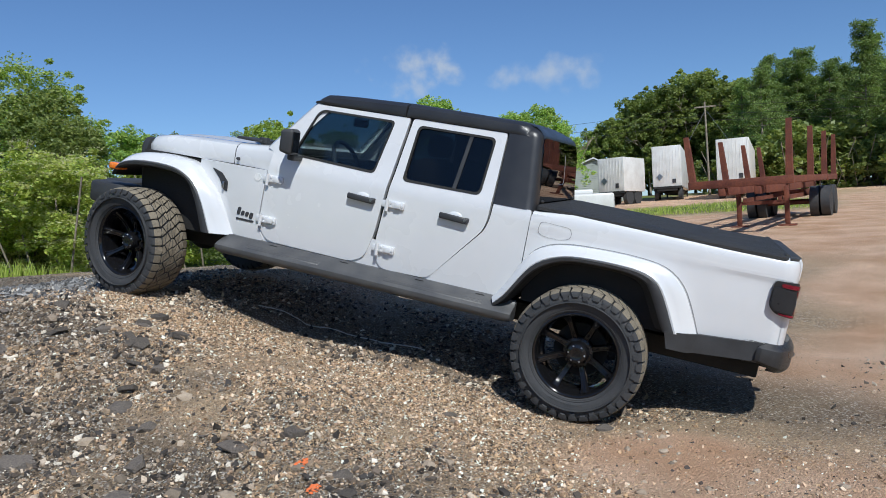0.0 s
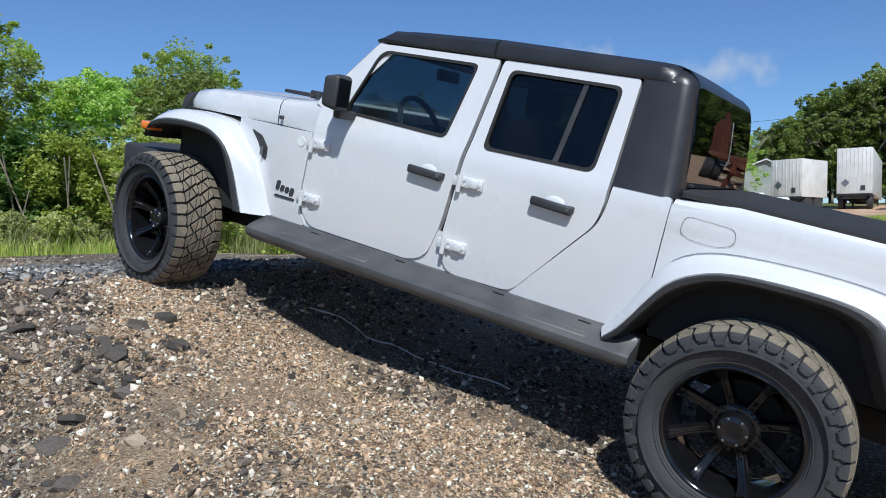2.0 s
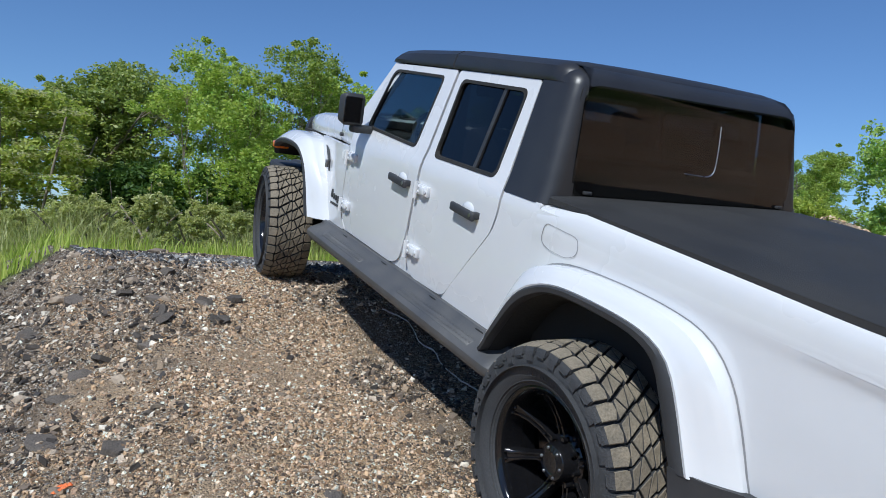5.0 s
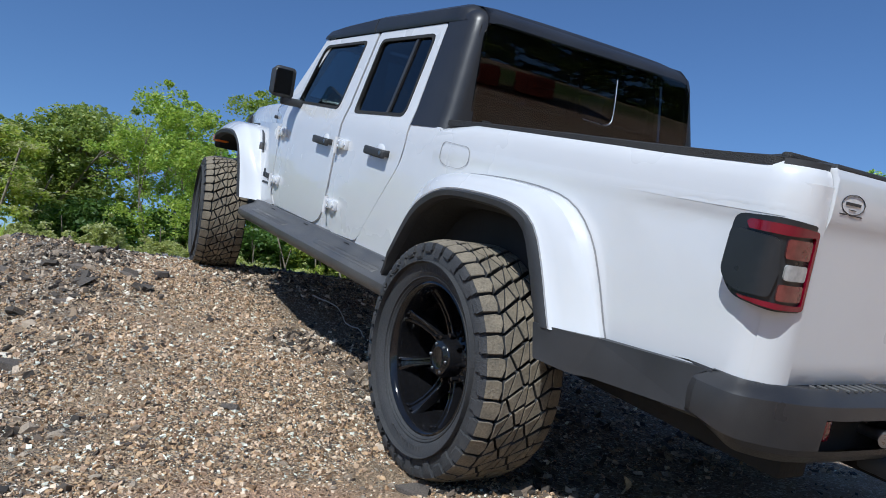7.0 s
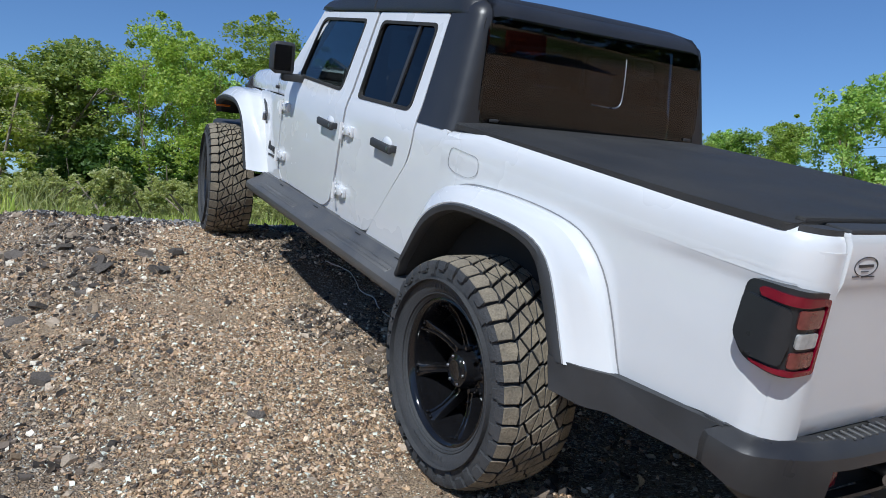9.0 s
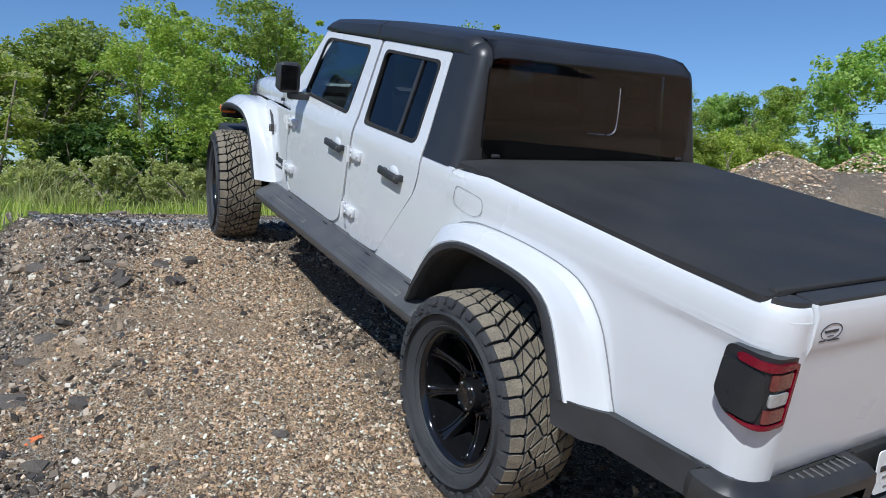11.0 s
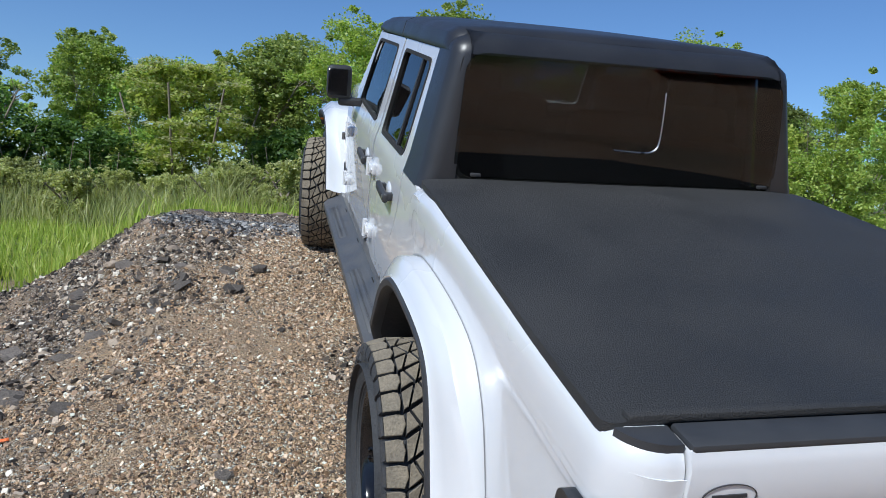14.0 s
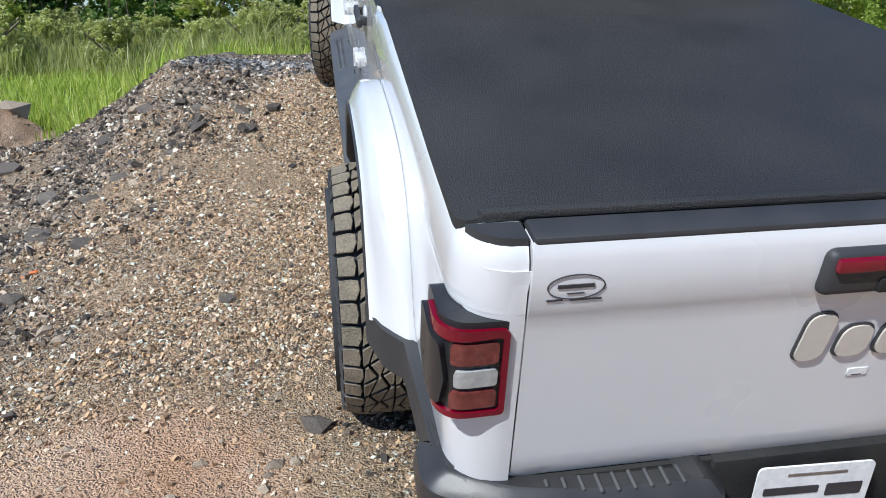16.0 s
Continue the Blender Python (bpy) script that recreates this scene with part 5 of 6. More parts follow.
    for k in range(8):
        bm = bmesh.new()
        rows = []
        # a flat-topped spoke with a milled groove down its middle, dished towards the hub
        for r, hw, y, th in ((0.070, 0.024, -0.020, 0.045), (0.10, 0.0175, -0.022, 0.045), (0.15, 0.0155, -0.034, 0.045), (0.195, 0.0165, -0.056, 0.042), (0.225, 0.021, -0.080, 0.036), (0.246, 0.029, -0.104, 0.028)):
            rows.append([(r, y + th, -hw * 1.25), (r, y + 0.005, -hw), (r, y, -hw * 0.80), (r, y, -hw * 0.42), (r, y + 0.008, -hw * 0.28), (r, y + 0.008, hw * 0.28), (r, y, hw * 0.42), (r, y, hw * 0.80), (r, y + 0.005, hw), (r, y + th, hw * 1.25)])
        grid(bm, rows)
        bmesh.ops.transform(bm, matrix=pose(0, 0, 0, 0, 45 * k + 22, 0), verts=bm.verts)
        part("spoke", bm, M_GLOSS, w)
    for k in range(8):
        a = 2 * math.pi * (k + 0.5) / 8 + radians(22)
        bm = bmesh.new()
        cyl(bm, (0.082 * math.cos(a), -0.010, 0.082 * math.sin(a)), (0.082 * math.cos(a), -0.044, 0.082 * math.sin(a)), 0.0105, 0.008, 8)
        part("lug_nut", bm, M_GLOSS, w)
        for r, y in ((0.236, -0.100), (0.120, -0.030)):
            bm = bmesh.new()
            for da in (-0.055, 0.055) if r > 0.2 else (0.0,):
                b = a + math.pi / 8 + da
                bmesh.ops.create_uvsphere(bm, u_segments=8, v_segments=6, radius=0.0065, matrix=Matrix.Translation((r * math.cos(b), y, r * math.sin(b))))
            part("rim_stud", bm, M_GLOSS, w)
    for k in range(6):
        a = 2 * math.pi * k / 6
        bm = bmesh.new()
        bmesh.ops.create_uvsphere(bm, u_segments=8, v_segments=6, radius=0.006, matrix=Matrix.Translation((0.051 * math.cos(a), -0.0755, 0.051 * math.sin(a))))
        part("cap_screw", bm, M_STEEL, w)
    bm = bmesh.new()
    cyl(bm, (0, 0.07, 0), (0, 0.095, 0), 0.17, segs=40)
    part("brake_disc", bm, M_DARK, w)
    return w


wheel = make_wheel()
wheel.matrix_basis = pose(0, -0.797, -0.006) @ Matrix.Diagonal((0.987, 1, 0.987, 1))
for m_ in (pose(BASE_X, -0.797, -0.004, 0, 0, -8) @ pose(0, 0, 0, 0, 31, 0), pose(0, 0.797, 0, 0, 0, 180), pose(BASE_X, 0.797, 0, 0, 0, 172) @ pose(0, 0, 0, 0, 17, 0)):
    copy_thing(wheel, m_)


# ---- trees and bushes: tapered trunks with limbs, crowns of many single leaves ----
def mesh_thing(name, verts, faces, material, parent=None, smooth=False):
    me = bpy.data.meshes.new(name)
    me.from_pydata(verts, [], faces)
    me.materials.append(material)
    if smooth:
        for f in me.polygons:
            f.use_smooth = True
    ob = new(name, me)
    if parent:
        ob.parent = parent
    return ob


def tube(verts, faces, a, b, r0, r1, n=6):
    d = (b - a).normalized()
    u = d.orthogonal().normalized()
    v = d.cross(u)
    k = len(verts)
    for p, r in ((a, r0), (b, r1)):
        for i in range(n):
            t = 2 * math.pi * i / n
            verts.append(p + u * (r * math.cos(t)) + v * (r * math.sin(t)))
    for i in range(n):
        faces.append((k + i, k + (i + 1) % n, k + n + (i + 1) % n, k + n + i))


def leaves(rng, centres, radii, per, size, droop=0.0):
    """Leaf quads, pointed at both ends, strewn through clumps."""
    n = len(centres) * per
    c = np.repeat(np.array(centres), per, 0)
    r = np.repeat(np.array(radii), per)
    d = rng.normal(size=(n, 3))
    d /= np.linalg.norm(d, axis=1)[:, None]
    p = c + d * (r * rng.uniform(0.25, 1, n) ** 0.6)[:, None] * np.array((1, 1, 0.75))
    a = rng.normal(size=(n, 3)) + d * 0.9
    a[:, 2] = a[:, 2] * 0.55 - droop
    a /= np.linalg.norm(a, axis=1)[:, None]
    b = np.cross(a, rng.normal(size=(n, 3)) + np.array((0, 0, 1.2)))
    b /= np.linalg.norm(b, axis=1)[:, None] + 1e-9
    s = (size * rng.uniform(0.6, 1.25, n))[:, None]
    v = np.stack((p - a * s * 0.5, p + b * s * 0.3, p + a * s * 0.5, p - b * s * 0.3), 1).reshape(-1, 3)
    f = np.arange(n * 4).reshape(-1, 4)
    return v, f


def make_tree(name, label, seed, height, spread, mat, clumps, per, leaf, trunk_r, stems=1, low=0.25, flower=None, droop=0.0, top=1.0):
    """One tree, standing at the origin, as a thing with its trunk and crown."""
    rng = np.random.default_rng(seed)
    ob = tagged(new(name), label, "bush" if "bush" in name else "weeds" if "weed" in name else "tree")
    tv, tf, tips = [], [], []

    def grow(a, d, length, r, depth):
        b = a + d * length
        tube(tv, tf, a, b, r, r * 0.72)
        if depth == 0 or r < 0.008:
            tips.append(b)
            return
        for _ in range(2 if depth > 1 else 3):
            nd = (d + Vector(rng.normal(size=3)) * 0.42 + Vector((0, 0, 0.12))).normalized()
            grow(b, nd, length * rng.uniform(0.62, 0.86), r * 0.62, depth - 1)

    for k in range(stems):
        a = 2 * math.pi * k / stems + rng.uniform(0, 1)
        lean = 0.08 if stems == 1 else 0.42
        grow(Vector((0.12 * math.cos(a), 0.12 * math.sin(a), -0.1)) * (stems > 1) + Vector((0, 0, -0.1)), Vector((lean * math.cos(a), lean * math.sin(a), 1)).normalized(), height * 0.33, trunk_r / math.sqrt(stems) * (1.0 if stems < 5 else 0.4), 4)
    hi = max(p.z for p in tips)
    k = height * 0.86 / hi
    wide = max(math.hypot(p.x, p.y) for p in tips)
    q = spread * 0.85 / wide
    fit = lambda p: Vector((p[0] * q, p[1] * q, p[2] * k))
    mesh_thing("trunk", [fit(p) for p in tv], tf, M_BARK, ob, True)
    tips = [fit(p) for p in tips]
    cs, rs = [], []
    lobes = []
    for k in range(22):
        t = tips[rng.integers(len(tips))]
        z = min(max(t.z + rng.normal() * height * 0.16, height * low + 0.16 * spread), height * 0.90) if k % 3 else height * rng.uniform(low + 0.05, 0.6)
        a = rng.uniform(0, 6.283)
        w = spread * 0.70 * (1.0 if z < height * 0.55 else max(1.0 - ((z / height - 0.55) / 0.5) ** 2, 0.15)) * rng.uniform(0.35, 1.0)
        lobes.append((Vector((math.cos(a) * w, math.sin(a) * w, z)), spread * rng.uniform(0.24, 0.40)))
    loose = np.random.default_rng(seed + 900)
    for _ in range(clumps):
        c, r = lobes[rng.integers(len(lobes))]
        d = Vector(rng.normal(size=3) + np.array((0, 0, 0.45))).normalized()
        far = loose.uniform(1.15, 1.55) if loose.random() < 0.20 else 1.0
        p = c + Vector((d.x, d.y, d.z * 0.8)) * (r * rng.uniform(0.72, 1.08) * far)
        cs.append((p.x, p.y, max(p.z, height * low * 0.6)))
        rs.append(rng.uniform(0.5, 1.1) * spread * (0.15 if far == 1.0 else 0.09))
    v, f = leaves(rng, cs, rs, per, leaf, droop)
    mesh_thing("crown", v.tolist(), f.tolist(), mat, ob)
    if flower:
        pick = [c for c in cs if c[2] > height * 0.3]
        sel = [pick[i] for i in rng.integers(len(pick), size=int(clumps * 1.1))]
        v, f = leaves(rng, sel, [spread * 0.15] * len(sel), per, leaf * 0.6)
        # flat layered flower heads
        mid = np.repeat(np.array(sel)[:, 2], per * 4)
        v[:, 2] = mid + 0.3 * (v[:, 2] - mid) + 0.03 * height
        mesh_thing("blossom", v.tolist(), f.tolist(), flower, ob)
    return ob


def make_pine(seed, height, spread):
    """A pine: a bare straight trunk with whorls of needled boughs above."""
    rng = np.random.default_rng(seed)
    ob = tagged(new("pine_tree"), "tall dark green pine with a bare lower trunk", "tree", "pines at the edge of the wood")
    tv, tf, cs, rs = [], [], [], []
    for k in range(8):
        tube(tv, tf, Vector((0.1 * math.sin(k), 0, height * k / 8)), Vector((0.1 * math.sin(k + 1), 0, height * (k + 1) / 8)), 0.22 * (1 - k / 9), 0.22 * (1 - (k + 1) / 9), 7)
    z = height * 0.30
    while z < height:
        w = spread * (1.0 - 0.75 * ((z / height - 0.3) / 0.7) ** 1.5) * rng.uniform(0.6, 1.1)
        for j in range(rng.integers(4, 7)):
            a = rng.uniform(0, 6.28)
            e = Vector((math.cos(a) * w, math.sin(a) * w, z + rng.uniform(-0.1, 0.5)))
            tube(tv, tf, Vector((0, 0, z)), e, 0.05, 0.015, 4)
            for t in (0.45, 0.7, 0.95):
                cs.append((e.x * t, e.y * t, z + (e.z - z) * t))
                rs.append(spread * 0.22)
        z += rng.uniform(0.5, 0.9)
    mesh_thing("trunk", tv, tf, M_BARK, ob, True)
    v, f = leaves(rng, cs, rs, 56, 0.22)
    mesh_thing("crown", v.tolist(), f.tolist(), M_LEAF_N, ob)
    return ob


def planted(ob, group, spots, tall=0.0):
    """Sets the tree at its first spot and copies of it at the rest: x, y, size, turn. With tall given, size is the top's height in metres."""
    ob["group"] = group
    for i, (x, y, sc, turn) in enumerate(spots):
        z = height(x, y) - 0.05
        if tall:
            sc = (sc - z) / tall
        m = pose(x, y, z, 0, 0, turn) @ Matrix.Diagonal((sc * (1.0 + 0.12 * math.sin(7.1 * x)), sc, sc, 1))
        if i == 0:
            first = m
        else:
            copy_thing(ob, m)
    ob.matrix_basis = first


BELT = "trees behind the mound"
locust = make_tree("locust_tree", "bright green feathery young locust tree with forked pale trunk", 3, 5.6, 2.5, M_LEAF_A, 330, 112, 0.086, 0.10, 3, 0.16)
planted(locust, BELT, [(-13.7, 0.9, 4.95, 10), (-15.9, 3.2, 5.8, 200), (-21.2, 14.2, 7.6, 50), (-14.9, 17.4, 5.1, 170)], 5.6)
locust_b = make_tree("locust_tree", "light green feathery tree at the edge of the field", 14, 4.6, 2.0, M_LEAF_A, 290, 108, 0.088, 0.08, 2, 0.12)
planted(locust_b, BELT, [(-7.4, 7.8, 3.5, 30), (-16.3, -5.2, 4.1, 0), (-17.4, 5.1, 5.7, 120), (-17.8, -9.6, 3.8, 230), (-13.0, 21.2, 5.3, 10), (-19.8, 17.2, 5.0, 140)], 4.6)
oak = make_tree("oak_tree", "dark green broad-leaved tree", 21, 5.2, 2.3, M_LEAF_B, 260, 66, 0.128, 0.12, 1, 0.10)
planted(oak, BELT, [(-17.9, -1.4, 4.4, 0), (-16.4, -7.6, 3.6, 150), (-18.6, 2.4, 5.4, 40), (-17.2, 7.2, 5.2, 260), (-13.9, 11.2, 4.4, 20), (-17.2, 23.8, 5.7, 70), (-7.3, 15.6, 5.2, 200), (-10.62, 38.21, 8.0, 140), (-8.93, 38.64, 8.4, 200), (-7.04, 39.07, 7.2, 90)], 5.2)
oak_b = make_tree("oak_tree", "mid green broad-leaved tree", 33, 4.8, 2.4, M_LEAF_B, 250, 66, 0.128, 0.10, 2, 0.08)
planted(oak_b, BELT, [(-15.9, -3.2, 3.8, 0), (-17.0, -11.6, 3.8, 150), (-18.9, -4.4, 4.0, 40), (-20.0, 10.4, 5.6, 260), (-15.7, 21.9, 5.3, 310), (-18.6, 29.5, 6.0, 70), (-24.5, 26, 6.2, 140), (-17.4, -14.6, 4.4, 30)], 4.8)
dark_oak = make_tree("oak_tree", "dark green dense broad-leaved tree behind the bushes", 52, 5.0, 2.5, M_LEAF_W, 260, 66, 0.125, 0.11, 1, 0.08)
planted(dark_oak, BELT, [(-15.9, 9.2, 5.2, 0), (-13.8, 8.3, 4.3, 130), (-15.8, -1.4, 4.4, 60), (-16.4, -0.2, 4.8, 210), (-12.6, 10.6, 3.9, 300)], 5.0)
privet = make_tree("privet_bush", "yellow-green privet bush with cream blossom", 8, 2.6, 1.7, M_LEAF_P, 190, 56, 0.095, 0.04, 5, 0.06, M_FLOWER)
planted(privet, "flowering bushes", [(-9.5, 3.9, 2.55, 0), (-10.9, 5.3, 2.7, 100), (-13.9, -2.7, 3.35, 220)], 2.6)
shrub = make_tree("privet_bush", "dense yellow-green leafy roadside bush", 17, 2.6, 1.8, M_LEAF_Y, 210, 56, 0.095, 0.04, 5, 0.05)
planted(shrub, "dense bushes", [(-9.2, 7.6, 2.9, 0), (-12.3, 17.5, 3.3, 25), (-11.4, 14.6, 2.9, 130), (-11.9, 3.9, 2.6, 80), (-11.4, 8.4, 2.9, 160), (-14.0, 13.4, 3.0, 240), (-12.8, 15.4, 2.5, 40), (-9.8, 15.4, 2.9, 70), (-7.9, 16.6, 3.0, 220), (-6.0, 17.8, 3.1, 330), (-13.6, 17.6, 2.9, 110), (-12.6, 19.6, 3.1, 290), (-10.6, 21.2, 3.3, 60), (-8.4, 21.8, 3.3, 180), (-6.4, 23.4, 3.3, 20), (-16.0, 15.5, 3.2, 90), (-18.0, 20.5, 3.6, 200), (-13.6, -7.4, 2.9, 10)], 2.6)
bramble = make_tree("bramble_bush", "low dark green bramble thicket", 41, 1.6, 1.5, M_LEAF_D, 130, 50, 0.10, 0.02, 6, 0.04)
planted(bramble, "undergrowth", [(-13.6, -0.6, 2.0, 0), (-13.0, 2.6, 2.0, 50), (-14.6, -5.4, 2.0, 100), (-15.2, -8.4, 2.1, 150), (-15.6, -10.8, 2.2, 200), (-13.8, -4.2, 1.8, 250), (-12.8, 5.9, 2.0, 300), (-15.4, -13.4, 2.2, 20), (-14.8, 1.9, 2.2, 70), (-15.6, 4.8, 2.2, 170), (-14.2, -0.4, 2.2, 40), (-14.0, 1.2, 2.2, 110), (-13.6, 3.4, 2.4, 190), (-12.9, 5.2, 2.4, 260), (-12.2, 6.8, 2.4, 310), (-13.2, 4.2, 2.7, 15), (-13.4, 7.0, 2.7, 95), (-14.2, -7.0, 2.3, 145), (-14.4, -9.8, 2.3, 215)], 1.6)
weed = make_tree("weed_clump", "leafy grey-green seeding weeds at the field edge", 61, 1.3, 0.75, M_WEED, 110, 56, 0.062, 0.012, 1, 0.03)
rw = random.Random(19)
planted(weed, "weeds at the field edge", [(-10.6 - 2.4 * rw.random() - 0.25 * (k % 3), -13.5 + 0.25 * k + rw.uniform(-0.2, 0.2), rw.uniform(0.55, 0.95), rw.uniform(0, 360)) for k in range(76)])
wood = make_tree("oak_tree", "tall green tree of the far wood", 55, 14.0, 5.0, M_LEAF_W, 260, 60, 0.38, 0.25, 1, 0.03)
rw = random.Random(9)
spots = []
for k in range(54):
    az = 10.8 - 26.0 * (k % 27) / 26 + rw.uniform(-0.3, 0.3)
    d = 86 + 8 * (k // 27) + rw.uniform(-3, 5)
    size = float(np.interp(az, (-16, -3, 0, 3, 7, 10.5), (0.72, 0.82, 0.90, 0.87, 0.60, 0.36))) * rw.uniform(0.88, 1.1)
    spots.append((0.67 - d * math.sin(radians(az - 0.3)), -5.33 + d * math.cos(radians(az - 0.3)), size, rw.uniform(0, 360)))
# Trees round the rest of the lot, out of view, added to close the reflections.
for k in range(34):
    az = -34 - 225 * k / 33 + rw.uniform(-1.5, 1.5)
    d = 105 + rw.uniform(-12, 25)
    spots.append((0.67 - d * math.sin(radians(az - 0.3)), -5.33 + d * math.cos(radians(az - 0.3)), rw.uniform(1.0, 1.5), rw.uniform(0, 360)))
for k in range(22):
    az = radians(8 + 2.9 * k + rw.uniform(-1, 1))
    d = 58 + rw.uniform(-6, 10)
    spots.append((d * math.cos(az), d * math.sin(az), rw.uniform(0.85, 1.15), rw.uniform(0, 360)))
planted(wood, "far wood", spots)
pine = make_pine(5, 15.5, 3.0)
spots = []
for k in range(24):
    az = -3.2 - 17.0 * k / 23 + rw.uniform(-0.4, 0.4)
    d = 74 + rw.uniform(-5, 10)
    spots.append((0.67 - d * math.sin(radians(az - 0.3)), -5.33 + d * math.cos(radians(az - 0.3)), rw.uniform(0.70, 0.88), rw.uniform(0, 360)))
planted(pine, "pines at the edge of the wood", spots)

thicket = [(0.67 - d * math.sin(radians(az)), -5.33 + d * math.cos(radians(az)), sc, 50 * az) for az, d, sc in ((-3.0 - 0.78 * k, 71 + 4 * math.sin(2.3 * k), 2.3 + 0.6 * math.sin(1.7 * k)) for k in range(24))]
under = make_tree("bramble_bush", "dark green thicket under the far pines", 43, 1.6, 1.9, M_LEAF_W, 110, 26, 0.20, 0.02, 6, 0.04)
planted(under, "undergrowth", thicket)

# grass: short blades near the mound, tall weeds before the trees
def blades(name, label, count, region, tall, wide, seed, keep, mat=M_GRASS):
    rng = np.random.default_rng(seed)
    x0, x1, y0, y1 = region
    verts, faces = [], []
    for _ in range(count):
        x, y = rng.uniform(x0, x1), rng.uniform(y0, y1)
        if not keep(x, y):
            continue
        z = height(x, y) - 0.02
        h = tall * rng.uniform(0.5, 1.15) * (0.75 + 0.5 * (0.5 + noise.noise(Vector((x * 0.8, y * 0.8, 4)))))
        a = rng.uniform(0, 6.283)
        w = wide * rng.uniform(0.6, 1.2)
        lx, ly = rng.normal() * 0.28 * h, rng.normal() * 0.28 * h
        dx, dy = math.cos(a) * w, math.sin(a) * w
        k = len(verts)
        verts += [(x - dx, y - dy, z), (x + dx, y + dy, z), (x + lx * 0.35 + dx * 0.8, y + ly * 0.35 + dy * 0.8, z + h * 0.6), (x + lx * 0.35 - dx * 0.8, y + ly * 0.35 - dy * 0.8, z + h * 0.6), (x + lx, y + ly, z + h)]
        faces += [(k, k + 1, k + 2, k + 3), (k + 3, k + 2, k + 4)]
    return tagged(mesh_thing(name, verts, faces, mat), label, "grass", kind="stuff")


blades("short_grass", "bright green ankle-high grass at the foot of the mound", 60000, (-15, -4.6, -13, 4.5), 0.26, 0.007, 3, lambda x, y: turf_at(x, y) > 0.45)
blades("tall_weeds", "tall seeding grass and weeds before the trees", 52000, (-15.5, -9.6, -14, 8), 0.78, 0.008, 4, lambda x, y: turf_at(x, y) > 0.5 and x < -10.6 + 1.2 * noise.noise(Vector((x * 0.5, y * 0.5, 8))), M_WEED)
blades("rough_grass", "rough grass beyond the gravel lot", 20000, (-20, 6, 22, 50), 0.16, 0.02, 6, lambda x, y: turf_at(x, y) > 0.5)


# ---- far things on the lot ----
def box_trailer(label, width, length, tall, deck):
    ob = tagged(new("box_trailer"), label, "trailer", "parked box trailers")
    bm = bmesh.new()
    box(bm, -width / 2, width / 2, 0, length, deck, deck + tall, 0.03)
    part("body", bm, M_TRAILER, ob)
    for k in range(9):
        bm = bmesh.new()
        x = -width / 2 + 0.12 + k * (width - 0.24) / 8
        box(bm, x - 0.02, x + 0.02, -0.014, 0.0, deck + 0.05, deck + tall - 0.05, 0.005, 1)
        part("rib", bm, M_TRAILER, ob)
    bm = bmesh.new()
    box(bm, -width / 2, width / 2, -0.05, 0.02, deck - 0.12, deck + 0.03)
    box(bm, -0.7, 0.7, 0, length, deck - 0.3, deck)
    part("frame", bm, M_DARK, ob)
    for x in (-width / 2 + 0.2, width / 2 - 0.2):
        for y in (0.9, 2.1):
            bm = bmesh.new()
            cyl(bm, (x - 0.14, y, 0.5), (x + 0.14, y, 0.5), 0.5, segs=24)
            part("tyre", bm, M_RUBBER, ob)
        bm = bmesh.new()
        box(bm, x - 0.06, x + 0.06, length - 1.6, length - 1.45, 0, deck)
        part("leg", bm, M_DARK, ob)
    bm = bmesh.new()
    box(bm, width * 0.18, width * 0.30, -0.045, -0.03, deck + 0.25, deck + 0.55)
    part("marking", bm, M_INK, ob)
    bm = bmesh.new()
    box(bm, -0.17, 0.17, -0.045, -0.03, -0.17, 0.17, 0, 1, pose(-width * 0.25, 0, deck + 0.75, 0, 45, 0))
    part("placard", bm, M_STEEL, ob)
    return ob


for label, x, y, turn, w, ln, h, dk in (("white ribbed box trailer on wheels", -4.89, 44.81, -22, 1.95, 3.1, 2.3, 0.9), ("tall white box trailer seen from its rear doors", -1.48, 50.47, -2, 2.05, 12, 3.0, 1.0), ("white box trailer with small dark markings", 2.88, 46.65, -5.5, 2.05, 12, 2.9, 1.08)):
    t_ = box_trailer(label, w, ln, h, dk)
    t_.matrix_world = pose(x, y, height(x, y), 0, 0, turn)

# rusty log trailer: bunks with upright stakes along one beam
log = tagged(new("log_trailer"), "rusty red empty log trailer with upright stakes", "trailer")
log.matrix_world = pose(1.61, 13.72, height(1.61, 13.72), 2.2, 0, -14.5)
bm = bmesh.new()
for s in (-1, 1):
    box(bm, s * 0.42 - 0.08, s * 0.42 + 0.08, 0.2, 10.2, 0.96, 1.16, 0.015)
part("beam", bm, M_RUST, log, "long rusty chassis beams")
for k, y in enumerate((0.3, 3.9, 7.0, 9.6)):
    bm = bmesh.new()
    box(bm, -1.22, 1.22, y - 0.11, y + 0.11, 1.16, 1.36, 0.012)
    part("bunk", bm, M_RUST, log)
    for s in (-1, 1):
        bm = bmesh.new()
        lean = 0.10 if s < 0 else 0.02
        rows = []
        for z, w in ((1.30, 0.080), (2.1, 0.068), (2.60 + 0.10 * s, 0.058)):
            cx = s * (1.12 + lean * (z - 1.3))
            rows.append([(cx - w, y - w, z), (cx + w, y - w, z), (cx + w, y + w, z), (cx - w, y + w, z)])
        vs = grid(bm, rows, True)
        bm.faces.new(vs[-1])
        part("stake", bm, M_RUST, log)
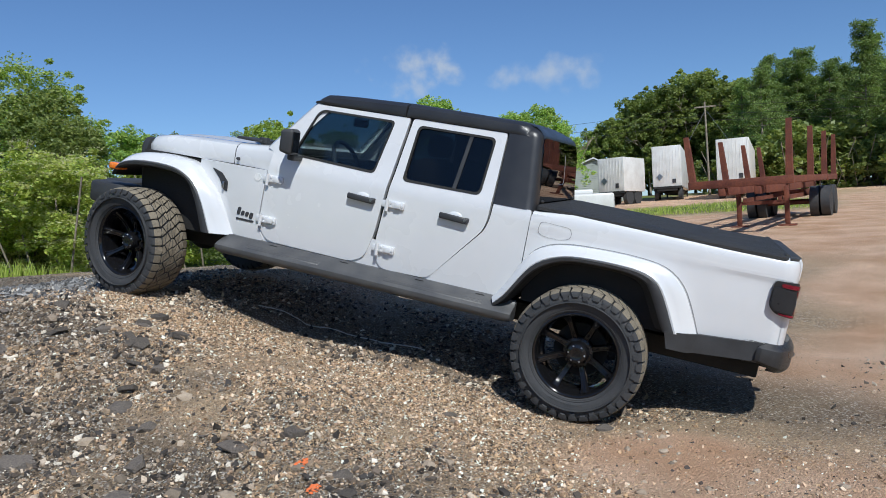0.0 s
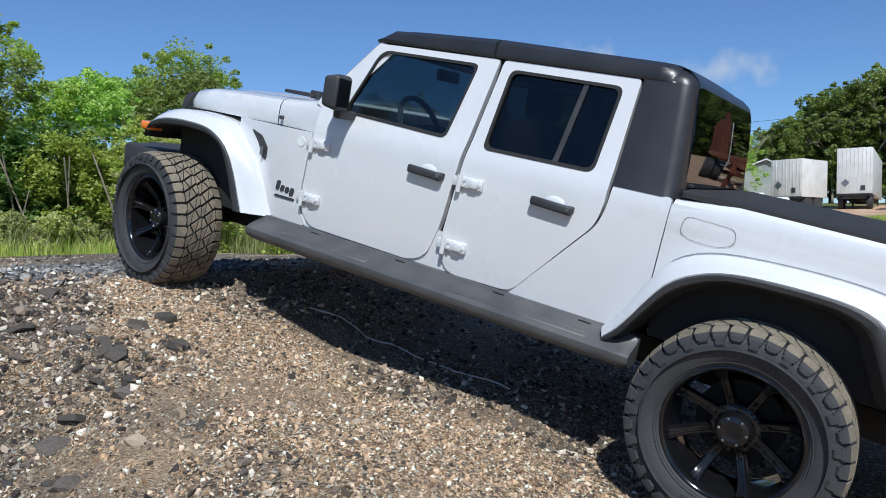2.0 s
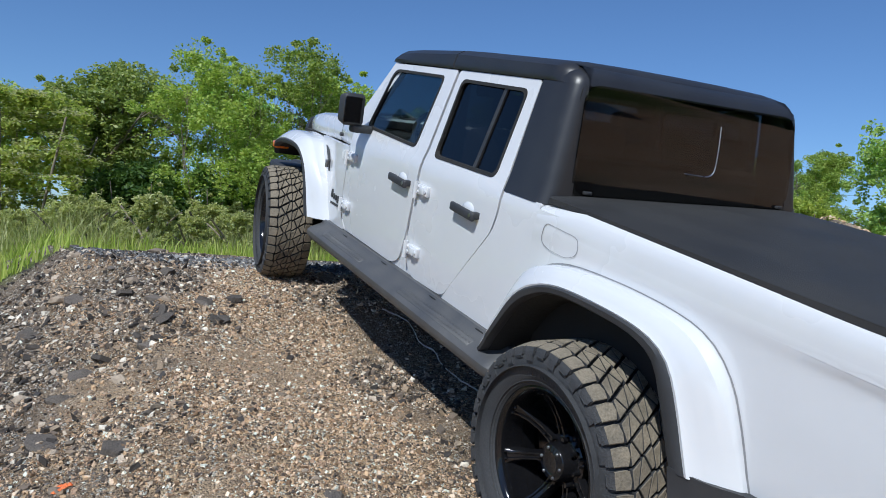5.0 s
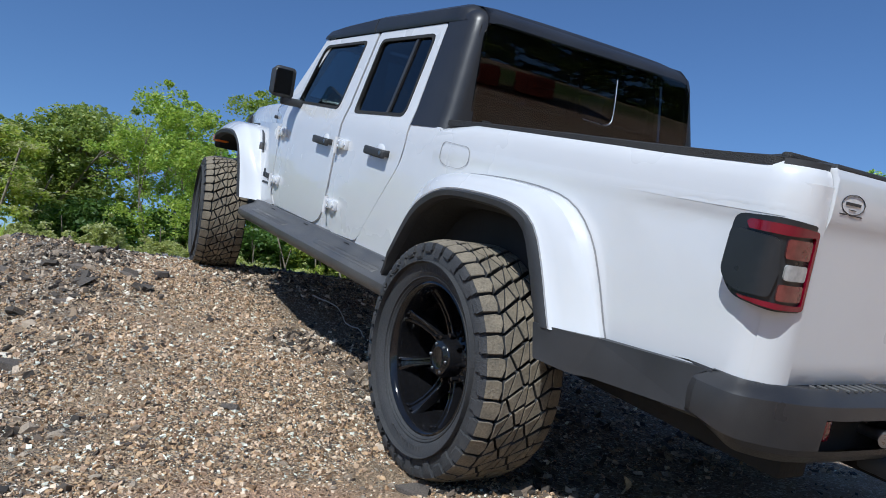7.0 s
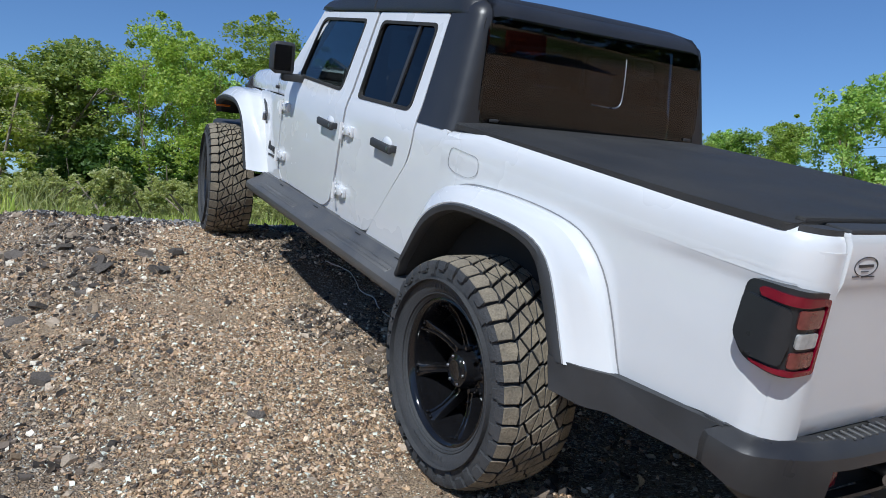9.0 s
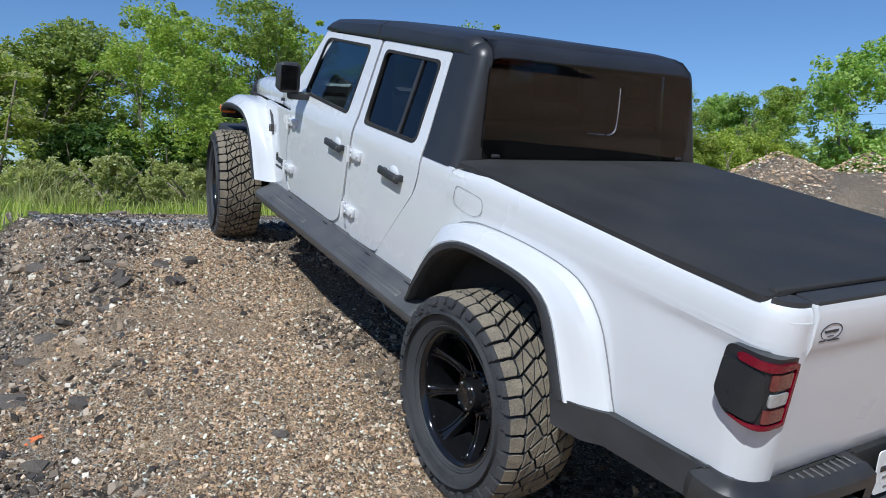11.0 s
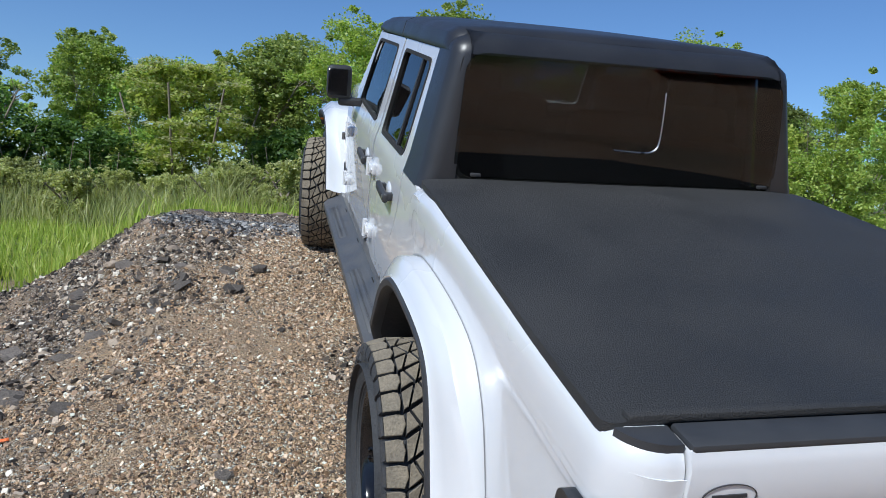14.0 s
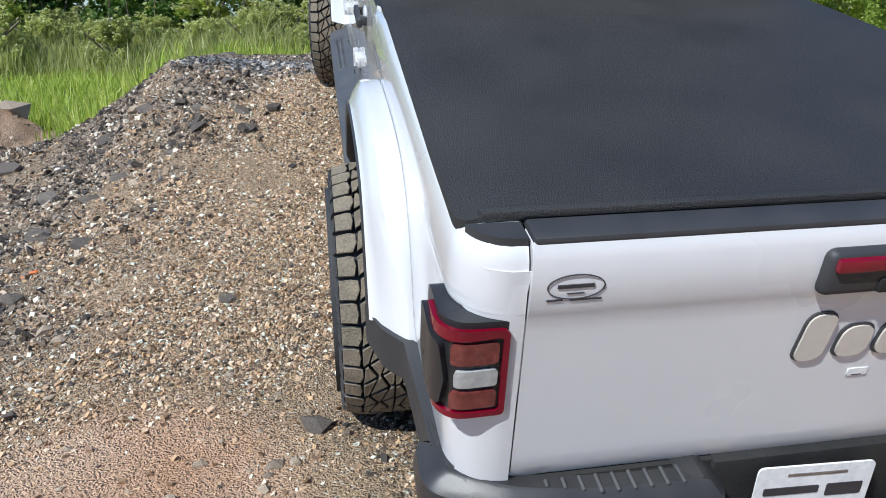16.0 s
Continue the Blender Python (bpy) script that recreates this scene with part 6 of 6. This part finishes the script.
for s in (-1, 1):
    bm = bmesh.new()
    box(bm, s * 1.16 - 0.05, s * 1.16 + 0.05, 0.3, 9.7, 1.18, 1.34, 0.01)
    part("side_rail", bm, M_RUST, log)
    bm = bmesh.new()
    box(bm, s * 0.62 - 0.06, s * 0.62 + 0.06, 3.0, 3.12, 0.04, 1.1, 0.01)
    box(bm, s * 0.62 - 0.22, s * 0.62 + 0.22, 2.9, 3.22, 0.0, 0.05, 0.01)
    box(bm, s * 0.62 - 0.05, s * 0.62 + 0.05, 3.05, 3.12, 0.04, 1.1, 0, 1, None)
    part("landing_leg", bm, M_RUST, log)
    for y in (7.6, 8.9):
        for dx in (0.0, 0.32):
            bm = bmesh.new()
            x = s * (0.78 + dx)
            cyl(bm, (x - 0.13, y, 0.5), (x + 0.13, y, 0.5), 0.5, segs=28)
            cyl(bm, (x - 0.135, y, 0.5), (x + 0.135, y, 0.5), 0.27, segs=20)
            part("tyre", bm, M_RUBBER, log, "worn black truck tyre")
bm = bmesh.new()
box(bm, -0.68, 0.68, 3.02, 3.10, 0.62, 0.72)
for y in (7.6, 8.9):
    cyl(bm, (-1.0, y, 0.5), (1.0, y, 0.5), 0.07)
box(bm, -0.5, -0.40, 3.0, 9.3, 0.70, 0.82)
box(bm, 0.40, 0.5, 3.0, 9.3, 0.70, 0.82)
box(bm, -0.5, 0.5, 7.2, 9.3, 0.72, 0.92)
part("axle_frame", bm, M_RUST, log)

# shed with lapped boards
shed = tagged(new("shed"), "grey-green gabled shed with lapped board siding", "shed")
shed.matrix_world = pose(-7.85, 54.06, height(-7.85, 54.06), 0, 0, 6)
bm = sheet([(-3.2, 0), (3.2, 0), (3.2, 2.1), (0.6, 3.5), (-3.2, 2.1)])
for v in bm.verts:
    v.co = (v.co.x, 0.0, v.co.y)
part("wall", thicken(bm, (0, 5, 0)), M_SIDING, shed)
for k in range(22):
    z = 0.15 * k
    x0 = -3.2 if z < 2.1 else -3.2 + (z - 2.1) / 1.4 * 3.8
    x1 = 3.2 if z < 2.1 else 3.2 - (z - 2.1) / 1.4 * 2.6
    if x1 - x0 > 0.2:
        bm = bmesh.new()
        box(bm, x0, x1, -0.035, -0.005, z, z + 0.13)
        part("board", bm, M_SIDING, shed)
for x0, z0, x1, z1 in ((-3.5, 1.98, 0.62, 3.55), (3.5, 1.93, 0.58, 3.55)):
    bm = bmesh.new()
    rows = [[(x0, -0.3, z0), (x0, 5.3, z0)], [(x1, -0.3, z1), (x1, 5.3, z1)]]
    grid(bm, rows)
    part("roof", thicken(bm, (0, 0, 0.10)), M_TRAILER, shed, "pale metal roof slope")
tank = tagged(new("storage_box"), "low white covered box beside the shed", "box")
tank.matrix_world = pose(-5.09, 30.90, height(-5.09, 30.90), 0, 0, 12)
bm = bmesh.new()
box(bm, -1.9, 1.9, 0, 2.0, 0, 1.05, 0.12, 3)
part("body", bm, M_TRAILER, tank)
bm = bmesh.new()
box(bm, -0.5, 0.9, 0.4, 1.4, 1.05, 1.28, 0.08, 3)
part("lid", bm, M_TRAILER, tank)

# utility pole with crossarm and wires
pole = tagged(new("utility_pole"), "weathered wooden utility pole with wires", "pole")
pole.matrix_world = pose(1.57, 61.82, height(1.57, 61.82))
bm = bmesh.new()
cyl(bm, (0, 0, -0.2), (-0.15, 0, 8.1), 0.10, 0.07, 12)
part("post", bm, M_BARK, pole)
bm = bmesh.new()
box(bm, -1.0, 0.75, -0.06, 0.06, 7.6, 7.72)
part("crossarm", bm, M_BARK, pole)
for z0, z1, y1 in ((7.7, 7.9, 0), (7.0, 7.1, 0), (6.5, 6.4, 4)):
    for sx in (-1, 1):
        bm = bmesh.new()
        pts = [Vector((sx * 45 * t, y1 * t, z0 + (z1 - z0) * t - 6 * t * (1 - t) * 0.5)) for t in (k / 14 for k in range(15))]
        grid(bm, [[p + Vector((0, 0.015 * math.cos(a), 0.015 * math.sin(a))) for a in (0, 2.1, 4.2)] for p in pts], True)
        part("wire", bm, M_DARK, pole)
bm = bmesh.new()
cyl(bm, (-0.1, 0, 7.4), (2.6, 0, 3.2), 0.02, segs=5)
cyl(bm, (-0.1, 0, 7.4), (-1.9, 0, 4.2), 0.02, segs=5)
part("stay_wire", bm, M_STEEL, pole)

# red steel bins on the rise behind, which the rear window mirrors
M_REDBOX = surf("orange_red_steel", (0.42, 0.075, 0.03), (0.50, 0.10, 0.045), 2, 0.6, bscale=12)
for x, y, wide in ((25.3, 15.0, 0.80), (23.9, 16.9, 0.85)):
    rc = tagged(new("steel_bin"), "orange-red ribbed steel bin on the grassy rise", "bin", "steel bins on the rise")
    rc.matrix_world = pose(x, y, height(x, y) - 0.1, 0, 0, -56)
    bm = bmesh.new()
    box(bm, -wide, wide, -1.6, 1.6, 0, 2.3, 0.03)
    part("body", bm, M_REDBOX, rc)
    for k in range(5):
        bm = bmesh.new()
        box(bm, -wide + 0.1 + k * (2 * wide - 0.3) / 4, -wide + 0.2 + k * (2 * wide - 0.3) / 4, -1.64, -1.6, 0.1, 2.2)
        part("rib", bm, M_REDBOX, rc)


# ---- loose gravel on the mound ----
def gravel_mat(name, stops):
    m, n, l, p = nodes_of(name)
    geo = n.new("ShaderNodeNewGeometry")
    ramp = n.new("ShaderNodeValToRGB")
    ramp.color_ramp.interpolation = "CONSTANT"
    e = ramp.color_ramp.elements
    e[0].color = (*stops[0][1], 1)
    e[1].position, e[1].color = stops[-1][0], (*stops[-1][1], 1)
    for pos, c in stops[1:-1]:
        e.new(pos).color = (*c, 1)
    l.new(geo.outputs["Random Per Island"], ramp.inputs[0])
    co = n.new("ShaderNodeTexCoord").outputs["Object"]
    l.new(mixed(n, l, 1.0, ramp.outputs[0], remap(n, l, noise_of(n, l, co, 130, 4), 0.25, 0.75, 0.7, 1.3), "MULTIPLY"), p.inputs["Base Color"])
    p.inputs["Roughness"].default_value = 0.8
    return m


M_GRAVEL = gravel_mat("brown_gravel", ((0.0, (0.200, 0.124, 0.068)), (0.18, (0.535, 0.356, 0.202)), (0.40, (0.401, 0.268, 0.172)), (0.56, (0.76, 0.590, 0.420)), (0.70, (0.080, 0.062, 0.050)), (0.82, (0.61, 0.425, 0.275)), (0.92, (0.850, 0.850, 0.716))))
M_CRUMB = gravel_mat("asphalt_crumb", ((0.0, (0.042, 0.034, 0.028)), (0.24, (0.110, 0.086, 0.066)), (0.42, (0.165, 0.125, 0.092)), (0.52, (0.050, 0.043, 0.038)), (0.63, (0.30, 0.220, 0.145)), (0.76, (0.50, 0.40, 0.30)), (0.90, (0.74, 0.66, 0.54))))


def pebbles(name, label, mat, count, want_tar, seed, region=None, size=0.0026):
    rng = np.random.default_rng(seed)
    base = np.array(((-1, -1, -1), (1, -1, -1), (1, 1, -1), (-1, 1, -1), (-1, -1, 1), (1, -1, 1), (1, 1, 1), (-1, 1, 1))) * 0.62
    tri = ((0, 3, 2, 1), (4, 5, 6, 7), (0, 1, 5, 4), (1, 2, 6, 5), (2, 3, 7, 6), (3, 0, 4, 7))
    verts, faces = [], []
    made = 0
    while made < count:
        x = rng.choice((rng.uniform(-4.6, 2.4), rng.uniform(-9.0, 2.4)), p=(0.85, 0.15))
        y = rng.uniform(-4.8, -0.5) if rng.random() < 0.85 else rng.uniform(-0.6, 1.4)
        if region:
            x, y = rng.uniform(region[0], region[1]), rng.uniform(region[2], region[3])
            if rng.random() < 0.8 * smooth01(region[0] + 0.9, region[1], x + 0.6 * noise.noise(Vector((x, y * 2.0, 3)))):
                continue
        t = want_tar if region else tar_shade_at(x, y)
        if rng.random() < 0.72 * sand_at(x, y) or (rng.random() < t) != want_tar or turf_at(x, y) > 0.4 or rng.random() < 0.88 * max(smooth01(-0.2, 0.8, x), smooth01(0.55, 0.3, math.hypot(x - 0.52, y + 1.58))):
            continue
        made += 1
        r = size + 1.3 * size * rng.random() + (0.026 * rng.random() ** 6 if want_tar else 0.012 * rng.random() ** 8)
        a = rng.uniform(0, 6.283)
        c, s = math.cos(a), math.sin(a)
        p = base * rng.uniform(0.55, 1.2, (8, 1)) * np.array((r, r * rng.uniform(0.55, 1), r * rng.uniform(0.4, 0.75)))
        e, g = rng.normal() * 0.4, rng.normal() * 0.4
        p[:, 2] += p[:, 0] * e + p[:, 1] * g
        z = height(x, y) + r * 0.12
        k = len(verts)
        verts += [(x + q[0] * c - q[1] * s, y + q[0] * s + q[1] * c, z + q[2]) for q in p.tolist()]
        faces += [tuple(k + i for i in f) for f in tri]
    return tagged(mesh_thing(name, verts, faces, mat), label, "gravel", kind="stuff")


pebbles("gravel", "loose brown and white pea gravel on the ramp", M_GRAVEL, 105000, False, 11)
pebbles("asphalt_crumbs", "dark asphalt crumbs and pale chips on the flank and in the painted shade under the truck", M_CRUMB, 56000, True, 12)
M_PALE = gravel_mat("grey_gravel", ((0.0, (0.085, 0.085, 0.088)), (0.25, (0.19, 0.187, 0.182)), (0.5, (0.12, 0.118, 0.117)), (0.7, (0.30, 0.29, 0.275)), (0.92, (0.55, 0.53, 0.50))))
pebbles("grey_gravel", "pale grey crushed gravel along the crest of the mound", M_PALE, 15000, True, 13, (-5.2, -3.5, -2.1, 0.6), 0.0055)

# coarse rubble on the gravel piles behind
rng = np.random.default_rng(77)
verts, faces = [], []
for _ in range(15000):
    x, y = rng.uniform(-10.4, -1.6), rng.uniform(9.2, 16.8)
    if min(math.hypot((x - p[0]) / p[2], (y - p[1]) / p[3]) for p in PILES[:3]) > 1.0:
        continue
    r = 0.016 + 0.034 * rng.random() ** 2.5
    z = height(x, y)
    k = len(verts)
    for dx, dy, dz in ((1, 0, 0), (-0.5, 0.8, 0), (-0.5, -0.8, 0), (0, 0, 0.8)):
        verts.append((x + r * dx * rng.uniform(0.6, 1.4), y + r * dy * rng.uniform(0.6, 1.4), z + r * (dz + rng.uniform(-0.2, 0.2))))
    faces += [(k, k + 1, k + 3), (k + 1, k + 2, k + 3), (k + 2, k, k + 3)]
tagged(mesh_thing("pile_rubble", verts, faces, M_GRAVEL), "coarse grey-brown rubble on the gravel piles", "rubble", kind="stuff")

# larger stones and asphalt slabs, each its own piece
stone_meshes = []
for k in range(8):
    bm = bmesh.new()
    bmesh.ops.create_icosphere(bm, subdivisions=1, radius=1)
    rs = random.Random(100 + k)
    for v in bm.verts:
        v.co *= rs.uniform(0.62, 1.18) if k < 4 else rs.uniform(0.5, 1.25)
        v.co.z *= 0.55 if k < 5 else 0.22
        v.co.y *= rs.uniform(0.75, 0.9)
    me = bpy.data.meshes.new("stone")
    bm.to_mesh(me)
    bm.free()
    me.materials.append(M_STONE if k < 4 else M_TARSTONE)
    stone_meshes.append(me)


def stone(x, y, r, k, tilt=0.0, turn=0.0):
    ob = new("stone" if k < 4 else "asphalt_chunk", stone_meshes[k])
    ob.parent = ground
    ob.matrix_basis = pose(x, y, height(x, y) + r * 0.03, tilt, tilt * 0.5, turn) @ Matrix.Diagonal((r, r, r, 1))


for x, y, r, k, tilt, turn in ((-2.54, -1.42, 0.085, 5, 12, 30), (-2.76, -1.45, 0.075, 6, 25, 80), (-2.57, -1.73, 0.085, 5, 20, 10), (-2.31, -1.83, 0.07, 4, 10, 60), (-2.29, -2.15, 0.10, 6, 18, 20), (-0.67, -1.38, 0.055, 7, 6, 40), (-8.2, -0.95, 0.16, 2, 5, 10), (-7.4, -1.97, 0.17, 5, 15, 50), (-1.45, -2.35, 0.10, 7, 12, 70), (-2.45, -2.65, 0.12, 6, 15, 0), (-3.0, -2.4, 0.11, 7, 20, 40), (-1.75, -2.75, 0.13, 7, 8, 90), (-0.55, -2.05, 0.05, 1, 0, 0), (0.16, -1.02, 0.070, 4, 5, 20), (-3.3, -1.6, 0.08, 4, 10, 0), (-2.0, -2.0, 0.06, 3, 0, 30), (-6.0, -4.1, 0.30, 2, 5, 30), (-6.6, -4.5, 0.25, 3, 0, 80)):
    stone(x, y, r, k, tilt, turn)
rs = random.Random(31)
for _ in range(420):
    x, y = rs.uniform(-4.4, 1.8), rs.uniform(-4.2, -1.0)
    if turf_at(x, y) < 0.3:
        t = tar_shade_at(x, y)
        big = rs.random() ** 3
        stone(x, y, 0.016 + 0.06 * big * (1 if t > 0.4 else 0.35), rs.choice((4, 5, 6, 7, 0, 1)) if rs.random() < t else rs.choice((0, 1, 2, 3)), rs.uniform(0, 20), rs.uniform(0, 360))

# flat angular slabs of broken asphalt on the flank
slab_meshes = []
for k in range(4):
    rs = random.Random(300 + k)
    n_ = 5 + k % 3
    loop = [(rs.uniform(0.75, 1.1) * math.cos(a), 0.72 * rs.uniform(0.75, 1.1) * math.sin(a)) for a in (2 * math.pi * (i + rs.uniform(-0.25, 0.25)) / n_ for i in range(n_))]
    bm = thicken(sheet(loop), (0, 0, 0.26))
    for v in bm.verts:
        v.co += Vector((rs.uniform(-0.05, 0.05), rs.uniform(-0.05, 0.05), rs.uniform(-0.04, 0.04)))
    bmesh.ops.recalc_face_normals(bm, faces=bm.faces)
    me = bpy.data.meshes.new("asphalt_slab")
    bm.to_mesh(me)
    bm.free()
    me.materials.append(M_TARSTONE)
    slab_meshes.append(me)
for k, (x, y, r, tilt, turn) in enumerate(((-2.52, -2.65, 0.135, 10, 20), (-3.22, -2.15, 0.10, 22, 70), (-2.63, -1.74, 0.095, 24, 10), (-2.52, -1.41, 0.10, 14, 130), (-2.76, -1.46, 0.085, 40, 60), (-3.45, -3.2, 0.15, 12, 40), (-2.80, -1.26, 0.085, 6, 15), (-2.35, -2.07, 0.09, 16, 200), (-1.26, -2.08, 0.10, 8, 80), (-2.48, -1.86, 0.08, 20, 150), (-7.35, -1.97, 0.16, 14, 50), (-3.03, -1.89, 0.09, 18, 240), (-1.9, -2.5, 0.10, 14, 300), (-1.65, -2.95, 0.12, 10, 100), (-0.9, -2.75, 0.10, 8, 20))):
    ob = new("asphalt_slab", slab_meshes[k % 4])
    ob.parent = ground
    r *= 0.86
    ob.matrix_basis = pose(x, y, height(x, y) - r * 0.12, tilt * 1.5, tilt * 0.6, turn) @ Matrix.Diagonal((r, r, r * 1.3, 1))

# two dabs of orange marking paint on the crumbs, and a string in the shade of the step
for k, (x, y, r) in enumerate(((-1.11, -2.28, 0.032), (-0.94, -2.475, 0.036))):
    rs = random.Random(70 + k)
    verts, faces = [], []
    for _ in range(26):
        a, d = rs.uniform(0, 6.283), r * math.sqrt(rs.random())
        cx, cy, q = x + d * math.cos(a), y + d * math.sin(a), rs.uniform(0.006, 0.013)
        b0 = len(verts)
        for i in range(6):
            verts.append((cx + q * math.cos(i * 1.047) * rs.uniform(0.7, 1.2), cy + q * math.sin(i * 1.047) * rs.uniform(0.7, 1.2), height(cx, cy) + rs.uniform(0.003, 0.008)))
        verts.append((cx, cy, height(cx, cy) + 0.013))
        faces += [(b0 + i, b0 + (i + 1) % 6, b0 + 6) for i in range(6)]
    dab = mesh_thing("marking_paint", verts, faces, M_ORANGE)
    tagged(dab, "dab of orange marking paint on gravel", "paint", "paint dabs on the gravel")
pts = spline([(-2.68, -0.26, 0), (-2.56, -0.16, 0), (-2.46, -0.14, 0), (-2.28, -0.165, 0), (-2.08, -0.165, 0), (-1.88, -0.23, 0), (-1.70, -0.26, 0), (-1.53, -0.245, 0), (-1.38, -0.256, 0), (-1.22, -0.315, 0)], 60)
bm = bmesh.new()
grid(bm, [[(p.x, p.y + 0.0045 * math.cos(a), height(p.x, p.y) + 0.010 + 0.004 * math.sin(9 * p.x) + 0.0045 * math.sin(a)) for a in (0, 1.57, 3.14, 4.71)] for p in pts], True)
tagged(link("string", bm, M_STRING), "pale frayed string lying on the gravel", "string")

# two dry curled leaves, on edge in the gravel
M_DRY = surf("dry_leaf", (0.42, 0.31, 0.18), (0.55, 0.43, 0.27), 30, 0.8, bump=0.3, bscale=120, fine=0.25)
for x, y, size, turn in ((0.31, -0.29, 0.075, 20), (-2.98, -0.36, 0.06, 70)):
    bm = bmesh.new()
    rows = []
    for k in range(9):
        t = k / 8
        wide = size * 0.30 * math.sin(math.pi * min(t * 0.92 + 0.06, 1.0)) + 0.002
        bend = size * 0.35 * math.sin(2.6 * t)
        rows.append([(bend + 0.4 * abs(u) * wide, u * wide, size * t) for u in (-1, -0.5, 0, 0.5, 1)])
    grid(bm, rows)
    thicken(bm, (0.0012, 0, 0))
    bmesh.ops.transform(bm, matrix=pose(x, y, height(x, y) - 0.006, 14, 10, turn), verts=bm.verts)
    tagged(link("dry_leaf", bm, M_DRY), "tan curled dry leaf standing in the gravel", "leaf", "dry leaves on the gravel")
